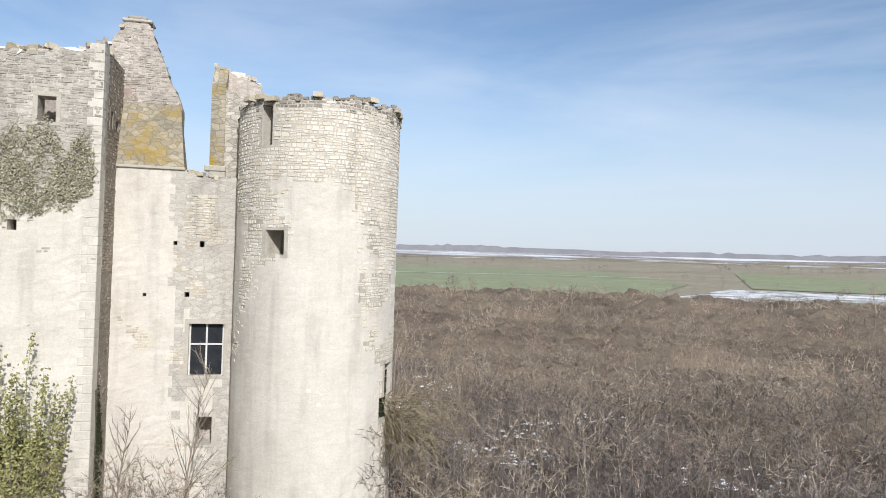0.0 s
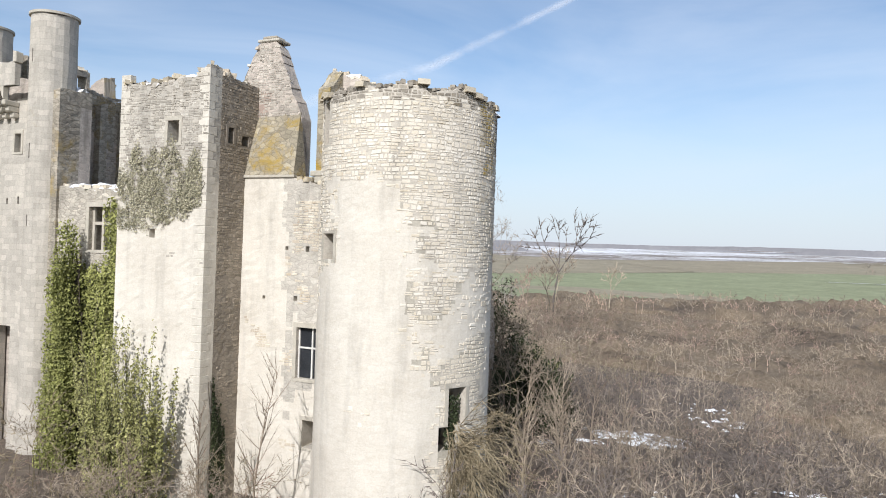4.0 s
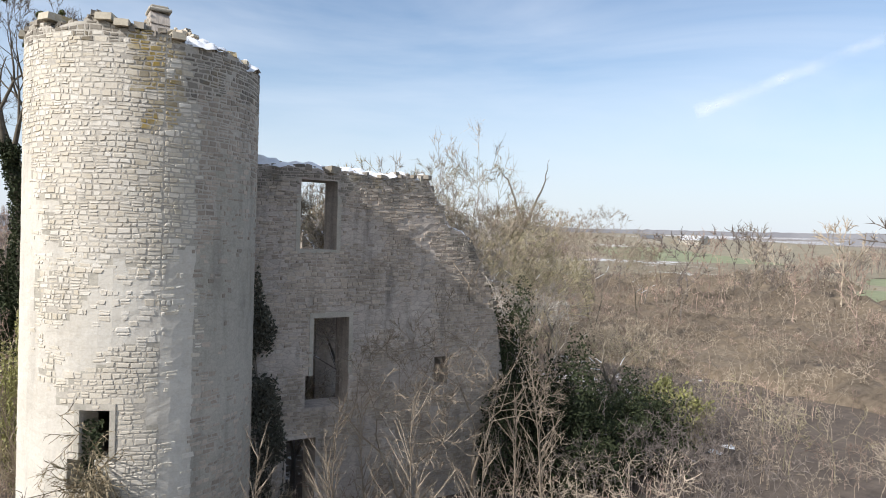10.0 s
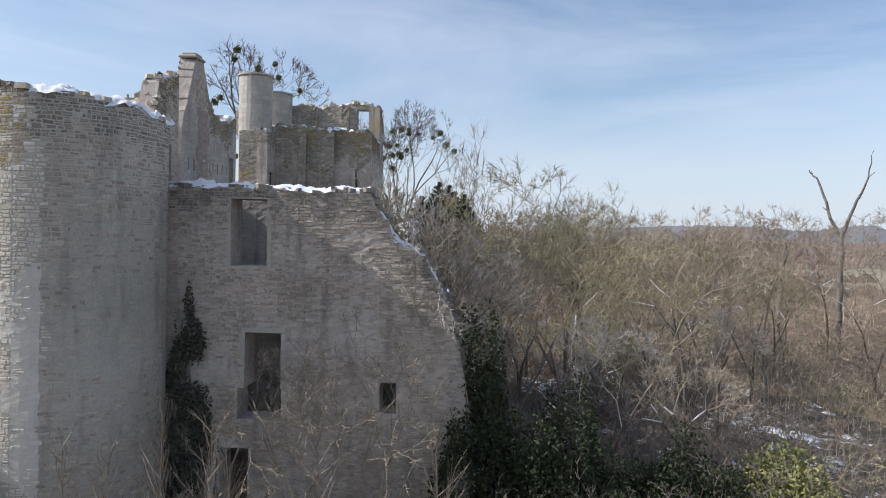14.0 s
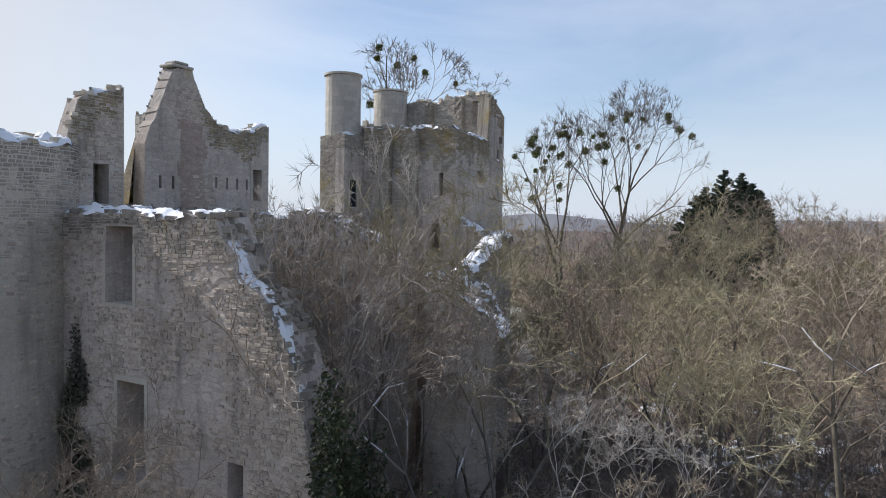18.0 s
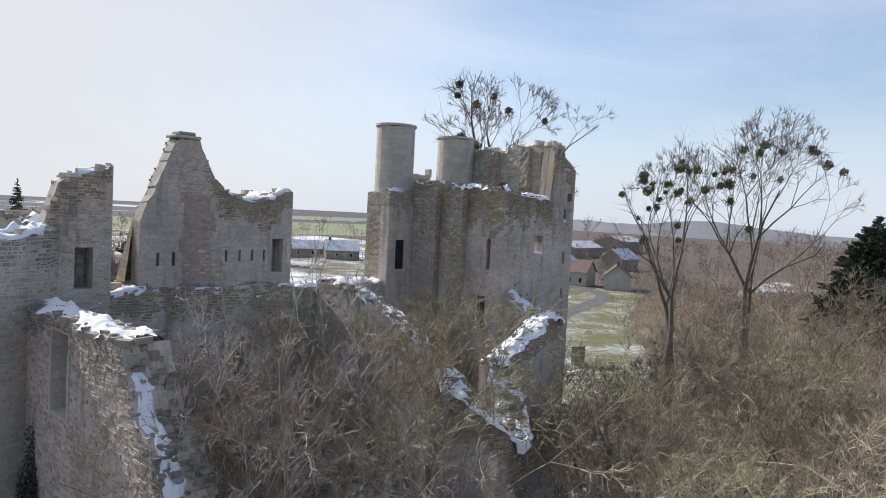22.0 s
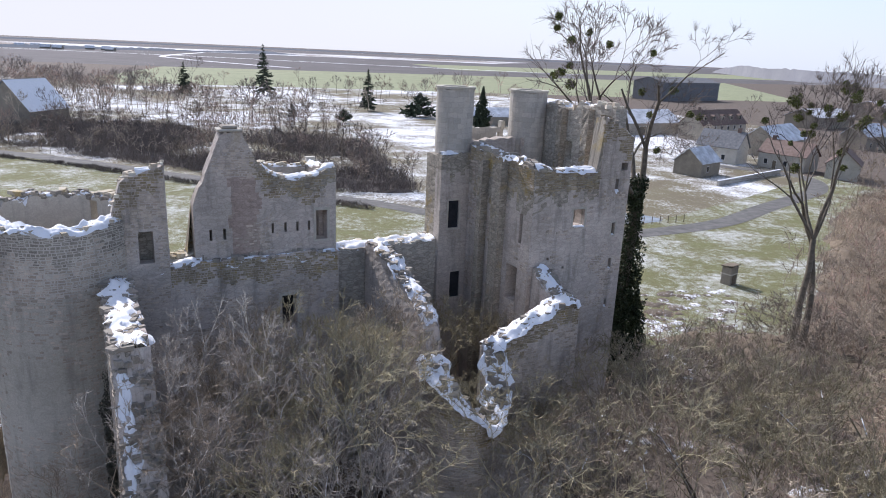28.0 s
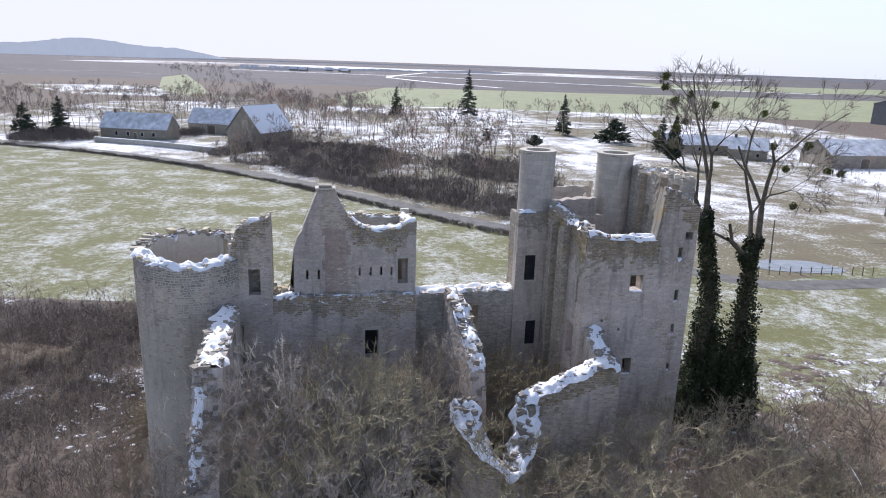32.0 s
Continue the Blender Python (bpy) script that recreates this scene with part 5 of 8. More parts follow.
P_KW = line_path((-29.05, 7.648), (-29.05, 0.3))
KW_HOLES = [(0.25, 1.2, 20.7, 22.3), (3.6, 4.4, 19.2, 20.4), (3.0, 3.8, 14.0, 15.5)]
kw_top = step_top([(0, 22.6), (1.6, 22.9), (1.7, 22.6), (3.4, 22.7), (3.5, 22.3), (5.5, 22.6), (7.3, 22.4)], 76, 0.22)
masonry("west_wall", M_RUBBLE, gatehouse, P_KW, -0.3, kw_top, 0.85, KW_HOLES, ds=0.26, dz=0.18, seed=39)
for b0, w, zt in ((2.9, 0.5, 22.5), (5.3, 0.6, 22.7)):
    P_PL = line_path((-27.75, b0), (-27.75, b0 + w))
    masonry("inner_pier", M_RUBBLE_LICHEN, gatehouse, P_PL, 8, step_top([(0, zt), (w, zt - 0.2)], 77 + w, 0.2), 0.46, [], ds=0.18, dz=0.22, rough=0.05, seed=40)
P_KI = line_path((-26.6, 0.6), (-22.5, 0.6))
masonry("inner_wall", M_GREY, gatehouse, P_KI, -0.3, step_top([(0, 20.4), (4.1, 20.2)], 79, 0.12), 0.6, [(0.2, 0.7, 19.2, 21)], seed=44)

# rubble facing on the walls round the court
def faced(parent, path, z0, z1, seed, top, holes, lo, hi, mat=None, moss=1.2):
    """Patches of rubble on a wall, and a mossy band of darker stones under its broken top."""
    band = lambda s: top(s) - moss * (1 + 0.8 * noise.noise((s * 0.7, seed, 1)) + 0.5 * noise.noise((s * 2.3, seed, 2)))
    rows = stone_rows(path, 0.05, path[0] - 0.05, z0, z1, seed, lambda s, z: rubble_patch(s, z, seed, lo, hi) if z < band(s) else 0.0, top, holes, out=(0.006, 0.035))
    stones_part("stone_facing", mat or M_STONES_MID, parent, rows)
    rows = stone_rows(path, 0.05, path[0] - 0.05, z0, z1, seed + 500, lambda s, z: 0.9 if z >= band(s) else 0.0, top, holes, out=(0.006, 0.04))
    stones_part("mossy_facing", M_STONES_MOSS, parent, rows, "brown mossy stones under the broken top")


faced(north_ruin, P_U, 5.5, 12.2, 81, u_top, [], -0.5, 0.1)
faced(north_wall, P_NW, 5.5, 13.6, 82, nw_top, [], -0.5, 0.1)
faced(range_wall, P_N1, 6.0, 14.5, 83, n1_top, N1_HOLES, -0.2, 0.4)
faced(gatehouse, P_KE, 8.0, 20.0, 84, ke_top, KE_HOLES, 0.0, 0.5)
faced(gatehouse, P_KN, 8.0, 22.0, 85, kn_top, KN_HOLES, 0.05, 0.6)
faced(stair_stub, P_ST, 12.6, 19.6, 86, step_top([(0, 17.2), (0.6, 18.9), (1.5, 19.2), (2.5, 19.55)], 4, 0.12), [(1.1, 1.8, 14.55, 16.2)], -0.4, 0.1)

# ---- snow on the wall tops ----
def cap_on(parent, path, top, s0, s1, thick, high=0.2, seed=1, width=None, skip=0.12, dip=0.02):
    """Snow along a wall's top from s0 to s1."""
    pts = []
    n = max(2, int((s1 - s0) / 0.3))
    for k in range(n + 1):
        s = s0 + (s1 - s0) * k / n
        x, y, z = path[1](s, top(s), thick / 2)
        dx, dy = x - CX, y - CY
        pts.append((dx * CT + dy * ST, -dx * ST + dy * CT, z - dip))
    return snow_cap(parent, pts, width or thick * 0.95, high, seed, skip=skip)


def rubble_top(parent, path, top, s0, s1, thick, seed, per=9.0, size=0.3, mat=None):
    """Loose blocks and a ragged last course along a broken wall top."""
    rng = random.Random(seed)
    made = []
    for _ in range(int((s1 - s0) * per)):
        s = rng.uniform(s0, s1)
        x, y, z = path[1](s, top(s), rng.uniform(0.02, 0.98) * thick)
        dx, dy = x - CX, y - CY
        made.append(loose_stone(rng, dx * CT + dy * ST, -dx * ST + dy * CT, z + rng.uniform(-0.08, 0.08), size * rng.uniform(0.5, 1.25)))
    return stones_part("rubble_edge", mat or M_STONES, parent, made)


rubble_top(round_tower, T_PATH, tower_top, R_at(190), R_at(359), 0.95, 1, 34, 0.22, M_STONES_DARK)
# what is left of the cornice: a few worn slabs lying out over the rim
for d0, d1 in ((206, 214), (220, 228), (229, 237), (262, 268), (300, 307), (330, 337), (338, 344), (2, 8)):
    z = tower_top(R_at((d0 + d1) / 2)) - 0.02
    V = [L(r * math.cos(radians(d0 + (d1 - d0) * k / 4)), r * math.sin(radians(d0 + (d1 - d0) * k / 4)), z + dz) for k in range(5) for r, dz in ((2.75, 0), (3.7, 0), (3.66, 0.2), (2.8, 0.22))]
    F = [(4 * k + j, 4 * k + (j + 1) % 4, 4 * k + 4 + (j + 1) % 4, 4 * k + 4 + j) for k in range(4) for j in range(4)] + [(3, 2, 1, 0), (16, 17, 18, 19)]
    put("cornice_slab", mesh_of("cornice_slab", V, F, M_STONES_LICHEN, [(0.0, 0.0)] * sum(len(q) for q in F)), round_tower, "mossy cornice slab lying on the rim")
rubble_top(round_tower, T_PATH, tower_top, 0, R_at(190), 0.95, 31, 9, 0.26, M_STONES_LICHEN)
rubble_top(stair_stub, P_ST, step_top([(0, 17.2), (0.6, 18.9), (1.5, 19.2), (2.5, 19.55)], 4, 0.12), 0, 2.5, 0.75, 2, 9, 0.3)
rubble_top(curtain_wall, P_C1, c1_top, 2.8, 5.0, 0.92, 3, 12, 0.32, M_STONES_LICHEN)
rubble_top(range_wall, P_N1, n1_top, 0, 10.6, 0.85, 4, 8, mat=M_STONES_DARK)
rubble_top(west_curtain, P_C2, c2_top, 0, 6.7, 1.5, 5, 10)
rubble_top(square_block, P_BS, bs_top, 0, 5.2, 0.75, 6, 11, 0.3, M_STONES_LICHEN)
rubble_top(square_block, P_BE, be_top, 0, 2.4, 0.75, 7, 11)
rubble_top(square_block, P_BN, bn_top, 2.6, 7.6, 0.78, 8, 9, 0.26)
rubble_top(east_range, P_EW, ew_top, 0, 9, 1.4, 9, 13, 0.34, mat=M_STONES_DARK)
rubble_top(east_range, P_EW, ew_top, 8.8, 12.8, 1.4, 29, 34, 0.27, mat=M_STONES_DARK)
rubble_top(cross_wall, P_XW, xw_top, 0, 8.1, 0.85, 10, 14, 0.36, mat=M_STONES_DARK)
rubble_top(north_ruin, P_U, u_top, 0, 8.0, 0.9, 11, 16, 0.4, mat=M_STONES_DARK)
rubble_top(north_wall, P_NW, nw_top, 0, 5.3, 0.95, 12, 14, 0.38, mat=M_STONES_DARK)
rubble_top(north_wall, P_NW2, lambda s: 13.2 + s * 0.43, 0, 2.2, 0.9, 13, 14, 0.36, mat=M_STONES_DARK)
rubble_top(gatehouse, P_KN, kn_top, 0, 6.5, 0.85, 14, 9, 0.3, M_STONES_DARK)
rubble_top(gatehouse, P_KE, ke_top, 0, 6.7, 0.9, 15, 10, 0.34, M_STONES_DARK)
rubble_top(gatehouse, P_KW, kw_top, 0, 7.2, 0.85, 16, 10, 0.32)
cap_on(round_tower, T_PATH, tower_top, R_at(8), R_at(200), 0.95, 0.32, 3, 1.05, skip=-0.15)
cap_on(round_tower, T_PATH, tower_top, R_at(200), R_at(355), 1.3, 0.14, 4, 0.55, 0.0)
cap_on(stair_stub, P_ST, lambda s: 19.3, 1.2, 2.4, 0.75, 0.08, 5, 0.4, 0.2)
cap_on(range_wall, P_N1, n1_top, 0.0, 3.4, 0.85, 0.22, 6, skip=0.0)
cap_on(range_wall, P_N1, lambda s: 14.3, 3.3, 10.6, 0.3, 0.12, 7, 0.3, 0.25)
cap_on(west_curtain, P_C2, c2_top, 0.1, 6.7, 1.5, 0.26, 8, skip=-0.1)
cap_on(square_block, P_BS, bs_top, 0.3, 5.0, 0.75, 0.14, 9, skip=0.1)
cap_on(square_block, P_BN, bn_top, 3.6, 7.6, 0.78, 0.22, 10, skip=-0.1)
cap_on(square_block, P_BE, be_top, 0.1, 2.4, 0.75, 0.14, 11)
cap_on(square_block, P_BW, lambda s: 18.75, 0.0, 2.4, 0.75, 0.2, 12, skip=-0.05)
cap_on(east_range, P_EW, ew_top, 0.2, 8.6, 1.4, 0.3, 13, skip=-0.2)
cap_on(east_range, P_EW, ew_top, 9.0, 12.2, 0.7, 0.2, 14, 0.62, skip=0.06)
cap_on(cross_wall, P_XW, xw_top, 0.2, 7.7, 0.85, 0.28, 15, 1.0, skip=-0.15)
cap_on(north_ruin, P_U, u_top, 0.1, 8.0, 0.9, 0.3, 16, 1.5, skip=0.0)
cap_on(north_wall, P_NW, nw_top, 0.0, 5.3, 0.95, 0.32, 17, 1.35, skip=-0.15)
cap_on(north_wall, P_NW2, lambda s: 13.2 + s * 0.43, 0.1, 2.2, 0.9, 0.28, 18, 1.0, skip=-0.15)
cap_on(gatehouse, P_KN, kn_top, 0.1, 4.2, 0.85, 0.24, 19, 0.95, skip=-0.2)
cap_on(gatehouse, P_KN, kn_top, 4.6, 6.5, 0.85, 0.14, 20, 0.7)
cap_on(gatehouse, P_KE, ke_top, 0.2, 5.6, 0.9, 0.22, 21, 1.0, skip=0.05)
cap_on(gatehouse, P_KN1, lambda s: 19.5, 0.1, 1.8, 0.7, 0.14, 22, 0.5)
cap_on(gatehouse, P_KW, kw_top, 1.7, 7.2, 0.85, 0.18, 23, 0.7, skip=0.1)
for s0, s1, z0, z1 in KN_HOLES[:6]:
    pts = [(-22.42 - s0 - (s1 - s0) * k / 4, 8.38, z0) for k in range(5)]
    snow_cap(gatehouse, pts, 0.3, 0.06, 30 + int(z0), "snow on a window sill", skip=-1)

# ---- the land ----
def hill(x, y):
    """Height of the land: level round the ruin and to the south, rising gently to the north and west."""
    r = math.hypot(x + 10, y - 30)
    if r < 200:
        return 0.0
    w = min(1.0, max(0.0, ((y - 30) / r + 0.25) / 0.5))
    d = min(r, 2200.0) - 200.0
    return w * w * (3 - 2 * w) * 0.024 * d * d / (d + 90.0)


def lay(x, y, z):
    """z above the land; far off, where the land rises, layers lie further apart."""
    h = hill(x, y)
    return h + z * (1 + 20 * min(1.0, h))


def flat(name, pts, mat, z, label="", kind="structure", cat=""):
    """A field of the given outline, draped over the land."""
    bm = bmesh.new()
    bm.faces.new([bm.verts.new((x, y, 0)) for x, y in pts])
    if any(hill(*p) > 0 for p in pts):
        for axis in (0, 1):
            lo, hi = min(p[axis] for p in pts), max(p[axis] for p in pts)
            n = int((hi - lo) / max(40.0, (hi - lo) / 36))
            for k in range(1, n + 1):
                co = [0.0, 0.0, 0.0]
                no = [0.0, 0.0, 0.0]
                co[axis], no[axis] = lo + (hi - lo) * k / (n + 1), 1.0
                bmesh.ops.bisect_plane(bm, geom=bm.verts[:] + bm.edges[:] + bm.faces[:], plane_co=co, plane_no=no)
    for v in bm.verts:
        v.co.z = lay(v.co.x, v.co.y, z)
    bmesh.ops.recalc_face_normals(bm, faces=bm.faces[:])
    me = bpy.data.meshes.new(name)
    bm.to_mesh(me)
    bm.free()
    me.materials.append(mat)
    return tagged(put(name, me), label, cat, kind=kind)


def in_poly(x, y, pts):
    inside = False
    for (ax, ay), (bx, by) in zip(pts, pts[1:] + pts[:1]):
        if (ay > y) != (by > y) and x < (bx - ax) * (y - ay) / (by - ay) + ax:
            inside = not inside
    return inside


V, F = [], []
RINGS = [0, 12, 25, 40, 60, 90, 140, 200, 225, 250, 280, 320, 370, 430, 500, 600, 750, 1000, 1350, 1700, 2200, 2800, 4800]
for r in RINGS[1:]:
    for k in range(72):
        t = 2 * math.pi * k / 72
        x, y = -10 + r * math.cos(t), 30 + r * math.sin(t)
        V.append((x, y, hill(x, y) - 0.4 * min(1.0, 2 * hill(x, y))))
V.append((-10, 30, 0))
for i in range(len(RINGS) - 2):
    for k in range(72):
        m = (k + 1) % 72
        F.append((i * 72 + k, (i + 1) * 72 + k, (i + 1) * 72 + m, i * 72 + m))
F += [(len(V) - 1, k, (k + 1) % 72) for k in range(72)]
tagged(put("ground", mesh_of("ground", V, F, M_LITTER)), "brown leaf litter with patches of snow", "ground", kind="structure")


def strip(name, pts, width, mat, z, label, cat="road"):
    P = [Vector(p) for p in pts]
    V, F = [], []
    for i, p in enumerate(P):
        d = (P[min(i + 1, len(P) - 1)] - P[max(i - 1, 0)]).normalized()
        n = Vector((-d.y, d.x)) * width / 2
        V += [(*(p + n), lay(*p, z)), (*(p - n), lay(*p, z))]
    for i in range(len(P) - 1):
        F.append((2 * i, 2 * i + 1, 2 * i + 3, 2 * i + 2))
    return tagged(put(name, mesh_of(name, V, F, mat)), label, cat, kind="structure")


def smooth_line(pts, n=8):
    P = [Vector(p) for p in pts]
    P = [2 * P[0] - P[1]] + P + [2 * P[-1] - P[-2]]
    out = []
    for i in range(1, len(P) - 2):
        for k in range(n):
            t = k / n
            a, b, c, d = P[i - 1:i + 3]
            out.append(0.5 * ((2 * b) + (c - a) * t + (2 * a - 5 * b + 4 * c - d) * t * t + (3 * b - a - 3 * c + d) * t ** 3))
    out.append(P[-2])
    return [(p.x, p.y) for p in out]


# south: meadow, road, orchard, fields
flat("meadow", [(-44, 10), (-50, 17), (-64, 19), (-90, 23), (-150, 26), (-150, -70), (-108, -45), (-66, -22), (-34, -47), (-2, -73), (28, -97), (65, -119), (180, -165), (180, -6), (60, -3), (10, -4)], M_MEADOW, 0.02, "thawing meadow, grass showing through thin snow", cat="meadow")
flat("snowy_verge", [(-34, -47), (-2, -73), (28, -97), (65, -119), (180, -165), (180, -330), (60, -370), (-110, -372), (-185, -385), (-230, -190), (-140, -62), (-108, -45), (-66, -22)], M_SNOWFIELD, 0.012, "snow-covered orchard and verges", cat="meadow")
flat("green_field", [(80, -372), (-420, -372), (-640, -760), (60, -640)], M_GREENFIELD, 0.02, "green winter wheat field", cat="field")
flat("ploughed_field", [(1500, -640), (60, -642), (-640, -762), (-2500, -1400), (-2500, -4200), (2500, -4200)], M_PLOUGHED, 0.015, "dark ploughed plain with snow lines", cat="field")
flat("far_green_field", [(-300, -900), (-1200, -1100), (-1500, -1500), (-300, -1200)], M_GREENFIELD, 0.03, "distant green field", cat="field")
flat("far_snow_field", [(900, -1500), (-600, -1600), (-900, -2100), (900, -2000)], M_STRIPED, 0.03, "distant field streaked with snow", cat="field")
ROAD = smooth_line([(230, -168), (104, -132), (65, -117), (28.5, -96), (-2, -72), (-21, -56), (-36, -45)])
strip("road", ROAD, 4.6, M_ROAD, 0.05, "narrow grey country road with snowy verges")
LANE = smooth_line([(-36, -45), (-50, -31), (-64, -22), (-74, -22.5), (-90, -27), (-107, -37), (-123, -46), (-132, -51.5), (-140, -60), (-143, -68), (-141, -75), (-133, -82), (-126, -96)])
strip("lane", LANE, 4.0, M_ROAD, 0.054, "grey lane curving to the village")
flat("snowy_heath", [(330, -470), (247, -520), (172, -450), (100, -374), (128, -373), (165, -395), (176, -382), (230, -372)], M_SNOWFIELD, 0.034, "rough snowy heath behind the farm", cat="field")
flat("green_strip", [(320, -714), (341, -836), (205, -530), (160, -420), (179, -410), (218, -472)], M_GREENFIELD, 0.038, "narrow pale green strip of winter wheat", cat="field")
strip("track", smooth_line([(-60, -740), (20, -850), (71, -950), (103, -1073), (70, -1500)]), 9.0, M_SNOW, 0.05, "snow-filled farm track across the plain", "track")
strip("track", smooth_line([(-500, -900), (-200, -1000), (60, -1120), (400, -1180)]), 12.0, M_SNOW, 0.055, "snow-filled field edge", "track")
# north and west: fields beyond the scrub
GREEN = [(-85, 150), (-168, 255), (-165, 300), (-110, 440), (-40, 530), (45, 528), (118, 505), (123, 344), (68, 233), (-10, 222), (-55, 178)]
GREEN_EAST = [(140, 312), (182, 290), (420, 330), (560, 520), (278, 450), (228, 540)]
SNOW_EAST = [(62, 214), (131, 206), (420, 190), (430, 290), (190, 278), (125, 300), (80, 240)]
SNOW_WEST = [(-215, 95), (-165, 130), (-165, 185), (-245, 300), (-300, 222), (-250, 150)]
GREEN_WEST = [(-275, 228), (-250, 300), (-330, 335), (-490, 390), (-490, 322)]
flat("rough_pasture", [(-1500, 150), (-300, 90), (-170, 118), (-100, 190), (60, 228), (440, 200), (1500, 300), (1500, 1400), (-1500, 1400)], M_STUBBLE, 0.006, "tan winter pasture beyond the scrub", cat="field")
flat("green_field", GREEN, M_GREENFIELD, 0.02, "green winter wheat field beyond the scrub", cat="field")
flat("green_field", GREEN_EAST, M_GREENFIELD, 0.02, "narrow green field beyond the hedges", cat="field")
flat("snowy_field", SNOW_EAST, M_SNOWFIELD, 0.024, "rough ground white with snow behind the scrub", cat="field")
flat("snowy_field", SNOW_WEST, M_THAW, 0.024, "rough pasture streaked with snow", cat="field")
flat("green_field", GREEN_WEST, M_GREENFIELD, 0.02, "pale green field below the farm", cat="field")
flat("brown_field", [(-305, 188), (-290, 222), (-490, 318), (-900, 500), (-1000, 250), (-400, 110)], M_TILLED, 0.016, "brown tilled field on the rise", cat="field")
flat("stubble_field", [(-172, 262), (-168, 300), (-112, 444), (-260, 560), (-420, 640), (-262, 400)], M_STUBBLE, 0.018, "pale stubble field with snow in the furrows", cat="field")
flat("stubble_field", [(-110, 446), (-40, 536), (120, 512), (300, 560), (520, 760), (250, 900), (-70, 820), (-250, 600)], M_STUBBLE, 0.014, "tan stubble field with snow in the furrows", cat="field")
flat("far_field", [(-70, 828), (250, 908), (520, 770), (900, 900), (800, 1300), (250, 1120), (-90, 930)], M_THAW, 0.016, "distant field white with snow", cat="field")
flat("far_field", [(-90, 936), (250, 1126), (800, 1306), (2400, 1500), (800, 2600), (-1500, 2200), (-1200, 900), (-430, 650), (-270, 610)], M_STRIPED, 0.012, "ploughed field streaked with snow", cat="field")
strip("track", smooth_line([(-36, 392), (60, 410), (128, 404)]), 3.0, M_SNOW, 0.03, "thin line of snow along a wheel track", "track")
FIELDS = [GREEN, GREEN_EAST, SNOW_EAST, SNOW_WEST, GREEN_WEST]


def ridge(name, pts, high, mat, seed, label, jag=0.3):
    """A far wooded rise: a long bank with an uneven crest."""
    P = smooth_line(pts, 40)
    V, F = [], []
    for i, (x, y) in enumerate(P):
        d = Vector((x + 10, y - 30)).normalized()
        e = min(1, i / 12, (len(P) - 1 - i) / 12)
        z = e * high * (0.75 + 0.5 * noise.noise((i * 0.05, seed, 0)) + jag * noise.noise((i * 0.9, seed, 3)))
        h = hill(x, y)
        V += [(x, y, h - 1), (x + d.x * high * 0.4, y + d.y * high * 0.4, h + max(0.2, z)), (x + d.x * high * 3, y + d.y * high * 3, h - 1)]
    for i in range(len(P) - 1):
        for k in range(2):
            F.append((3 * i + k, 3 * i + 3 + k, 3 * i + 4 + k, 3 * i + 1 + k))
    return tagged(put(name, mesh_of(name, V, F, mat)), label, "woodland", kind="structure")


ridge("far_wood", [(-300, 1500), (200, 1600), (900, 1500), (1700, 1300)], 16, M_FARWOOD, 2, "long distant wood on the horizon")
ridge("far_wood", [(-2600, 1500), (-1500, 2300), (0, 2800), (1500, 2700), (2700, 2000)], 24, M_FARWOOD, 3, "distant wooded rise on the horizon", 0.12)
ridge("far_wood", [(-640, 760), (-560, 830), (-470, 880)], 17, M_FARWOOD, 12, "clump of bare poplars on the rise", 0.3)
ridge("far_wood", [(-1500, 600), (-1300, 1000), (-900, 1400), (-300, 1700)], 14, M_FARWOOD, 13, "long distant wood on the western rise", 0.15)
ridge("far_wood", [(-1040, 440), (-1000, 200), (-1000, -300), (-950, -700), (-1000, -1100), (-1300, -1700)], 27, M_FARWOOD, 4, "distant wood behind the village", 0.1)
ridge("far_wood", [(2300, -1500), (1900, -2000), (1500, -2400), (900, -2700)], 60, M_FARHILL, 5, "distant hill, hazy by its own faint glow", 0.06)
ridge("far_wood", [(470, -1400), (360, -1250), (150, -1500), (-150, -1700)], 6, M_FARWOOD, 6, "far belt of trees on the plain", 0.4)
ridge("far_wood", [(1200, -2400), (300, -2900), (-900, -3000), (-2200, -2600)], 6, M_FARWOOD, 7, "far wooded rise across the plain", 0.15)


def contrail(name, dirs, wide, seed):
    """A vapour trail far up: a thin ragged ribbon through the given bearings."""
    P = [Vector(d).normalized() * 3800 for d in dirs]
    line = [P[0].lerp(P[1], k / 30) for k in range(30)] + [P[1].lerp(P[2], k / 30) for k in range(31)]
    V, F = [], []
    for i, p in enumerate(line):
        d = (line[min(i + 1, 60)] - line[max(i - 1, 0)]).normalized()
        n = d.cross(p.normalized())
        w = wide * (0.5 + 0.012 * (60 - i)) * (1 + 0.3 * noise.noise((i * 0.4, seed, 0)))
        V += [tuple(p + n * w * u) for u in (-1, -0.3, 0.3, 1)]
    for i in range(60):
        F += [(4 * i + k, 4 * i + k + 1, 4 * i + k + 5, 4 * i + k + 4) for k in range(3)]
    uv = []
    for f in F:
        uv += [((q // 4) / 60, (0.0, 0.35, 0.65, 1.0)[q % 4]) for q in f]
    tagged(put(name, mesh_of(name, V, F, M_TRAIL, uv)), "white vapour trail high in the sky", "cloud", kind="structure")


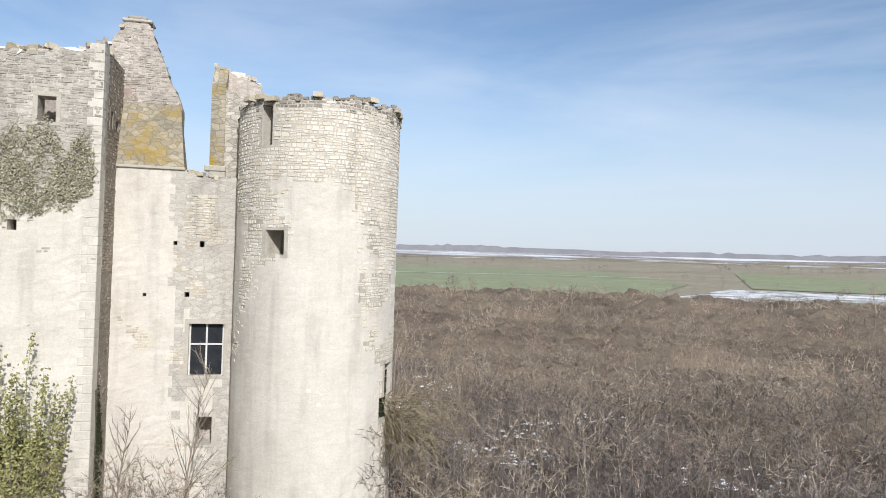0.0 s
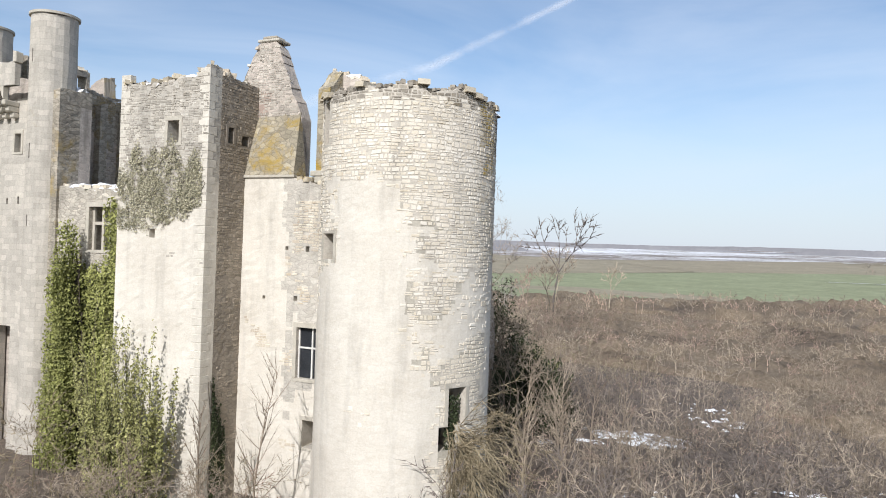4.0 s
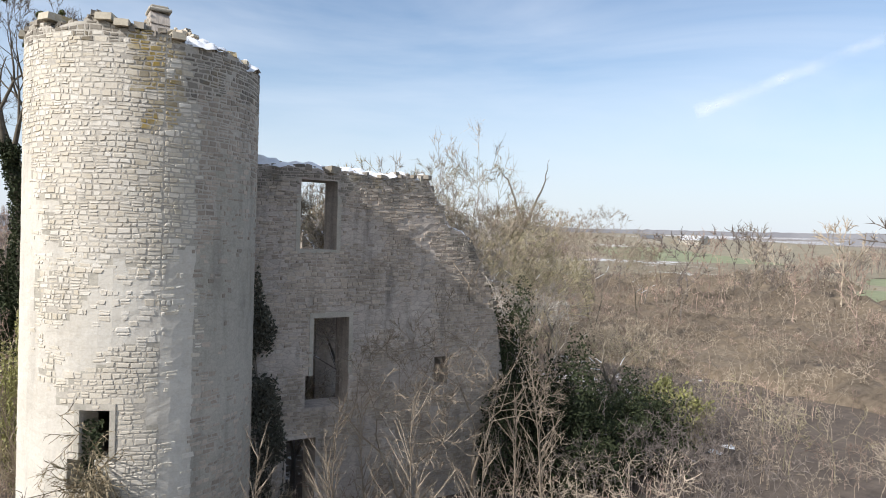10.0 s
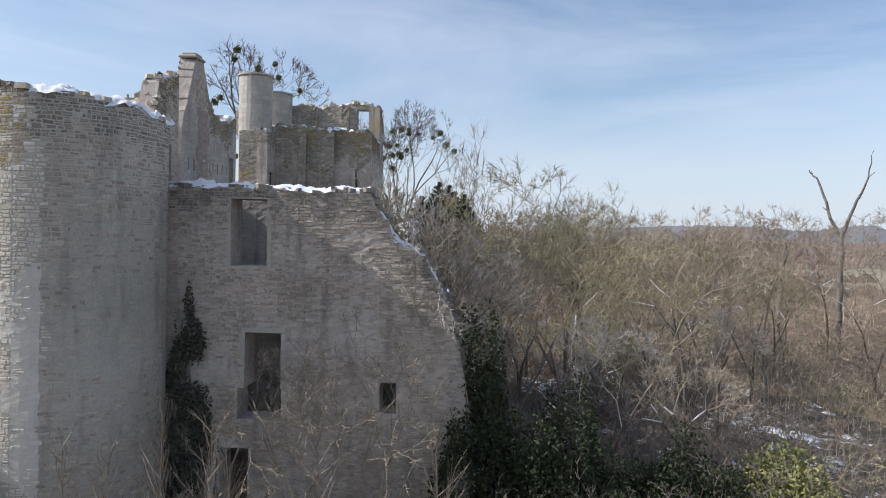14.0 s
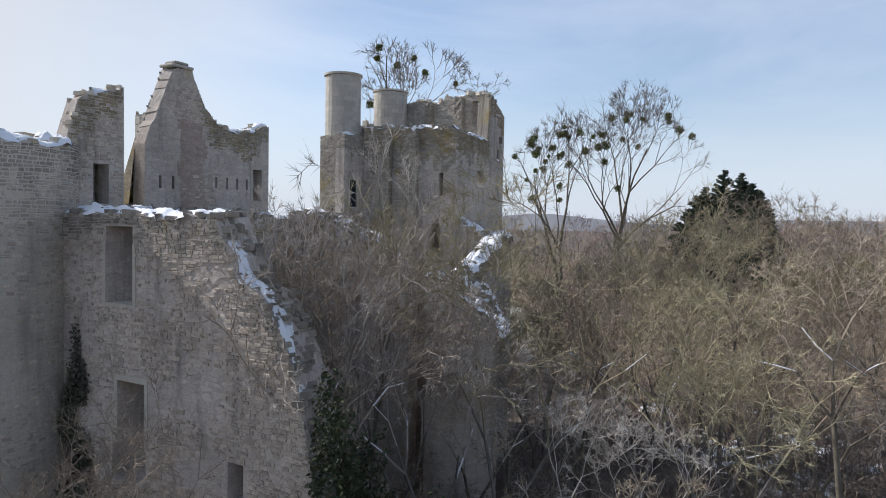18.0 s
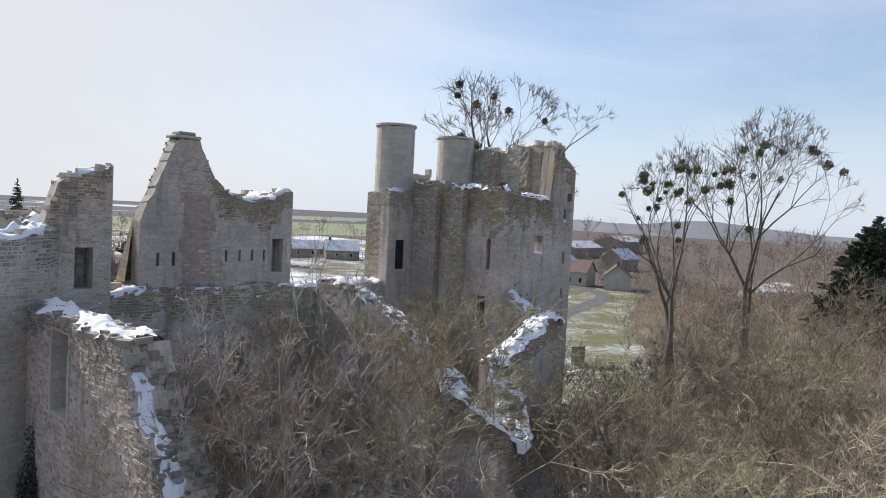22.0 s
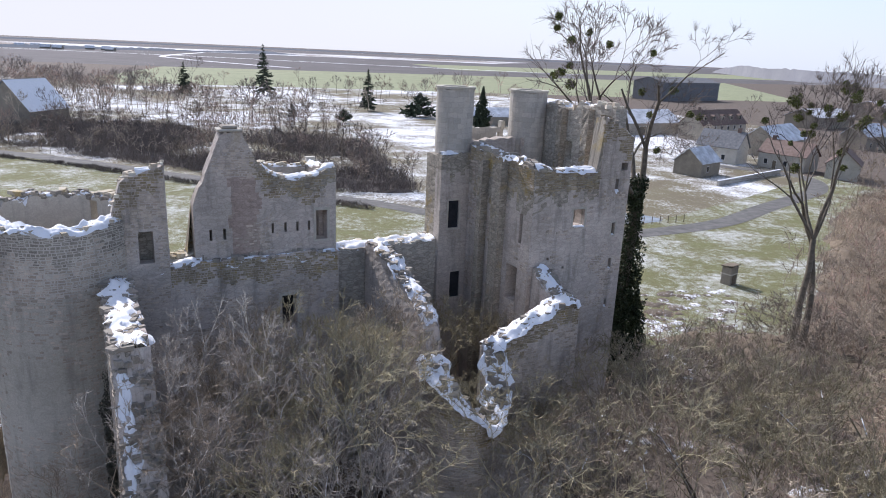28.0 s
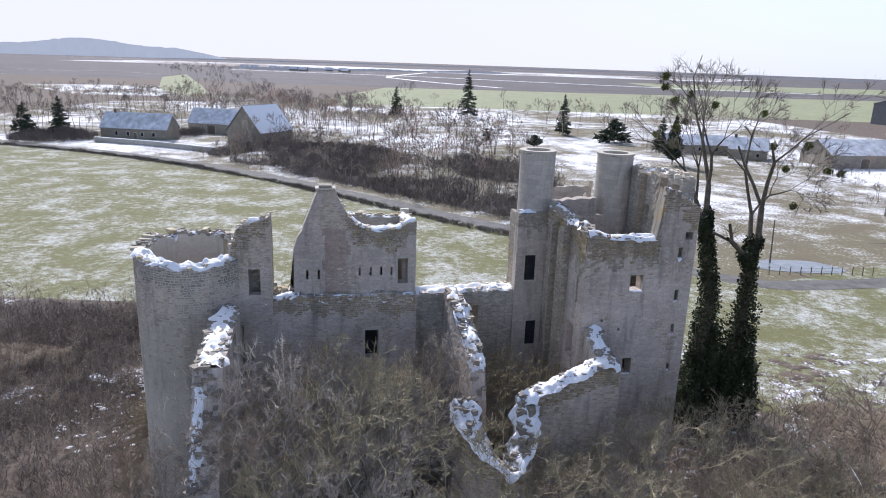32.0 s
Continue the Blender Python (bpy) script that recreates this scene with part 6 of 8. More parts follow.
contrail("vapour_trail", [(-0.77, 0.61, 0.178), (-0.585, 0.767, 0.262), (-0.36, 0.86, 0.37)], 40, 1)
# darker litter colour stands in for the shade below the bushes
M_LITTER_DARK = ground_mat("shade_toned_litter", (0.055, 0.045, 0.038), (0.095, 0.077, 0.063), 0.61, 0.66, 0.35)
flat("thicket_floor", [(3, -2), (36, -3), (40, 22), (14, 27), (4, 20)], M_LITTER_DARK, 0.012, "leaf litter coloured darker for the shade under the thicket", cat="ground")
WEST_WOOD = [(x + 2.5 * noise.noise((y * 0.21, 3, 0)) + 1.5 * noise.noise((y * 0.6, 5, 0)), y) for x, y in smooth_line([(-57, 24), (-67, 17), (-74, 10), (-92, -7), (-114, -28), (-138, -45)], 10)] + [(-158, -55), (-225, -60), (-235, 45), (-57, 40)]
SNOW_STRIP = [(-250, -75), (-228, -50), (-185, -42), (-160, -40), (-183, -52), (-222, -66)]
flat("wood_floor", WEST_WOOD, M_LITTER, 0.034, "brown leaf litter under the western scrub", cat="ground")
flat("snow_strip", SNOW_STRIP, M_SNOWFIELD, 0.06, "strip of snow-covered grass beyond the meadow", cat="meadow")

# ---- scrub ----
TW = [M_TWIG, M_TWIG_RED, M_TWIG_PALE, M_TWIG]
NEAR_SHRUBS = [shrub_mesh("shrub", 100 + k, 0.9 + 0.25 * (k % 3), 2.3 + 0.45 * (k % 5), 3, 3, 3, TW[k % 4], 0.03, 0.0125) for k in range(9)]
MID_SHRUBS = [shrub_mesh("shrub", 200 + k, 2.6, 2.9 + 0.5 * (k % 4), 6, 2, 4, TW[k % 4], 0.04, 0.02) for k in range(6)]
NORTH_SHRUBS = [shrub_mesh("shrub", 150 + k, 1.1, 2.6 + 0.4 * (k % 4), 3, 3, 3, (M_TWIG_OLIVE, M_TWIG_DARK, M_TWIG_DARK)[k % 3], 0.03, 0.0125) for k in range(6)]
BRUSH_SHRUBS = [shrub_mesh("shrub", 250 + k, 2.4, 2.6 + 0.6 * (k % 4), 4, 2, 3, (M_TWIG_DARK, M_TWIG)[k % 2], 0.06, 0.04) for k in range(4)]
FAR_SHRUBS = [shrub_mesh("shrub", 300 + k, 6.0, 3.4 + 0.6 * k, 10, 1, 4, TW[k % 4], 0.1, 0.055) for k in range(4)]


# bushes with the shade of ruin and thicket put into their twig colour
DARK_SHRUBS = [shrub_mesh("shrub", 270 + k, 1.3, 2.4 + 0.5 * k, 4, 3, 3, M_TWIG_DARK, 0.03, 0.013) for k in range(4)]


def in_castle(a, b, m=0.5):
    if a * a + b * b < (3.6 + m) ** 2:
        return True
    if -30 - m < a < -3 and -2.5 - m < b < 2.3 + m and (a > -14 - m or b > -1.6 - m):
        return True
    if -29.4 - m < a < -21.5 + m and -2 < b < 9 + m:
        return True
    return -3.2 - m < a < -1.3 + m and 2 < b < 16 + m


def local(x, y):
    dx, dy = x - CX, y - CY
    return dx * CT + dy * ST, -dx * ST + dy * CT


def open_grass(x, y):
    """True where meadow, road or field lies."""
    if y < -2.5 and x > -46:
        return True
    if x <= -46:
        return y < 13.5 + (-46 - x) * 0.14
    return False


def scatter(name, label, meshes, spacing, inside, seed, size=(0.75, 1.3), part="shrub", span=(-260, 260, -160, 320), free=False):
    """A thicket: one thing, its bushes placed on a shaken grid over the given stretch."""
    rng = random.Random(seed)
    t = thing(name, label, "scrub", kind="stuff")
    x = span[0]
    while x < span[1]:
        y = span[2]
        while y < span[3]:
            px, py = x + rng.uniform(-0.6, 0.6) * spacing, y + rng.uniform(-0.6, 0.6) * spacing
            y += spacing
            if inside(px, py) and (free or not open_grass(px, py)) and not any(in_poly(px, py, q) for q in FIELDS):
                a, b = local(px, py)
                if in_castle(a, b, 0.9):
                    continue
                ob = put(part, rng.choice(meshes), t)
                k = rng.uniform(*size)
                ob.location = (px, py, hill(px, py))
                ob.rotation_euler = (0, 0, rng.uniform(0, 6.28))
                ob.scale = (k, k, k * rng.uniform(0.8, 1.15))
        x += spacing
    return t


def dist_c(x, y):
    return math.hypot(x + 12, y - 34)


def far_edge(x, y):
    return y < 228 + 0.1 * x and dist_c(x, y) < 250


scatter("thicket", "dense bare brown thicket round the ruin", NEAR_SHRUBS, 2.3, lambda x, y: dist_c(x, y) < 40 and noise.noise((x * 0.11, y * 0.11, 3)) > -0.33, 1)
scatter("thicket", "bare brown scrub spreading from the ruin", MID_SHRUBS, 4.7, lambda x, y: 40 <= dist_c(x, y) < 100 and noise.noise((x * 0.06, y * 0.06, 5)) > -0.42, 2)
scatter("thicket", "distant bare scrub", FAR_SHRUBS, 9.6, lambda x, y: 100 <= dist_c(x, y) and far_edge(x, y) and noise.noise((x * 0.03, y * 0.03, 8)) > -0.5, 3)

scatter("thicket", "tall tangled bare scrub north of the court", NORTH_SHRUBS, 2.7, lambda x, y: 40 < y < 70 and -62 < x < 4 and (x + 12) ** 2 + (y - 44) ** 2 > 16 and local(x, y)[1] > 9 and y < 62 + 0.25 * (-x - 10) and not (local(x, y)[0] > -9 and local(x, y)[1] < 27) and (x + 25) ** 2 + (y - 55) ** 2 > 30 and (x + 38) ** 2 + (y - 63) ** 2 > 36 and noise.noise((x * 0.12, y * 0.12, 33)) > -0.3, 4, (1.0, 1.8))
scatter("thicket", "bare scrub filling the roofless court", NORTH_SHRUBS, 2.4, lambda x, y: -15 < local(x, y)[0] < -3.8 and 3 < local(x, y)[1] < 12, 5, (0.9, 1.5))
scatter("thicket", "tall bare scrub round the mistletoe trees", MID_SHRUBS, 4.4, lambda x, y: -120 < x < -36 and 15 + 0.2 * (-46 - x) < y < 74 and dist_c(x, y) > 26, 7, (1.1, 1.8))
scatter("thicket", "dense bare scrub east of the round tower", NEAR_SHRUBS[::4] + DARK_SHRUBS, 2.3, lambda x, y: -1 < x < 34 and 3 < y < 52 and dist_c(x, y) < 50, 12, (1.1, 1.8))
scatter("thicket", "bare scrub along the meadow's edge", NEAR_SHRUBS, 3.2, lambda x, y: -130 < x < -38 and 12 + 0.14 * (-46 - x) < y < 34 + 0.2 * (-46 - x), 6, (1.0, 1.8))

scatter("thicket", "tall bare brown scrub west of the meadow", MID_SHRUBS, 4.1, lambda x, y: in_poly(x, y, WEST_WOOD) and x > -190 and not in_poly(x, y, SNOW_STRIP), 8, (1.3, 2.1), free=True, span=(-236, -56, -62, 46))
scatter("thicket", "tangled undergrowth, twigs coloured dark for the ruin's shade", DARK_SHRUBS, 2.3, lambda x, y: ((x + 17) / 14) ** 2 + ((y - 53) / 8) ** 2 < 1 and local(x, y)[1] > 16, 9, (0.9, 1.6))
PALE_SHRUBS = [shrub_mesh("shrub", 180 + k, 0.8, 2.2 + 0.5 * k, 4, 3, 4, (M_TWIG_PALE, M_STRAW)[k % 2], 0.026, 0.01) for k in range(4)]
scatter("dry_scrub", "pale dry scrub at the foot of the south front", PALE_SHRUBS, 1.7, lambda x, y: -15 < local(x, y)[0] < 8 and -8 < local(x, y)[1] < 6 and noise.noise((x * 0.3, y * 0.3, 2)) > -0.1, 14, (0.9, 1.6))

def brambles(label, inside, span, step, low, high, mat, seed):
    """The tangled mass of low growth between the bushes: one uneven, ragged sheet that runs down to the ground at its edges."""
    rng = random.Random(seed)
    ni, nj = int((span[1] - span[0]) / step), int((span[3] - span[2]) / step)
    ok = np.zeros((ni, nj), bool)
    for i in range(ni):
        for j in range(nj):
            x, y = span[0] + (i + 0.5) * step, span[2] + (j + 0.5) * step
            ok[i, j] = inside(x, y) and not in_castle(*local(x, y), 2.0)
    idx, V, F = {}, [], []

    def vert(i, j):
        if (i, j) not in idx:
            idx[i, j] = len(V)
            around = [ok[a, b] if 0 <= a < ni and 0 <= b < nj else False for a in (i - 1, i) for b in (j - 1, j)]
            x, y = span[0] + (i + rng.uniform(-0.4, 0.4)) * step, span[2] + (j + rng.uniform(-0.4, 0.4)) * step
            swell = max(0.15, 0.75 + 0.9 * noise.noise((x * 0.07, y * 0.07, seed)) + 0.5 * noise.noise((x * 0.25, y * 0.25, seed)))
            z = (low + (high - low) * rng.random() ** 1.5) * swell if all(around) else -0.05
            V.append((x, y, hill(x, y) + z))
        return idx[i, j]

    for i in range(ni):
        for j in range(nj):
            if ok[i, j]:
                q = [vert(i, j), vert(i + 1, j), vert(i + 1, j + 1), vert(i, j + 1)]
                F += [(q[0], q[1], q[2]), (q[0], q[2], q[3])] if (i + j) % 2 else [(q[0], q[1], q[3]), (q[1], q[2], q[3])]
    tagged(put("brambles", mesh_of("brambles", V, F, mat, smooth=True)), label, "scrub", kind="stuff")


def tangle(label, inside, span, step, tall, mat, seed, each=22, r=0.03):
    """Close-set upright twigs standing over a stretch of ground, in uneven rounded clumps."""
    rng = random.Random(seed)
    segs = []
    for i in range(int((span[1] - span[0]) / step)):
        for j in range(int((span[3] - span[2]) / step)):
            x, y = span[0] + (i + rng.random()) * step, span[2] + (j + rng.random()) * step
            if not inside(x, y) or in_castle(*local(x, y), 1.2):
                continue
            h = tall * max(0.3, 0.8 + 0.7 * noise.noise((x * 0.12, y * 0.12, seed)) + 0.5 * noise.noise((x * 0.45, y * 0.45, seed)))
            for _ in range(each):
                a, q = rng.uniform(0, 6.283), rng.random() ** 0.5
                d = Vector((math.cos(a) * q, math.sin(a) * q, 0))
                z0 = h * rng.uniform(-0.05, 0.5)
                lift = h * rng.uniform(0.25, 0.6) * (1.15 - 0.5 * q)
                o = Vector((x, y, hill(x, y) + z0)) + d * step * 0.6
                segs.append((o, o + d * h * 0.3 + Vector((rng.gauss(0, 0.12), rng.gauss(0, 0.12), 1)) * lift, r * rng.uniform(0.7, 1.3)))
    v, f = spikes(segs)
    tagged(put("brushwood", mesh_of("brushwood", v, f, mat)), label, "scrub", kind="stuff")


SCRUB_LAND = lambda x, y: not open_grass(x, y) and not any(in_poly(x, y, q) for q in FIELDS)
brambles("brown tangle of brambles and twigs filling the scrub", lambda x, y: (44 if x < 2 else 34) < dist_c(x, y) < 112 and y > 10 and SCRUB_LAND(x, y), (-126, 100, 8, 148), 1.0, 0.4, 1.5, M_BRAMBLE, 3)
brambles("distant brown tangle of scrub", lambda x, y: dist_c(x, y) >= 110 and far_edge(x, y) and y > 10 and SCRUB_LAND(x, y), (-262, 240, 8, 260), 2.2, 0.8, 3.0, M_BRAMBLE, 4)
brambles("dark tangle of scrub beside the road", lambda x, y: -185 < y < -54 and x * 0.8 + y < -83 and x * 0.62 + y > -146 and -44 < x < 52 and noise.noise((x * 0.045, y * 0.045, 6)) > -0.1, (-46, 54, -186, -52), 1.0, 0.15, 0.8, M_BRAMBLE_DARK, 5)
brambles("brown tangle of scrub west of the meadow", lambda x, y: in_poly(x, y, WEST_WOOD) and not in_poly(x, y, SNOW_STRIP) and x > -200, (-202, -54, -62, 46), 1.2, 0.3, 1.1, M_BRAMBLE, 6)

# ---- trees ----
def mistle(parent, pts, seed, size=0.5):
    """Round clumps of mistletoe in the boughs."""
    rng = random.Random(seed)
    for p in pts:
        r = size * rng.uniform(0.6, 1.35)
        cloud = []
        for _ in range(int(260 * r / 0.5)):
            v = Vector((rng.gauss(0, 1), rng.gauss(0, 1), rng.gauss(0, 1))).normalized() * r * rng.uniform(0.02, 1.0) ** 0.45
            cloud.append(Vector(p) + v * (1 + 0.2 * noise.noise(v * 3)))
        v, f = leaf_cloud(cloud, 0.1, rng.random())
        put("mistletoe", mesh_of("mistletoe", v, f, M_MISTLE), parent, "olive green mistletoe clump")


def pick_tips(segs, n, seed, zmin, zmax):
    rng = random.Random(seed)
    c = [s[1] for s in segs if zmin < s[1].z < zmax]
    return [c[rng.randrange(len(c))] for _ in range(n)] if c else []


def ivy_trunk(parent, segs, seed, zmax, n, r=0.35, mat=None):
    """Ivy leaves wrapped round the lower boughs."""
    rng = random.Random(seed)
    low = [s for s in segs if s[0].z < zmax]
    cloud = []
    for _ in range(n):
        p0, p1, r0, _r = low[rng.randrange(len(low))]
        q = p0.lerp(p1, rng.random())
        w = Vector((rng.gauss(0, 1), rng.gauss(0, 1), rng.gauss(0, 0.6))).normalized()
        cloud.append(q + w * (r0 + r * rng.random() * max(0.35, 1.2 - q.z / zmax)))
    v, f = leaf_cloud(cloud, 0.13, seed)
    put("ivy", mesh_of("ivy", v, f, mat or M_IVY), parent, "dark ivy wrapped round the trunk")


# tall ivy-clad trees beside the gatehouse
ivy_tree, big, small = bare_tree("tree", "tall bare tree, trunk wrapped in ivy, mistletoe in its crown", (-42.5, 18.5, 0), 30.5, 0.5, 5, 8, bark=M_BARK, twig=M_TWIG_DARK, fork=11.0, radius=7.8, spread=0.5, lean=(1.5, 0.0), tw=5, rmin=0.018)
ivy_trunk(ivy_tree, [s for s in big if s[2] > 0.2], 8, 17, 7500, 1.0)
mistle(ivy_tree, pick_tips(small, 10, 3, 18, 29), 4, 0.3)
ivy_tree2, big, small = bare_tree("tree", "bare leaning tree with ivy on its trunk beside the gatehouse", (-45.5, 18.0, 0), 29, 0.5, 14, 8, bark=M_BARK, twig=M_TWIG_DARK, fork=8.0, radius=7.0, spread=0.55, lean=(-6.5, -1.0), tw=5, rmin=0.018)
ivy_trunk(ivy_tree2, [s for s in big if s[2] > 0.2], 9, 15, 7000, 1.0)
mistle(ivy_tree2, pick_tips(small, 6, 5, 14, 24), 6, 0.3)
# mistletoe trees
for k, (x, y, h, sd, fk, m, rad) in enumerate([(-61.5, 21, 28.0, 21, 9.0, 9, 6.0), (-64, 19.5, 25.0, 22, 8.0, 6, 4.4), (-74, 21.5, 31.5, 23, 8.0, 10, 9.0), (-69, 23.5, 31.0, 24, 9.0, 7, 6.0)]):
    t, big, small = bare_tree("tree", "tall bare many-limbed tree hung with round mistletoe clumps", (x, y, 0), h, 0.32, sd, 8, fork=fk * 0.62, radius=rad, spread=0.5, tw=4, rmin=0.019, ratio=0.8, twig=M_TWIG_DARK, lean=(-0.5 * k, 0.9 * k), group="mistletoe trees")
    mistle(t, pick_tips(small, (22, 10, 9, 6)[k], sd, h * 0.35, h * 0.88), sd, 0.37)
# trees in and round the court
COURT = [(*L(a, b, 0)[:2], h, tw) for a, b, h, tw in ((-8.0, 6.0, 9.5, M_TWIG_OLIVE), (-12.0, 5.2, 9.5, M_TWIG), (-5.0, 7.0, 9.0, M_TWIG_GREY), (-7.5, 10.8, 15.5, M_TWIG), (-12.6, 9.8, 14.5, M_TWIG_PALE), (-4.6, 14.0, 18, M_TWIG_GREY), (-11.0, 12.5, 13, M_TWIG_GREY), (-13.2, 9.6, 15, M_TWIG), (-19.0, 6.0, 13, M_TWIG_OLIVE), (-8.5, 15.5, 12, M_TWIG_GREY), (-9.8, 11.8, 16, M_TWIG_OLIVE), (-5.6, 11.8, 14, M_TWIG))]
COURT += [(-19.0, 46.5, 17.0, M_TWIG_OLIVE), (-11.5, 46.0, 14, M_TWIG_PALE), (-26.0, 48.7, 16.5, M_TWIG_OLIVE), (-33, 48, 15.5, M_TWIG_OLIVE), (-28.3, 44.8, 12, M_TWIG), (-36, 44.5, 14.5, M_TWIG_PALE), (-34.5, 50.5, 14, M_TWIG_OLIVE), (-37, 48, 15, M_TWIG_OLIVE), (-33, 54, 12, M_TWIG_PALE), (-23, 53, 13, M_TWIG_OLIVE), (-42, 49, 16, M_TWIG_OLIVE), (-40, 57, 13, M_TWIG), (-18.5, 51.5, 9, M_TWIG_GREY), (-28, 56, 15, M_TWIG), (-35, 58, 15.5, M_TWIG_OLIVE), (-41, 62, 15.5, M_TWIG), (-48, 64, 16, M_TWIG_RED), (-54, 66, 16, M_TWIG), (-46, 72, 16, M_TWIG), (-60, 72, 15, M_TWIG_RED), (-95, 99, 17, M_TWIG_RED), (-83.5, 104, 12, M_TWIG_OLIVE), (-47, 124, 11, M_TWIG_PALE), (-62, 88, 13, M_TWIG), (-70, 62, 15, M_TWIG), (-88, 66, 16, M_TWIG_RED), (-66, 50, 16, M_TWIG), (-78, 44, 16, M_TWIG_DARK), (-96, 52, 17, M_TWIG_DARK), (-47, 54, 15, M_TWIG_OLIVE), (-51, 61, 14, M_TWIG), (-14.5, 55, 8, M_TWIG), (-31, 50.5, 9, M_TWIG_OLIVE), (-44, 44, 17, M_TWIG), (-29, 58, 9, M_TWIG_GREY), (-48, 47, 17, M_TWIG_PALE), (-57, 53, 16, M_TWIG), (-62, 61, 15, M_TWIG_PALE), (-55, 67, 13, M_TWIG), (-37.5, 42.5, 14, M_TWIG_OLIVE), (-36, 62, 11, M_TWIG_OLIVE)]
COURT += [(*L(a, b, 0)[:2], h, tw) for a, b, h, tw in ((-19.5, 13.6, 10.5, M_TWIG_OLIVE), (-22.0, 14.2, 11, M_TWIG), (-24.6, 13.8, 11.5, M_TWIG_OLIVE), (-17.5, 15.8, 8.0, M_TWIG_GREY), (-13.0, 15.0, 8.5, M_TWIG), (-27.0, 11.5, 11, M_TWIG_OLIVE), (-21.0, 17.0, 8.5, M_TWIG_PALE))]
FORMS = [forked(640 + k, 14.0, 0.13, (1.6, 3.4, 2.2)[k % 3], 8, 0.6 + 0.05 * (k % 3), (5.2, 4.6, 5.8)[k % 3], (2, 1, 2)[k % 3], 0.02, 0.8, 5, 0.0115) for k in range(9)]
for k, (x, y, h, tw) in enumerate(COURT):
    m = h / 14.0
    form = FORMS[k % 9]
    c, sn = math.cos(k * 2.1), math.sin(k * 2.1)
    wd = m if k > 11 else min(m, 0.85)
    turn = lambda v: Vector(((v.x * c - v.y * sn) * wd, (v.x * sn + v.y * c) * wd, v.z * m))
    bare_tree("tree", "bare spreading tree with fine brown twigs among the ruins" if k > 11 else "bare tree growing inside the roofless court", (x, y, 0), h, 0.16, 40 + k, bark=M_BARK if k > 11 and tw is not M_TWIG_OLIVE else M_BARK_GREY, twig=tw, group="court trees", snowy=0.55 if tw in (M_TWIG_GREY, M_TWIG) else (0.3 if tw is M_TWIG_OLIVE and k > 11 else 0.0), limbs_of=([(turn(a), turn(b), r, q) for a, b, r, q in form[0]], [(turn(a), turn(b), r) for a, b, r in form[1]]))
# pale saplings in front of the east wall
for k, (a, b, h) in enumerate([(3.6, 5.6, 6.3), (4.9, 7.6, 6.8), (6.0, 4.6, 5.6), (3.0, 14.8, 7.0), (7.2, 8.5, 6.0), (5.5, 11.5, 6.4), (8.5, 5.5, 5.0), (-5.0, -3.0, 6.8), (-7.4, -3.4, 5.2), (4.6, 2.6, 5.5), (2.2, 7.4, 6.0)]):
    bare_tree("sapling", "pale bare sapling with rising branches beside the wall", L(a, b, 0), h, 0.06, 70 + k, bark=M_TWIG_PALE, twig=M_TWIG_PALE, group="saplings", limbs_of=leader(70 + k, h, 0.055))
for k, (a, b, h, ln) in enumerate([(1.4, 12.4, 10.0, (1.5, -1.0)), (0.7, 9.4, 9.0, (0.8, 1.0))]):
    bare_tree("sapling", "pale crooked young tree with arching limbs before the ruined wall", L(a, b, 0), h, 0.1, 60 + k, bark=M_TWIG_PALE, twig=M_TWIG_PALE, group="saplings", limbs_of=forked(160 + k, h, 0.11, 1.2, 6, 0.72, 3.6, 2, 0.02, 0.84, 5, 0.011, ln, 0.24))
# dead snag to the north-west
def snag(label, at, parts, seed):
    """A dead trunk and limbs along given lines, knobbly, with broken stubs."""
    rng = random.Random(seed)
    segs = []
    for line, r0, r1 in parts:
        P = [Vector(p) for p in line]
        run = []
        for p, q in zip(P, P[1:]):
            run += [p.lerp(q, n / 4) + Vector((rng.gauss(0, 0.12), rng.gauss(0, 0.12), 0)) * (n > 0) for n in range(4)]
        run.append(P[-1])
        for n, (p, q) in enumerate(zip(run, run[1:])):
            u, w = n / (len(run) - 1), (n + 1) / (len(run) - 1)
            segs.append((p, q, r0 + (r1 - r0) * u, r0 + (r1 - r0) * w))
            if n > 2 and rng.random() < 0.6:
                e = turned(rng, (q - p).normalized(), rng.uniform(0.5, 1.0), 0.15)
                segs.append((q, q + e * rng.uniform(0.4, 1.6), (r0 + (r1 - r0) * w) * 0.5, 0.03))
    t = thing("dead_tree", label, "tree", at=at)
    v, f = tubes(segs, 7)
    put("trunk", mesh_of("trunk", v, f, M_BARK_GREY, smooth=True), t)


snag("tall dead tree forking into two bare antler limbs", (-75, 77, 0), [([(0, 0, -0.2), (0.2, 0.1, 7), (0.0, 0, 13.0)], 0.42, 0.3), ([(0, 0, 12.8), (-0.9, -1.2, 16.5), (-1.6, -2.4, 20.6), (-2.0, -3.2, 21.6)], 0.24, 0.05), ([(0, 0, 12.8), (0.6, 0.8, 16.0), (1.5, 2.0, 19.5), (1.9, 2.4, 22.9)], 0.26, 0.04)], 91)
snag("broken pale trunk of a dead tree", (-82, 72, 0), [([(0, 0, -0.2), (0.3, 0.1, 6), (0.5, 0.3, 12.5)], 0.36, 0.2)], 92)


def copse_mesh(seed, h, tw):
    """A far bare tree, its twigs few and stout."""
    thick, fine = forked(seed, h, 0.16, h * 0.16, 4, 0.62, h * 0.34, 1, 0.03, 0.84, 2, 0.05)
    fine = fine + [(a, b + (b - a) * 0.3, max(0.06, c)) for a, b, c, d in thick]
    v, f = spikes(fine)
    return mesh_of("far_tree", v, f, tw)


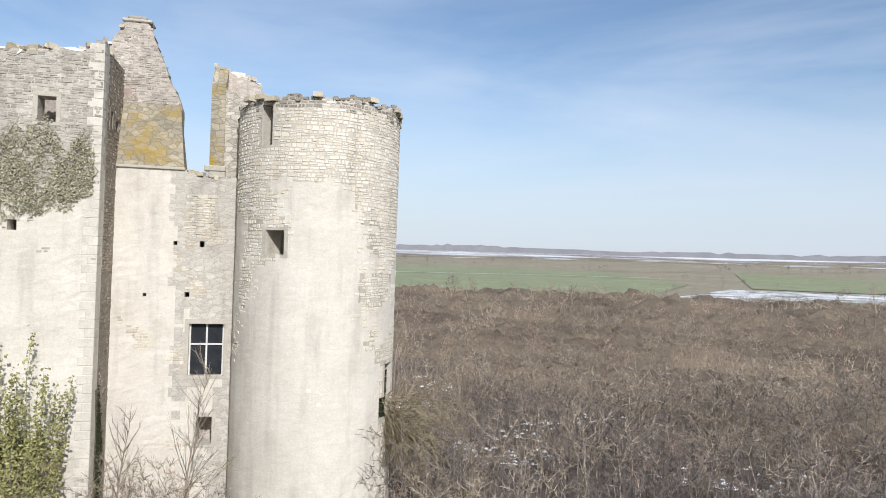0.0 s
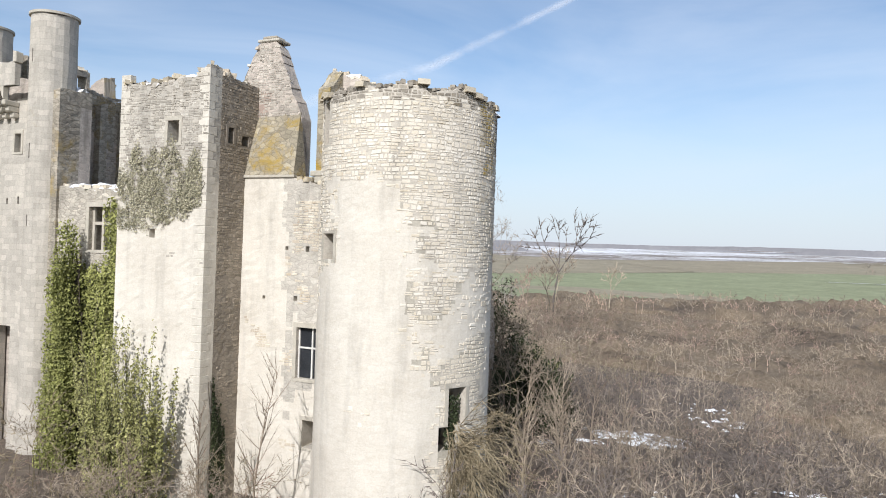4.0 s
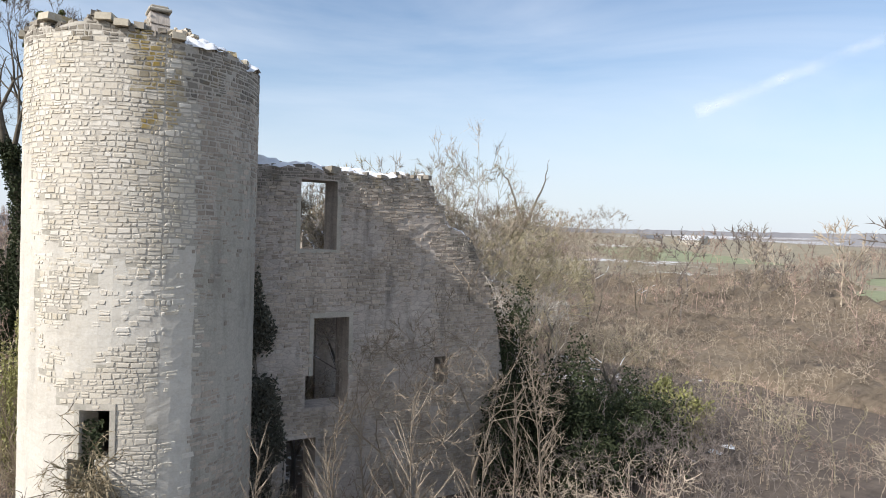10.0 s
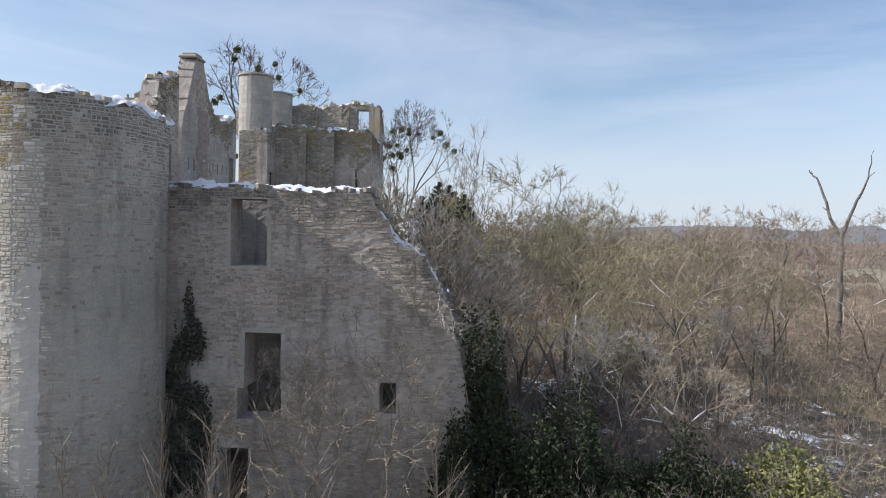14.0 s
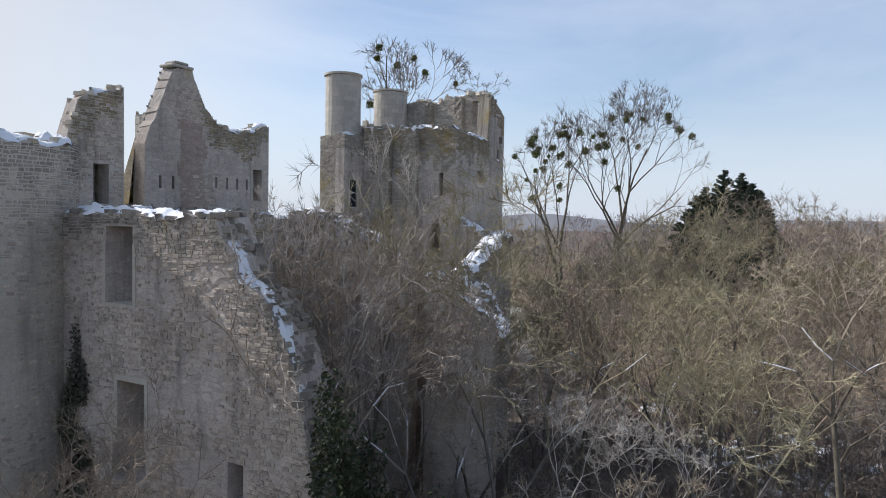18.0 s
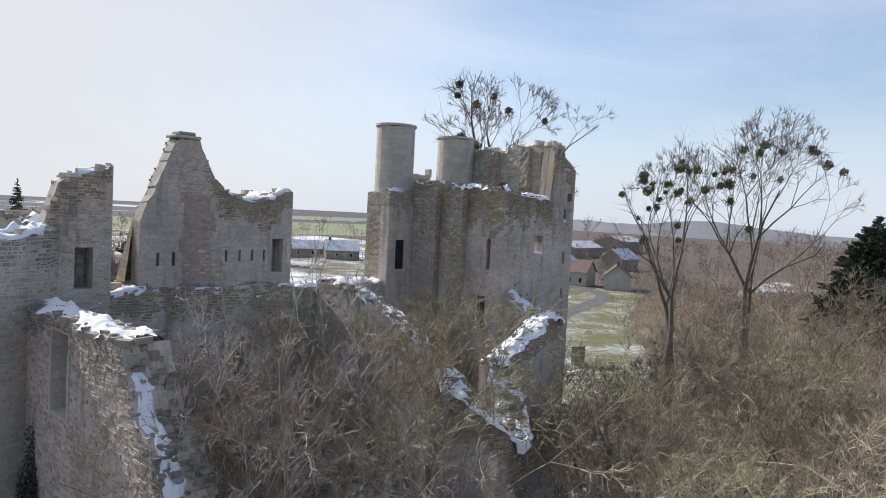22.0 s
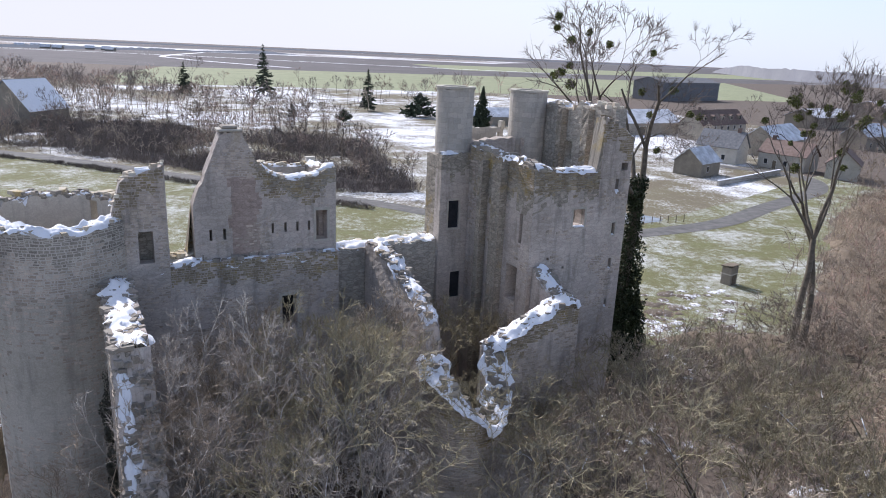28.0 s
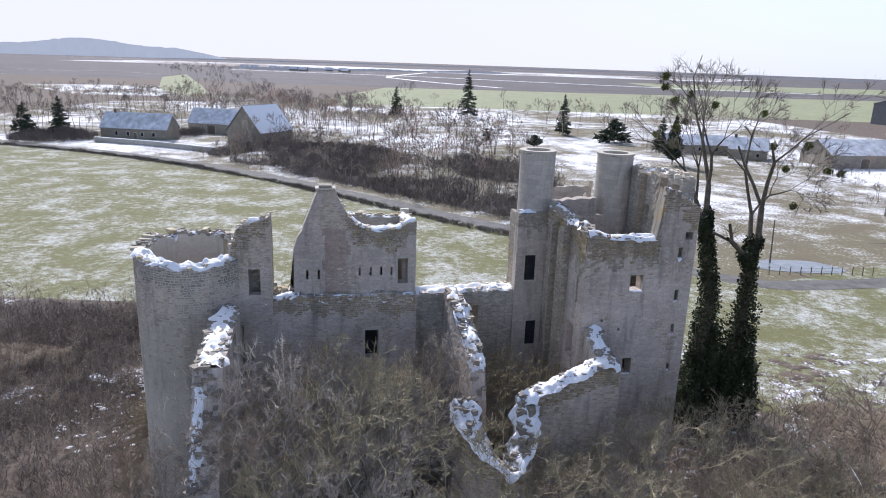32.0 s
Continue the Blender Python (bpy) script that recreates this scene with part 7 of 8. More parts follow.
COPSE = [copse_mesh(400 + k, 8 + 1.2 * (k % 4), (M_TWIG_DARK, M_TWIG, M_TWIG_RED)[k % 3]) for k in range(6)]
scatter("copse", "bare trees scattered through the far scrub", COPSE, 17, lambda x, y: 62 < dist_c(x, y) < 230 and x < -30 and y > 20 and noise.noise((x * 0.02, y * 0.02, 15)) > -0.25, 31, (0.9, 1.7), "tree")
scatter("copse", "tall bare trees beside the firs", COPSE, 6.5, lambda x, y: 24 < y + 0.2 * (x + 126) < 42, 77, (1.3, 1.9), "tree", (-138, -112, 20, 46))
scatter("copse", "line of bare trees at the edge of the scrub", COPSE, 13, lambda x, y: 150 < dist_c(x, y) and x > -130 and noise.noise((x * 0.02, y * 0.02, 25)) > 0.08, 32, (0.5, 0.9), "tree", (-130, 300, 120, 300))
def off_line(x, y, line):
    """Distance of a point from a line of points."""
    best = 1e9
    for (ax, ay), (bx, by) in zip(line, line[1:]):
        dx, dy = bx - ax, by - ay
        k = min(1.0, max(0.0, ((x - ax) * dx + (y - ay) * dy) / (dx * dx + dy * dy)))
        best = min(best, math.hypot(x - ax - k * dx, y - ay - k * dy))
    return best


HEDGEROW = [(-92, 132), (-120, 172), (-186, 270), (-255, 392)]
scatter("hedgerow", "long hedgerow of bare trees beside the green field", COPSE, 6.5, lambda x, y: off_line(x, y, HEDGEROW) < 9, 71, (0.6, 1.15), "tree", (-275, -70, 110, 410), True)
scatter("hedgerow", "bare hedge between the far fields", COPSE, 9.0, lambda x, y: off_line(x, y, [(123, 350), (170, 330), (230, 330)]) < 12 or off_line(x, y, [(118, 512), (20, 540), (-30, 540)]) < 9, 72, (0.35, 0.7), "tree", (-60, 260, 300, 570), True)
scatter("hedgerow", "far line of bare trees across the fields", COPSE, 14.0, lambda x, y: off_line(x, y, [(228, 545), (420, 560), (700, 640)]) < 16, 73, (0.5, 0.9), "tree", (200, 720, 520, 660), True)
BRUSH = lambda x, y: -185 < y < -54 and x * 0.8 + y < -81 and x * 0.62 + y > -148 and -45 < x < 52
scatter("wood", "bare trees in the roadside scrub", COPSE, 6.5, lambda x, y: BRUSH(x, y) and noise.noise((x * 0.05, y * 0.05, 9)) > -0.2, 33, (0.4, 1.1), "tree", (-60, 80, -200, -40), True)
scatter("undergrowth", "tangled bare scrub between road and orchard", BRUSH_SHRUBS, 4.3, lambda x, y: BRUSH(x, y) and noise.noise((x * 0.045, y * 0.045, 6)) > -0.25 - 0.3 * (y > -130), 37, (0.8, 2.0), "shrub", (-60, 80, -200, -40), True)
scatter("wood", "bare trees round the farm", COPSE, 9.0, lambda x, y: (-330 < y < -198 and 30 < x < 260 and noise.noise((x * 0.02, y * 0.02, 19)) > -0.15) or (-195 < y < -150 and 104 < x < 230), 35, (0.8, 1.35), "tree", (30, 260, -340, -130), True)
scatter("wood", "dark belt of bare trees running down to the road", COPSE, 6.8, lambda x, y: off_line(x, y, [(97, -326), (40, -240), (-10, -175), (-25, -140)]) < 20, 74, (0.7, 1.3), "tree", (-60, 130, -350, -110), True)
scatter("undergrowth", "dark bare undergrowth behind the farm", BRUSH_SHRUBS[1::2], 7.0, lambda x, y: -260 < y < -198 and 30 < x < 200 and noise.noise((x * 0.03, y * 0.03, 59)) > 0.0, 59, (1.0, 1.8), "shrub", (30, 200, -262, -196), True)
scatter("wood", "far belts of bare trees across the plain", COPSE, 17, lambda x, y: (abs(x - 60 + (y + 320) * 0.6) < 14 and -345 < y < -300) or (120 < x < 520 and abs(y + 420 + (x - 130) * 2.3) < 30 + 0.25 * x and noise.noise((x * 0.05, y * 0.05, 3)) > 0.05), 39, (0.7, 1.2), "tree", (30, 560, -1300, -290), True)
scatter("orchard_trees", "row of tall bare trees along the snowy orchard", COPSE, 16, lambda x, y: -375 < y < -195 and -190 < x < 25 and noise.noise((x * 0.03, y * 0.03, 29)) > -0.1, 36, (0.5, 1.6), "tree", (-200, 25, -380, -190), True)
scatter("copse", "bare trees in the western scrub", COPSE, 10, lambda x, y: in_poly(x, y, WEST_WOOD) and x < -80 and not in_poly(x, y, SNOW_STRIP), 43, (0.6, 1.2), "tree", (-236, -56, -62, 46), True)
scatter("wood", "bare brown wood west of the meadow", COPSE, 8.5, lambda x, y: -340 < x < -170 and -30 < y < 110, 40, (0.9, 1.6), "tree", (-345, -160, -40, 115), True)
scatter("wood", "bare wood on the rise beyond the village", COPSE, 16, lambda x, y: -470 < x < -240 and -200 < y < -30 and noise.noise((x * 0.02, y * 0.02, 49)) > -0.3, 41, (1.1, 1.9), "tree", (-480, -230, -210, -20), True)
VILLAGE = ((-117, -73, 8), (-148, -79, 11), (-138, -92, 9), (-168, -108, 16), (-172, -143, 17), (-190, -96, 10), (-215, -120, 11), (-118, -166, 10), (-104, -178, 14), (-150, -158, 20))
GARDEN = lambda x, y: all(math.hypot(x - a, y - b) > r for a, b, r in VILLAGE) and any(math.hypot(x - a, y - b) < r + 15 for a, b, r in VILLAGE) and y < -0.35 * x - 122
scatter("garden_scrub", "bare brown hedges and bushes between the village houses", BRUSH_SHRUBS, 4.2, lambda x, y: GARDEN(x, y) and noise.noise((x * 0.07, y * 0.07, 52)) > -0.02, 57, (0.6, 1.4), "shrub", (-235, -85, -200, -50), True)
scatter("garden_trees", "bare trees in the village gardens", COPSE, 9, lambda x, y: GARDEN(x, y) and noise.noise((x * 0.05, y * 0.05, 54)) > 0.0, 58, (0.4, 0.9), "tree", (-235, -85, -200, -50), True)
scatter("village_trees", "bare trees between the village houses", COPSE, 17, lambda x, y: -230 < y < 0 and -330 < x < -155 and noise.noise((x * 0.03, y * 0.03, 44)) > -0.1, 38, (0.6, 1.1), "tree", (-340, -150, -240, 0), True)


def hedge(name, label, line, step, meshes, size, seed, off=0.0):
    """A clipped hedge: bushes set close along a line."""
    rng = random.Random(seed)
    t = thing(name, label, "hedge", kind="stuff")
    P = [Vector(p) for p in line]
    for p, q in zip(P, P[1:]):
        d = (q - p)
        n = Vector((-d.y, d.x)).normalized() * off
        for k in range(max(1, int(d.length / step))):
            m = p + d * (k + rng.random() * 0.6) / max(1, int(d.length / step)) + n
            ob = put("shrub", rng.choice(meshes), t)
            ob.location = (m.x, m.y, hill(m.x, m.y))
            k2 = rng.uniform(*size)
            ob.scale = (k2, k2, k2 * 0.8)
            ob.rotation_euler = (0, 0, rng.uniform(0, 6.28))


hedge("hedge", "low bare hedge on the far side of the road", ROAD, 2.6, BRUSH_SHRUBS, (0.3, 0.5), 52, 4.2)
tangle("dense low clipped hedge between meadow and road", lambda x, y: off_line(x - 2.0, y - 3.7, ROAD) < 0.75 and x > -34, (-40, 180, -160, -36), 0.6, 1.25, M_TWIG_DARK, 51, 26, 0.035)
tangle("brown brushwood massed beside the road", lambda x, y: BRUSH(x, y) and noise.noise((x * 0.045, y * 0.045, 6)) > -0.15, (-46, 54, -186, -52), 1.3, 3.0, M_TWIG_DARK, 53, 26, 0.045)
tangle("dark undergrowth round the farm", lambda x, y: math.hypot(x - 112, y + 150) < 13 or math.hypot(x - 30, y + 128) < 6 or math.hypot(x - 78, y + 172) < 7, (20, 130, -180, -120), 1.4, 4.2, M_TWIG_DARK, 54, 26, 0.05)
# shade here comes from the dark twig colour
tangle("brushwood north-west of the court, coloured dark for shade", lambda x, y: -78 < x < -30 and 24 + 0.14 * (-46 - x) < y < 60 and dist_c(x, y) > 22 and noise.noise((x * 0.1, y * 0.1, 4)) > -0.2, (-80, -28, 20, 62), 0.9, 1.7, M_TWIG_DARK, 55, 20, 0.016)
tangle("brushwood east of the round tower, coloured dark for shade", lambda x, y: 3 < x < 34 and 0 < y < 34 and noise.noise((x * 0.12, y * 0.12, 7)) > -0.25, (2, 36, 0, 36), 0.8, 1.8, M_TWIG_DARK, 56, 20, 0.015)


tangle("tan brushwood of dry stems round the ruin", lambda x, y: x > 0 and y > -1 and 26 < dist_c(x, y) < 66 and SCRUB_LAND(x, y) and noise.noise((x * 0.09, y * 0.09, 9)) > -0.3, (0, 56, -2, 100), 1.0, 1.9, M_TWIG_PALE, 57, 16, 0.014)


tangle("brown brushwood at the meadow's western edge", lambda x, y: in_poly(x, y, WEST_WOOD) and not in_poly(x, y, SNOW_STRIP), (-202, -54, -62, 46), 1.4, 2.3, M_TWIG, 58, 14, 0.03)


# ---- conifers ----
def conifer(name, label, at, h, r, seed, tiers=14, mat=None, droop=0.25, per=11, group=""):
    """A trunk with whorls of drooping boughs, each a feathered fan of needles."""
    rng = random.Random(seed)
    t = thing(name, label, "conifer", group, at=at)
    v, f = tubes([(Vector((0, 0, -0.2)), Vector((0, 0, h)), 0.02 * h * 0.5 + 0.05, 0.02)], 6)
    put("trunk", mesh_of("trunk", v, f, M_BARK), t)
    fine = []
    for i in range(tiers):
        k = i / tiers
        for j in range(per):
            k = min(0.97, max(0.0, (i + rng.random()) / tiers))
            z = h * (0.08 + 0.92 * k)
            ang = rng.uniform(0, 6.283)
            ln = r * (1 - k) ** 0.85 * rng.uniform(0.7, 1.1) + 0.15
            d = Vector((math.cos(ang), math.sin(ang), -droop + 0.35 * k)).normalized()
            p = Vector((0, 0, z))
            fine.append((p, p + d * ln, 0.08 + 0.01 * h))
            for _ in range(7):
                q = p + d * ln * rng.uniform(0.25, 1.0)
                fine.append((q, q + rand_dir(rng, d, 0.8, -0.15) * ln * 0.34, 0.07 + 0.075 * ln))
    v, f = spikes(fine)
    put("crown", mesh_of("crown", v, f, mat or M_FIR), t)
    return t


for k, (x, y, h, r) in enumerate([(-125, 17, 19, 7.0), (-131, 12, 25, 8.0), (-128, 8, 20, 7.4), (-136, 17, 21, 7.6), (-135, 7, 22, 7.6), (-121, 21, 16, 6.6), (-126, 19, 22, 7.4), (-140, 12, 25, 8.0), (-145, 6, 22, 7.4), (-133, 15, 23, 7.6)]):
    conifer("fir_tree", "dark green fir tree in a close stand", (x, y, 0), h, r, 500 + k, 24, droop=-0.05, per=16, group="firs")
for k, (x, y, h, r) in enumerate([(-118, 44, 17, 4.4), (-23, -300, 25, 5.5), (-63, -222, 17, 3.8), (14, -290, 15, 4), (-92, -178, 12, 3.4), (118, -165, 13, 4.2), (126, -158, 11, 4.6)]):
    conifer("fir_tree", "dark green fir tree", (x, y, 0), h, r, 540 + k, group="firs")
conifer("cypress", "dark dense conical cypress behind the gatehouse", (-86, -142, 0), 15.5, 3.4, 520, 26, droop=-0.7, per=16)
conifer("cedar", "wide low dark cedar in the snowy orchard", (-80, -200, 0), 9.5, 7.0, 521, 9, droop=0.0, per=14)
conifer("yew_bush", "small dark evergreen bush in the snow", (-46.6, -174, 0), 4.5, 3.2, 522, 8, droop=-0.5)
conifer("yew_bush", "small dark conical evergreen in the snow", (-30, -187, 0), 5.0, 1.8, 523, 10, droop=-0.2)

# ---- ivy and evergreens ----
def ivy_patch(name, label, path, s0, s1, z0, z1, shape, n, mat, seed, out=0.18, size=0.085, depth=0.0, woody=True):
    """Leaves over a stretch of wall; shape says how thick they grow at (s, z)."""
    rng = random.Random(seed)
    t = thing(name, label, "ivy")
    cloud = []
    tries = 0
    while len(cloud) < n and tries < n * 12:
        tries += 1
        s, z = rng.uniform(s0, s1), rng.uniform(z0, z1)
        k = shape(s, z)
        if rng.random() < k:
            cloud.append(Vector(path[1](s, z, depth - 0.02 - out * rng.random() * (0.4 + k))))
    q0, q1 = Vector(path[1](s0, z0, 0)), Vector(path[1](s0, z0, -1))
    v, f = leaf_cloud(cloud, size, seed, q1 - q0)
    put("leaves", mesh_of("leaves", v, f, mat), t)
    stems = []
    for _ in range(max(6, n // 160) if woody else 0):
        s, z = rng.uniform(s0, s1), z0
        for _k in range(7):
            s2, z2 = s + rng.uniform(-0.25, 0.25), z + (z1 - z0) / 8
            if shape(s2, z2) < 0.05:
                break
            stems.append((Vector(path[1](s, z, depth - 0.03)), Vector(path[1](s2, z2, depth - 0.03)), 0.022, 0.018))
            s, z = s2, z2
    while not woody and len(stems) < 160:
        s, z = rng.uniform(s0, s1), rng.uniform(z0, z1)
        for _k in range(4):
            s2, z2 = s + rng.uniform(-0.3, 0.3), z + rng.uniform(0.1, 0.35)
            if shape(s, z) < 0.3 or shape(s2, z2) < 0.3:
                break
            stems.append((Vector(path[1](s, z, depth - 0.03)), Vector(path[1](s2, z2, depth - 0.03)), 0.016, 0.012))
            s, z = s2, z2
    if stems:
        v, f = tubes(stems, 3)
        put("stem_tangle", mesh_of("stem_tangle", v, f, M_BARK), t)
    return t


def tuft(s, z, seed, zt, freq=1.6, soft=1.2):
    """Upright flames of ivy: reaches zt, with pointed tops and gaps."""
    peak = zt * (0.72 + 0.42 * noise.noise((s * freq, seed, 0)) + 0.2 * noise.noise((s * freq * 3.3, seed, 4)))
    return max(0.0, min(1.0, (peak - z) / soft)) * (0.55 + 0.45 * noise.noise((s * 2.5, z * 0.5, seed + 9)))


def leafy_bush(name, label, at, height, spread, stems, mat, seed, per=60, size=0.06):
    """A loose leafy bush: upright arching stems that taper to feathery tips, leaves thinning outward."""
    rng = random.Random(seed)
    t = thing(name, label, "bush")
    base, wood, cloud = Vector(at), [], []
    for _ in range(stems):
        ang, rad = rng.uniform(0, 6.283), spread * math.sqrt(rng.random())
        p = base + Vector((rad * 0.45 * math.cos(ang), rad * 0.3 * math.sin(ang), -0.1))
        ln = height * rng.uniform(0.45, 1.0) * (1.0 - 0.4 * rad / spread)
        d = Vector((math.cos(ang) * 0.1 * rad, math.sin(ang) * 0.06 * rad, 1)).normalized()
        for k in range(5):
            q = p + (d + Vector((rng.gauss(0, 0.09), rng.gauss(0, 0.06), 0))) * ln / 5
            wood.append((p, q, 0.03 - 0.005 * k, 0.025 - 0.005 * k))
            for _n in range(int(per * (0.35 if k == 0 else 1.0) / 5)):
                w = 0.21 * (1.15 - 0.19 * k)
                cloud.append(p.lerp(q, rng.random()) + Vector((rng.gauss(0, w), rng.gauss(0, w * 0.6), rng.gauss(0, 0.25))))
            p = q
    v, f = tubes(wood, 3)
    put("stem_tangle", mesh_of("stem_tangle", v, f, M_BARK), t)
    v, f = leaf_cloud(cloud, size, seed, Vector(L(0, -1, 0)) - Vector(L(0, 0, 0)))
    put("leaves", mesh_of("leaves", v, f, mat), t)
    return t


leafy_bush("green_bush", "tall feathery yellow-green bush against the square tower", L(-12.7, -3.3, 0), 10.6, 2.1, 46, M_IVY_YOUNG, 61, 230, 0.07)
leafy_bush("green_bush", "feathery yellow-green bush at the foot of the tower wall", L(-10.4, -3.3, 0), 9.0, 2.0, 38, M_IVY_YOUNG, 64, 220, 0.07)
ivy_patch("creeper", "dry grey-green creeper below the upper window", P_BS, 0.05, 5.0, 11.6, 16.5, lambda s, z: max(0.0, min(1.0, (z - 11.75 - 0.1 * (s - 1.5) ** 2 - 0.25 * noise.noise((s * 1.8, 1, 2))) * 2.2)) * max(0.0, min(1.0, (15.9 - 0.22 * abs(s - 2.6) ** 1.5 + 0.9 * noise.noise((s * 1.4, 0, 4)) - z) * 1.1)) * max(0.0, min(1.0, 0.6 + 0.7 * noise.noise((s * 0.8, z * 0.8, 7)) + 0.7 * noise.noise((s * 3.1, z * 3.1, 3)))), 8000, M_IVY_DRY, 62, 0.12, 0.05, woody=False)
ivy_patch("ivy", "olive green ivy smothering the curtain wall round the cross window", P_C2, 0.6, 6.75, 0.2, 14.0, lambda s, z: (0.0 if (2.3 < s < 4.1 and 10.4 < z) else 1.0) * max(0.0, min(1.0, ((13.7 if s > 4.1 else 10.3 + 0.5 * noise.noise((s * 2, 1, 1))) - z) / 0.6)) * (0.8 + 0.4 * noise.noise((s * 1.5, z * 0.8, 5))), 26000, M_IVY_OLIVE, 63, 0.45, 0.085)
P_IV = line_path((-19.7, -0.75), (-16.9, -0.75))
ivy_patch("ivy", "tall dark ivy column standing out from the curtain wall", P_IV, 0, 2.8, 0.0, 12.4, lambda s, z: max(0.0, min(1.0, (1.25 * max(0.0, 1.02 - z / 12.4) ** 0.55 - abs(s - 1.3 - 0.4 * noise.noise((z * 0.5, 3, 1)))) * 3)), 15000, M_IVY_OLIVE, 64, 0.9, 0.08)
ivy_patch("ivy", "dark ivy in the corner between tower and ruined wall", P_EW, 0.0, 2.9, 0.5, 10.6, lambda s, z: max(0.0, min(1.0, (1.7 * max(0.0, 1.02 - z / 10.2) ** 0.6 - abs(s - 1.2 - 0.4 * noise.noise((z * 0.7, 3, 1)))) * 2)) * (0.4 + 0.9 * noise.noise((s * 1.6, z * 0.7, 2))), 6500, M_IVY_DULL, 65, 0.4, 0.075)
ivy_patch("ivy", "thin dark ivy up the corner of the square tower", P_BE, 0.0, 0.9, 0.2, 8.5, lambda s, z: tuft(s, z, 29, 8.0 - 3.5 * s, 2.0) * 0.8, 2600, M_IVY, 66, 0.12, 0.06)


def evergreen(name, label, at, r, h, n, mat, seed, size=0.1):
    """A dense evergreen mound: leaves on an uneven shell over branching stems."""
    rng = random.Random(seed)
    t = thing(name, label, "bush", at=at)
    cloud = []
    for _ in range(n):
        a, w = rng.uniform(0, 6.283), rng.random()
        d = Vector((math.cos(a) * math.sqrt(1 - w * w), math.sin(a) * math.sqrt(1 - w * w), w))
        k = 0.8 + 0.45 * noise.noise(d * 2.2 + Vector((seed, 0, 0))) + 0.2 * noise.noise(d * 6)
        k *= rng.uniform(0.7, 1.0)
        cloud.append(Vector((d.x * r * k, d.y * r * k, d.z * h * k)))
    v, f = leaf_cloud(cloud, size, seed)
    put("leaves", mesh_of("leaves", v, f, mat), t)
    st = [(Vector((0, 0, -0.1)), Vector((rng.uniform(-r, r) * 0.6, rng.uniform(-r, r) * 0.6, h * rng.uniform(0.4, 0.8))), 0.05, 0.02) for _ in range(14)]
    v, f = tubes(st, 3)
    put("stem_tangle", mesh_of("stem_tangle", v, f, M_BARK), t)
    return t


evergreen("ivy_mound", "dark evergreen ivy mound smothering the broken wall end", L(-2.0, 16.2, 0), 2.7, 9.6, 20000, M_IVY, 71, 0.085)
evergreen("ivy_mound", "dark evergreen thicket in the shade of the ruin", L(-0.6, 19.6, 0), 3.6, 6.6, 20000, M_IVY, 72, 0.085)
evergreen("ivy_mound", "low dark evergreen thicket in the shade", L(-1.5, 24.5, 0), 3.8, 4.6, 16000, M_IVY, 75, 0.085)
evergreen("ivy_mound", "tall dark ivy mass round the foot of the tall tree", (-42.8, 18.5, 0), 2.6, 12.0, 11000, M_IVY, 76, 0.14)
evergreen("ivy_mound", "tall dark ivy mass round the leaning tree", (-45.8, 18.0, 0), 2.4, 11.5, 9000, M_IVY, 78, 0.14)
evergreen("box_bush", "bright green evergreen bush in the scrub", (-15.3, 59.0, 0), 2.9, 4.2, 7000, M_IVY_YOUNG, 73, 0.12)
evergreen("laurel_bush", "dark evergreen bush beside the tree", (-41.0, 20.5, 0), 2.6, 6.0, 7000, M_IVY, 74, 0.13)

# dry stems spilling from the tower doorway
spill = thing("dry_creeper", "bush of dry brown stems spilling from the tower doorway", "creeper")
rng = random.Random(77)
thick, fine = [], []
for k in range(60):
    ang = radians(rng.gauss(334, 3.5))
    p = Vector(L(3.45 * math.cos(ang), 3.45 * math.sin(ang), rng.uniform(3.4, 5.2)))
    a2 = radians(rng.gauss(340, 14))
    o = Vector(L(math.cos(a2), math.sin(a2), 0)) - Vector(L(0, 0, 0))
    limb(rng, p, (o * rng.uniform(0.2, 0.7) + Vector((0, 0, rng.uniform(-1.0, 0.3)))).normalized(), rng.uniform(1.5, 3.3), 0.02, 2, thick, fine, 5, 0.16, -0.14, 0.6, 0.5, 1.2, 0.1, 3)
v, f = join_data([tubes(thick, 3), spikes(fine)])
put("stem_tangle", mesh_of("stem_tangle", v, f, M_STRAW), spill)
ivy_at = [Vector(L(3.4 * math.cos(radians(x)), 3.4 * math.sin(radians(x)), z)) for x, z in ((rng.uniform(325, 336), rng.uniform(3.9, 6.1)) for _ in range(420))]
v, f = leaf_cloud(ivy_at, 0.08, 5)
put("leaves", mesh_of("leaves", v, f, M_IVY), spill, "dark ivy leaves in the doorway")

# ---- houses ----
def xf(at, rot):
    c, s = math.cos(radians(rot)), math.sin(radians(rot))
    h = hill(at[0], at[1])
    return lambda x, y, z: (at[0] + c * x - s * y, at[1] + s * x + c * y, z + h)


def slab(name, mat, parent, pts, thick, label=""):
    """A flat slab with the given upper corners."""
    P = [Vector(p) for p in pts]
    n = (P[1] - P[0]).cross(P[2] - P[0]).normalized()
    if n.z < 0:
        n = -n
    v = [tuple(p) for p in P] + [tuple(p - n * thick) for p in P]
    k = len(P)
    f = [tuple(range(k)), tuple(range(2 * k - 1, k - 1, -1))] + [(i, k + i, k + (i + 1) % k, (i + 1) % k) for i in range(k)]
    return put(name, mesh_of(name, v, f, mat), parent, label)


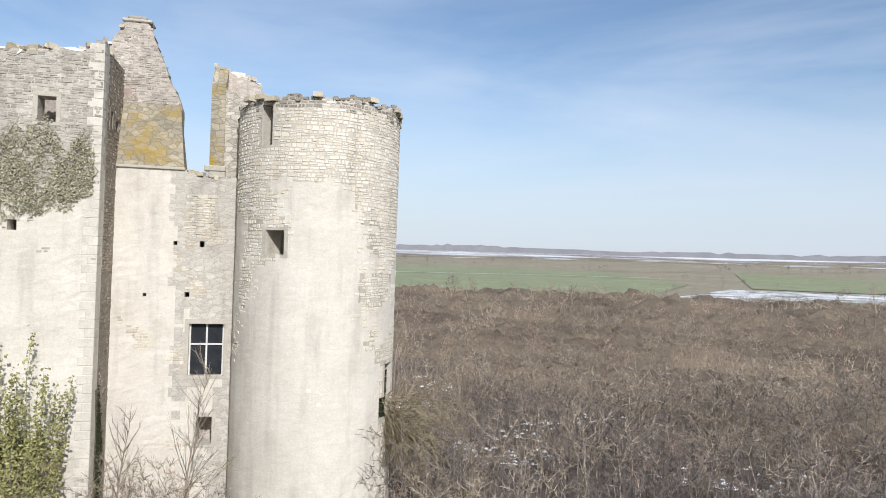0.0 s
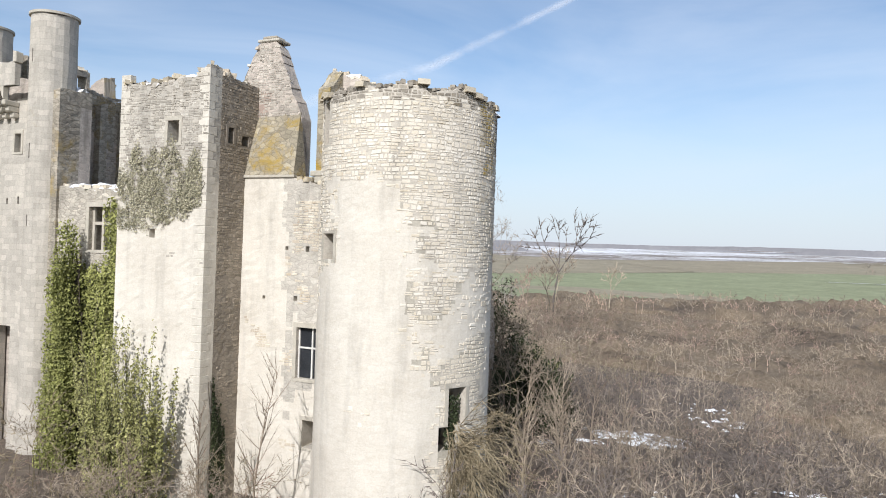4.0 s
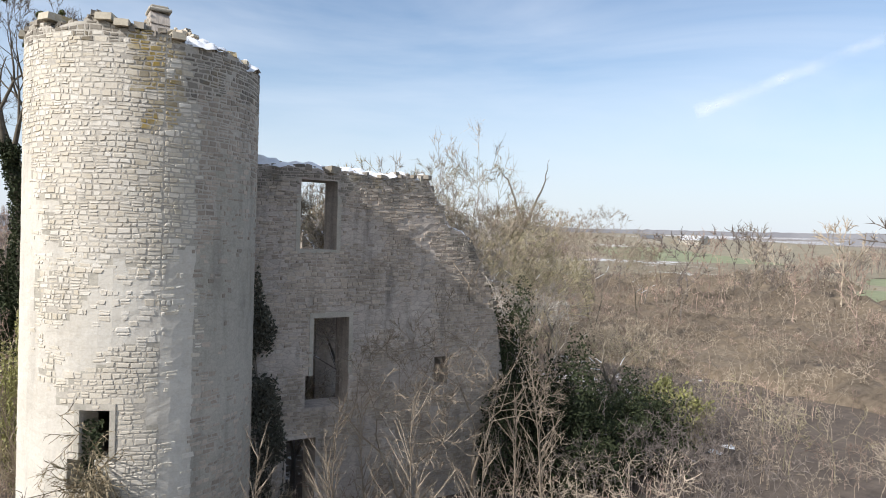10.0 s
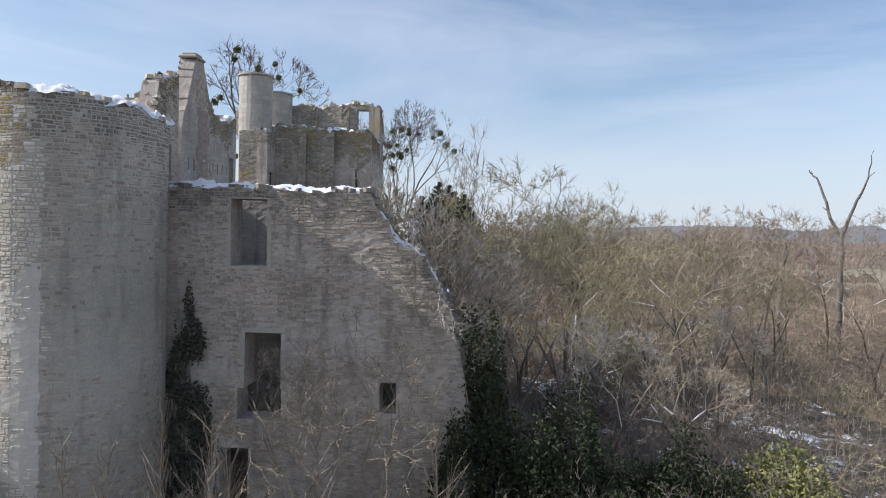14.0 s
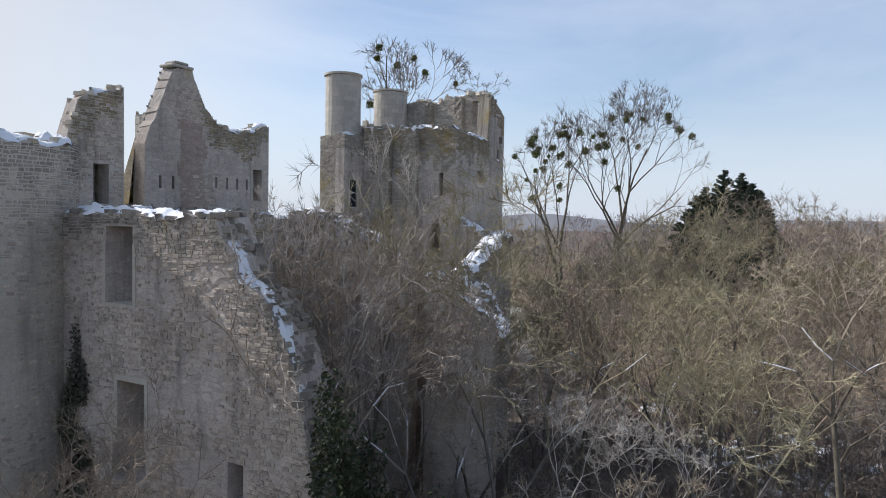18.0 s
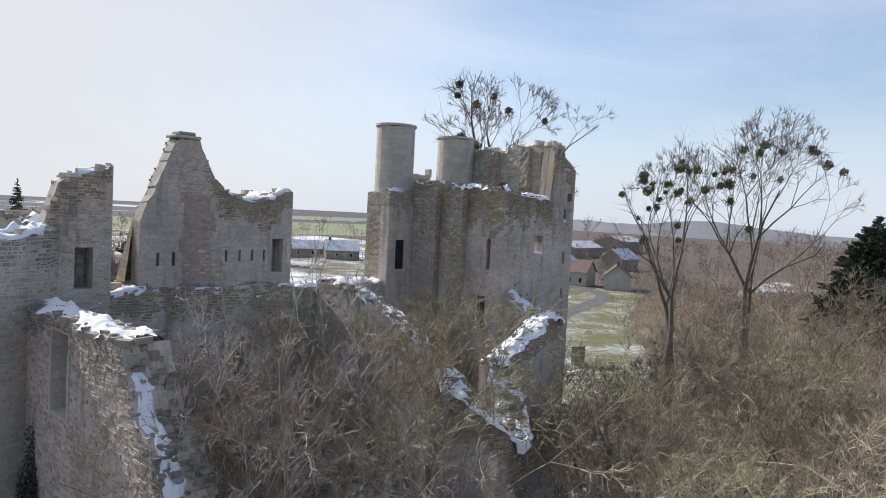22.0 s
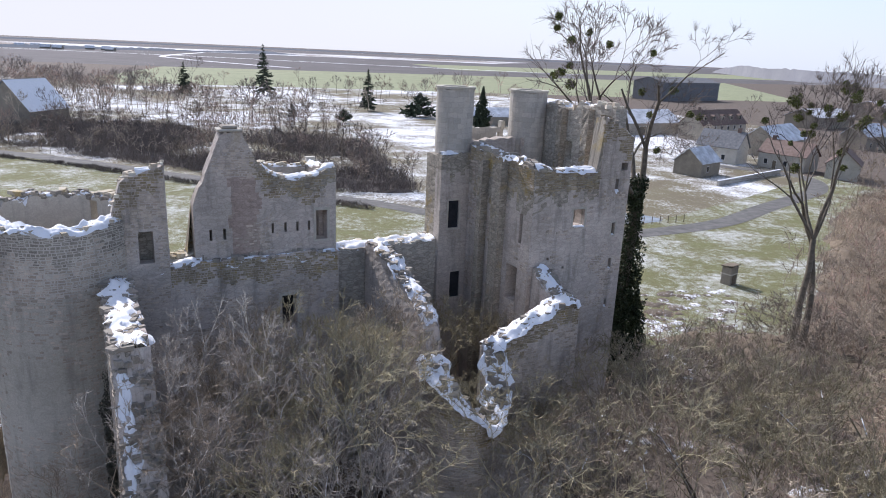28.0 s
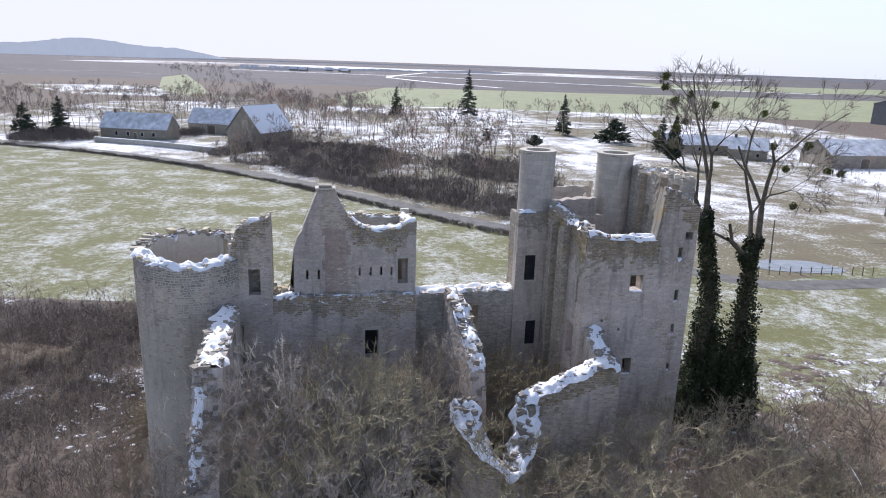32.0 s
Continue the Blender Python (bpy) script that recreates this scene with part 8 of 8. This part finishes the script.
def house(name, label, at, rot, ln, wd, eave, ridge, roof, wall=None, wins=(), chimney=True, cat="house", doors=(), dormers=0, snow_side=None):
    """A gabled house along its local x; wins and doors are (side, x, z, w, h) on the long walls, side +1 or -1."""
    T = xf(at, rot)
    t = thing(name, label, cat)
    X, Y = ln / 2, wd / 2
    v = [T(-X, -Y, -0.2), T(X, -Y, -0.2), T(X, Y, -0.2), T(-X, Y, -0.2), T(-X, -Y, eave), T(X, -Y, eave), T(X, Y, eave), T(-X, Y, eave), T(-X, 0, ridge), T(X, 0, ridge)]
    f = [(0, 1, 5, 4), (2, 3, 7, 6), (1, 2, 6, 9, 5), (3, 0, 4, 8, 7), (3, 2, 1, 0), (4, 5, 9, 8), (6, 7, 8, 9)]
    put("wall", mesh_of("wall", v, f, wall or M_WALLPLASTER), t)
    o, up = 0.4, 0.06
    k = (ridge - eave) / Y
    for sd in (-1, 1):
        m = roof if not snow_side else (M_SNOW if sd == snow_side else roof)
        slab("roof", m, t, [T(-X - o, sd * (Y + o), eave - k * o + up + 0.12), T(X + o, sd * (Y + o), eave - k * o + up + 0.12), T(X + o, 0, ridge + up + 0.12), T(-X - o, 0, ridge + up + 0.12)][::sd], 0.16)
    if chimney:
        w = []
        for x0 in (X * 0.72,):
            v2, f2 = box_data(x0 - 0.45, x0 + 0.45, -0.35, 0.35, ridge - 0.4, ridge + 1.1)
            put("chimney", mesh_of("chimney", [T(*p) for p in v2], f2, M_TILE), t)
    for sd, x, z, w, h in list(wins) + list(doors):
        y = sd * Y
        win = put("door" if z < 0.3 else "window", None, t)
        for nm, a, b, c, d, y0, y1, m in (("frame", x - w / 2 - 0.08, x + w / 2 + 0.08, z - 0.08, z + h + 0.08, y - 0.05 * sd, y + 0.03 * sd, M_PAINT), ("pane", x - w / 2, x + w / 2, z, z + h, y + 0.031 * sd, y + 0.045 * sd, M_DARK if z > 0.3 else M_WOOD)):
            v2, f2 = box_data(a, b, min(y0, y1), max(y0, y1), c, d)
            put(nm, mesh_of(nm, [T(*p) for p in v2], f2, m), win)
    for i in range(dormers):
        x = -X + (i + 0.5) * ln / dormers
        for sd in (-1, 1):
            yb, zb = sd * Y * 0.75, eave + (ridge - eave) * 0.25
            dm = put("dormer", None, t)
            v2, f2 = box_data(x - 0.7, x + 0.7, min(yb, sd * Y * 0.1), max(yb, sd * Y * 0.1), zb, zb + 1.5)
            put("cheeks", mesh_of("cheeks", [T(*p) for p in v2], f2, M_WALLPLASTER), dm)
            v2, f2 = box_data(x - 0.45, x + 0.45, min(yb, yb + 0.03 * sd), max(yb, yb + 0.03 * sd), zb + 0.3, zb + 1.3)
            put("pane", mesh_of("pane", [T(*p) for p in v2], f2, M_DARK), dm)
            slab("roof", roof, dm, [T(x - 0.9, yb + 0.15 * sd, zb + 1.5), T(x, yb + 0.15 * sd, zb + 2.1), T(x, 0, zb + 2.1), T(x - 0.9, 0, zb + 1.5)], 0.1)
            slab("roof", roof, dm, [T(x + 0.9, yb + 0.15 * sd, zb + 1.5), T(x, yb + 0.15 * sd, zb + 2.1), T(x, 0, zb + 2.1), T(x + 0.9, 0, zb + 1.5)], 0.1)
    return t


W = lambda sd, xs, z=1.0, w=0.9, h=1.3: [(sd, x, z, w, h) for x in xs]
house("farmhouse", "long low stone farmhouse under a snow-covered roof", (88, -161, 0), -4, 23, 9, 3.6, 8.2, M_ROOFSNOW, wins=W(1, (-7, -3, 2, 6)), doors=[(1, -0.5, 0, 1.2, 2.1)])
house("barn", "stone barn with a snowy roof behind the farm wall", (70, -185, 0), -8, 18, 10, 3.8, 8.6, M_ROOFSNOW, chimney=False, doors=[(1, 0, 0, 3, 3)], cat="barn")
house("barn", "tall gabled stone barn with one snowy roof slope", (46, -158, 0), 66, 16, 14, 4.6, 12.5, M_SLATE, chimney=False, cat="barn", snow_side=1)
house("long_barn", "long barn with a broad snow-covered roof", (-150, -158, 0), 12, 30, 15, 4.2, 8.2, M_ROOFSNOW, chimney=False, cat="barn", doors=[(1, 3, 0, 3, 3)])
house("shed", "low stone shed with a snowy roof beyond the gatehouse", (-104, -178, 0), 4, 22, 9, 3.2, 6.0, M_ROOFSNOW, chimney=False, wins=W(1, (-6, 0, 6)), cat="shed")
house("house", "small plastered house under a snowy roof", (-118, -166, 0), -20, 12, 9, 3.4, 6.8, M_ROOFSNOW, wins=W(1, (-3, 2)))
house("cottage", "small stone cottage with a frosted blue-grey roof", (-117, -73, 0), 28, 9, 7, 3.3, 6.3, M_ROOFSNOW, wins=W(1, (1.5,)), chimney=False, cat="house")
house("house", "pale house with a snow-dusted tiled roof and chimneys", (-149, -80, 0), -67, 12, 7.5, 4.0, 7.0, M_TILE, wall=M_PLASTER_PALE, wins=W(1, (-4.4, -1.2, 3.9)), doors=[(1, 1.6, 0, 1, 2.1)])
house("house", "plastered house with a steep gable to the lane", (-138, -92, 0), 120, 11, 7.5, 4.4, 8.2, M_SLATE, wall=M_PLASTER_PALE, wins=W(1, (-2, 2)) + W(-1, (-2, 2)))
house("shed", "long stone shed with a snow-striped roof", (-168, -108, 0), 30, 24, 11, 4.4, 8.4, M_ROOFSNOW, chimney=False, cat="shed")
house("manor", "long tiled manor house with a row of dormer windows", (-172, -143, 0), 22, 27, 9, 5.4, 9.8, M_TILE, wins=W(1, (-10, -6, -2, 2, 6, 10), 1.0, 1.0, 1.6) + W(1, (-10, -6, -2, 2, 6, 10), 3.4, 1.0, 1.4), dormers=5)
house("house", "small pale house with its gable to the bend of the lane", (-154, -67, 0), 42, 10, 7, 3.8, 6.8, M_TILE, wall=M_PLASTER_PALE, wins=W(1, (-3, 2)))
house("house", "village house with a snow-dusted roof", (-215, -120, 0), 15, 14, 9, 4.6, 8.2, M_ROOFSNOW, wins=W(1, (-4, 0, 4)))
house("warehouse", "large dark farm building with a flat-pitched roof", (-300, -360, 0), 20, 62, 24, 12, 15, M_SLATE, chimney=False, cat="building", wall=M_SLATE)
house("warehouse", "pale warehouse with a snowy roof", (-345, -235, 0), 25, 46, 18, 7, 10, M_ROOFSNOW, chimney=False, cat="building")
house("warehouse", "snow-roofed farm shed beyond the village", (-262, -190, 0), 20, 34, 14, 5, 8, M_ROOFSNOW, chimney=False, cat="building")
rngv = random.Random(5)
for k in range(9):
    house("far_house", "tiny far village house with a snowy roof", (410 - 26 * k + rngv.uniform(-10, 10), -1235 - rngv.uniform(0, 90), 0), rngv.uniform(-25, 25), 15, 9, 3, 7, M_ROOFSNOW, chimney=False)
for k in range(3):
    house("far_house", "far white farm building with a pale roof", ((-626, -584, -598)[k], (481, 502, 520)[k], 0), rngv.uniform(0, 90), 24, 11, 5, 9, M_ROOFSNOW if k % 2 else M_SLATE, wall=M_PLASTER_PALE, chimney=False)


def low_wall(name, label, pts, h=1.3, w=0.45):
    t = thing(name, label, "wall")
    for p, q in zip(pts, pts[1:]):
        p, q = Vector(p), Vector(q)
        d = (q - p).normalized()
        n = Vector((-d.y, d.x)) * w / 2
        c = [p + n, q + n, q - n, p - n]
        v = [(x.x, x.y, z) for z in (-0.1, h) for x in c]
        put("wall", mesh_of("wall", v, [(3, 2, 1, 0), (4, 5, 6, 7), (0, 1, 5, 4), (1, 2, 6, 5), (2, 3, 7, 6), (3, 0, 4, 7)], M_RUBBLE, [(0.0, 0.0)] * 24), t)
        v = [(x.x * 1.0, x.y, z) for z in (h, h + 0.12) for x in c]
        put("snow_cap", mesh_of("snow_cap", v, [(4, 5, 6, 7), (0, 1, 5, 4), (1, 2, 6, 5), (2, 3, 7, 6), (3, 0, 4, 7)], M_SNOW), t)


low_wall("farm_wall", "low stone wall with snow in front of the farm", [(96, -146), (76, -141), (52, -131)], 1.5)
low_wall("lane_wall", "low stone wall along the village lane", [(-112, -58), (-128, -66), (-140, -72)], 1.1)

# pond, fence and hut on the meadow
ring = [(-74 + 6.5 * math.cos(t) * (1 + 0.12 * math.sin(3 * t)), -31.5 + 4.0 * math.sin(t) * (1 + 0.15 * math.cos(2 * t)), 0.06) for t in [k * math.pi / 16 for k in range(32)]]
tagged(put("water", mesh_of("water", ring, [tuple(range(32))], M_WATER)), "small grey frozen pond beside the lane", "pond", kind="structure")
fence = thing("fence", "thin wooden posts with wire beside the pond", "fence")
for k in range(12):
    x, y = -66 - 1.6 * k, -26.2 - 0.18 * k
    v, f = tubes([(Vector((x, y, -0.2)), Vector((x + 0.03, y, 1.25 + 0.1 * h01(k))), 0.07, 0.06)], 6)
    put("post", mesh_of("post", v, f, M_WOOD), fence)
for z in (0.55, 1.05):
    v, f = tubes([(Vector((-66, -26.2, z)), Vector((-83.6, -28.2, z)), 0.012, 0.012)], 4)
    put("wire", mesh_of("wire", v, f, M_WOOD), fence)
pole = thing("pole", "wooden utility pole leaning by the lane", "pole")
v, f = tubes([(Vector((-70.5, -33, -0.3)), Vector((-70.2, -33, 6.8)), 0.13, 0.09)], 8)
put("shaft", mesh_of("shaft", v, f, M_WOOD), pole)
hut = thing("hut", "small weathered brick hut alone on the meadow", "hut")
T = xf((-70, 1.2), 25)
v, f = box_data(-0.8, 0.8, -0.6, 0.6, -0.1, 2.2)
put("wall", mesh_of("wall", [T(*p) for p in v], f, M_BROWN), hut)
v, f = box_data(-0.83, 0.83, -0.63, 0.63, 1.25, 1.38)
put("band", mesh_of("band", [T(*p) for p in v], f, M_TRIM), hut)
slab("roof", M_WOOD, hut, [T(-0.95, -0.75, 2.3), T(0.95, -0.75, 2.3), T(0.95, 0.75, 2.5), T(-0.95, 0.75, 2.5)], 0.1)
v, f = box_data(-0.35, 0.35, 0.601, 0.64, 0.0, 1.2)
put("door", mesh_of("door", [T(*p) for p in v], f, M_WOOD), hut)
# snow lying in the shade north of the ruin
def patch(cx, cy, r, seed, stretch=1.6, turn=0.3):
    """Thawing snow: low uneven lobes of many sizes, with bare litter showing between them."""
    rng = random.Random(700 + seed)
    V, F = [], []
    for _ in range(int(16 + 7 * r)):
        t, q = rng.uniform(0, 6.283), r * math.sqrt(rng.random())
        x, y = q * math.cos(t) * stretch, q * math.sin(t)
        ox, oy = cx + x * math.cos(turn) - y * math.sin(turn), cy + x * math.sin(turn) + y * math.cos(turn)
        w, n, o = rng.uniform(0.2, 0.8) * (1.15 - 0.6 * q / r) * (1.6 if rng.random() < 0.2 else 1.0), 14, len(V)
        V.append((ox, oy, 0.05 + 0.12 * w))
        for rho, z in ((0.65, 0.04 + 0.1 * w), (1.0, 0.0)):
            for k in range(n):
                a = 6.283 * k / n
                m = rho * w * (1 + 0.55 * noise.noise((ox + 1.3 * math.cos(a), oy + 1.3 * math.sin(a), seed)) + 0.25 * noise.noise((ox * 3 + 3 * math.cos(a), 3 * math.sin(a), seed)))
                V.append((ox + 1.35 * m * math.cos(a), oy + m * math.sin(a), z))
        F += [(o, o + 1 + k, o + 1 + (k + 1) % n) for k in range(n)] + [(o + 1 + k, o + 1 + n + k, o + 1 + n + (k + 1) % n, o + 1 + (k + 1) % n) for k in range(n)]
    tagged(put("snow_patch", mesh_of("snow_patch", V, F, M_SHADE_SNOW, smooth=True)), "patchy snow lying in the shade", "snow", kind="structure")


for k, (x, y, r) in enumerate([(-22, 56, 7), (-30, 62, 6), (-12, 50, 5), (-58, 46, 6), (-52, 12, 7), (16, 19, 2.6), (8, 15, 2.2), (-58, 8, 7), (-38, 66, 8), (-62, 27, 6), (-17, 37, 4.5), (-14.5, 40, 4), (-20, 46, 5), (-54, 17, 6), (-3, 52, 1.6), (-52, 40, 4), (-41, 55, 6), (-47, 47, 5), (-46, 62, 6)]):
    patch(x, y, r, k)

# small rests of snow caught low in the scrub
rng = random.Random(88)
V, F = [], []
while len(V) < 9 * 620:
    x, y = rng.uniform(-60, 36), rng.uniform(-2, 80)
    a, b = local(x, y)
    if in_castle(a, b, 0.6) or open_grass(x, y) or noise.noise((x * 0.09, y * 0.09, 61)) < 0.2 or dist_c(x, y) > 33:
        continue
    o, q = len(V), rng.uniform(0.06, 0.2) * (1.8 if rng.random() < 0.12 else 1.0)
    V.append((x, y, 0.06 + q * 0.45))
    for k in range(8):
        t = k * math.pi / 4
        w = q * rng.uniform(0.5, 1.25)
        V.append((x + w * 1.3 * math.cos(t), y + w * math.sin(t), 0.02))
    F += [(o, o + 1 + k, o + 1 + (k + 1) % 8) for k in range(8)]
tagged(put("snow_rests", mesh_of("snow_rests", V, F, M_SNOW, smooth=True)), "small white rests of snow lying in the scrub", "snow", kind="stuff")
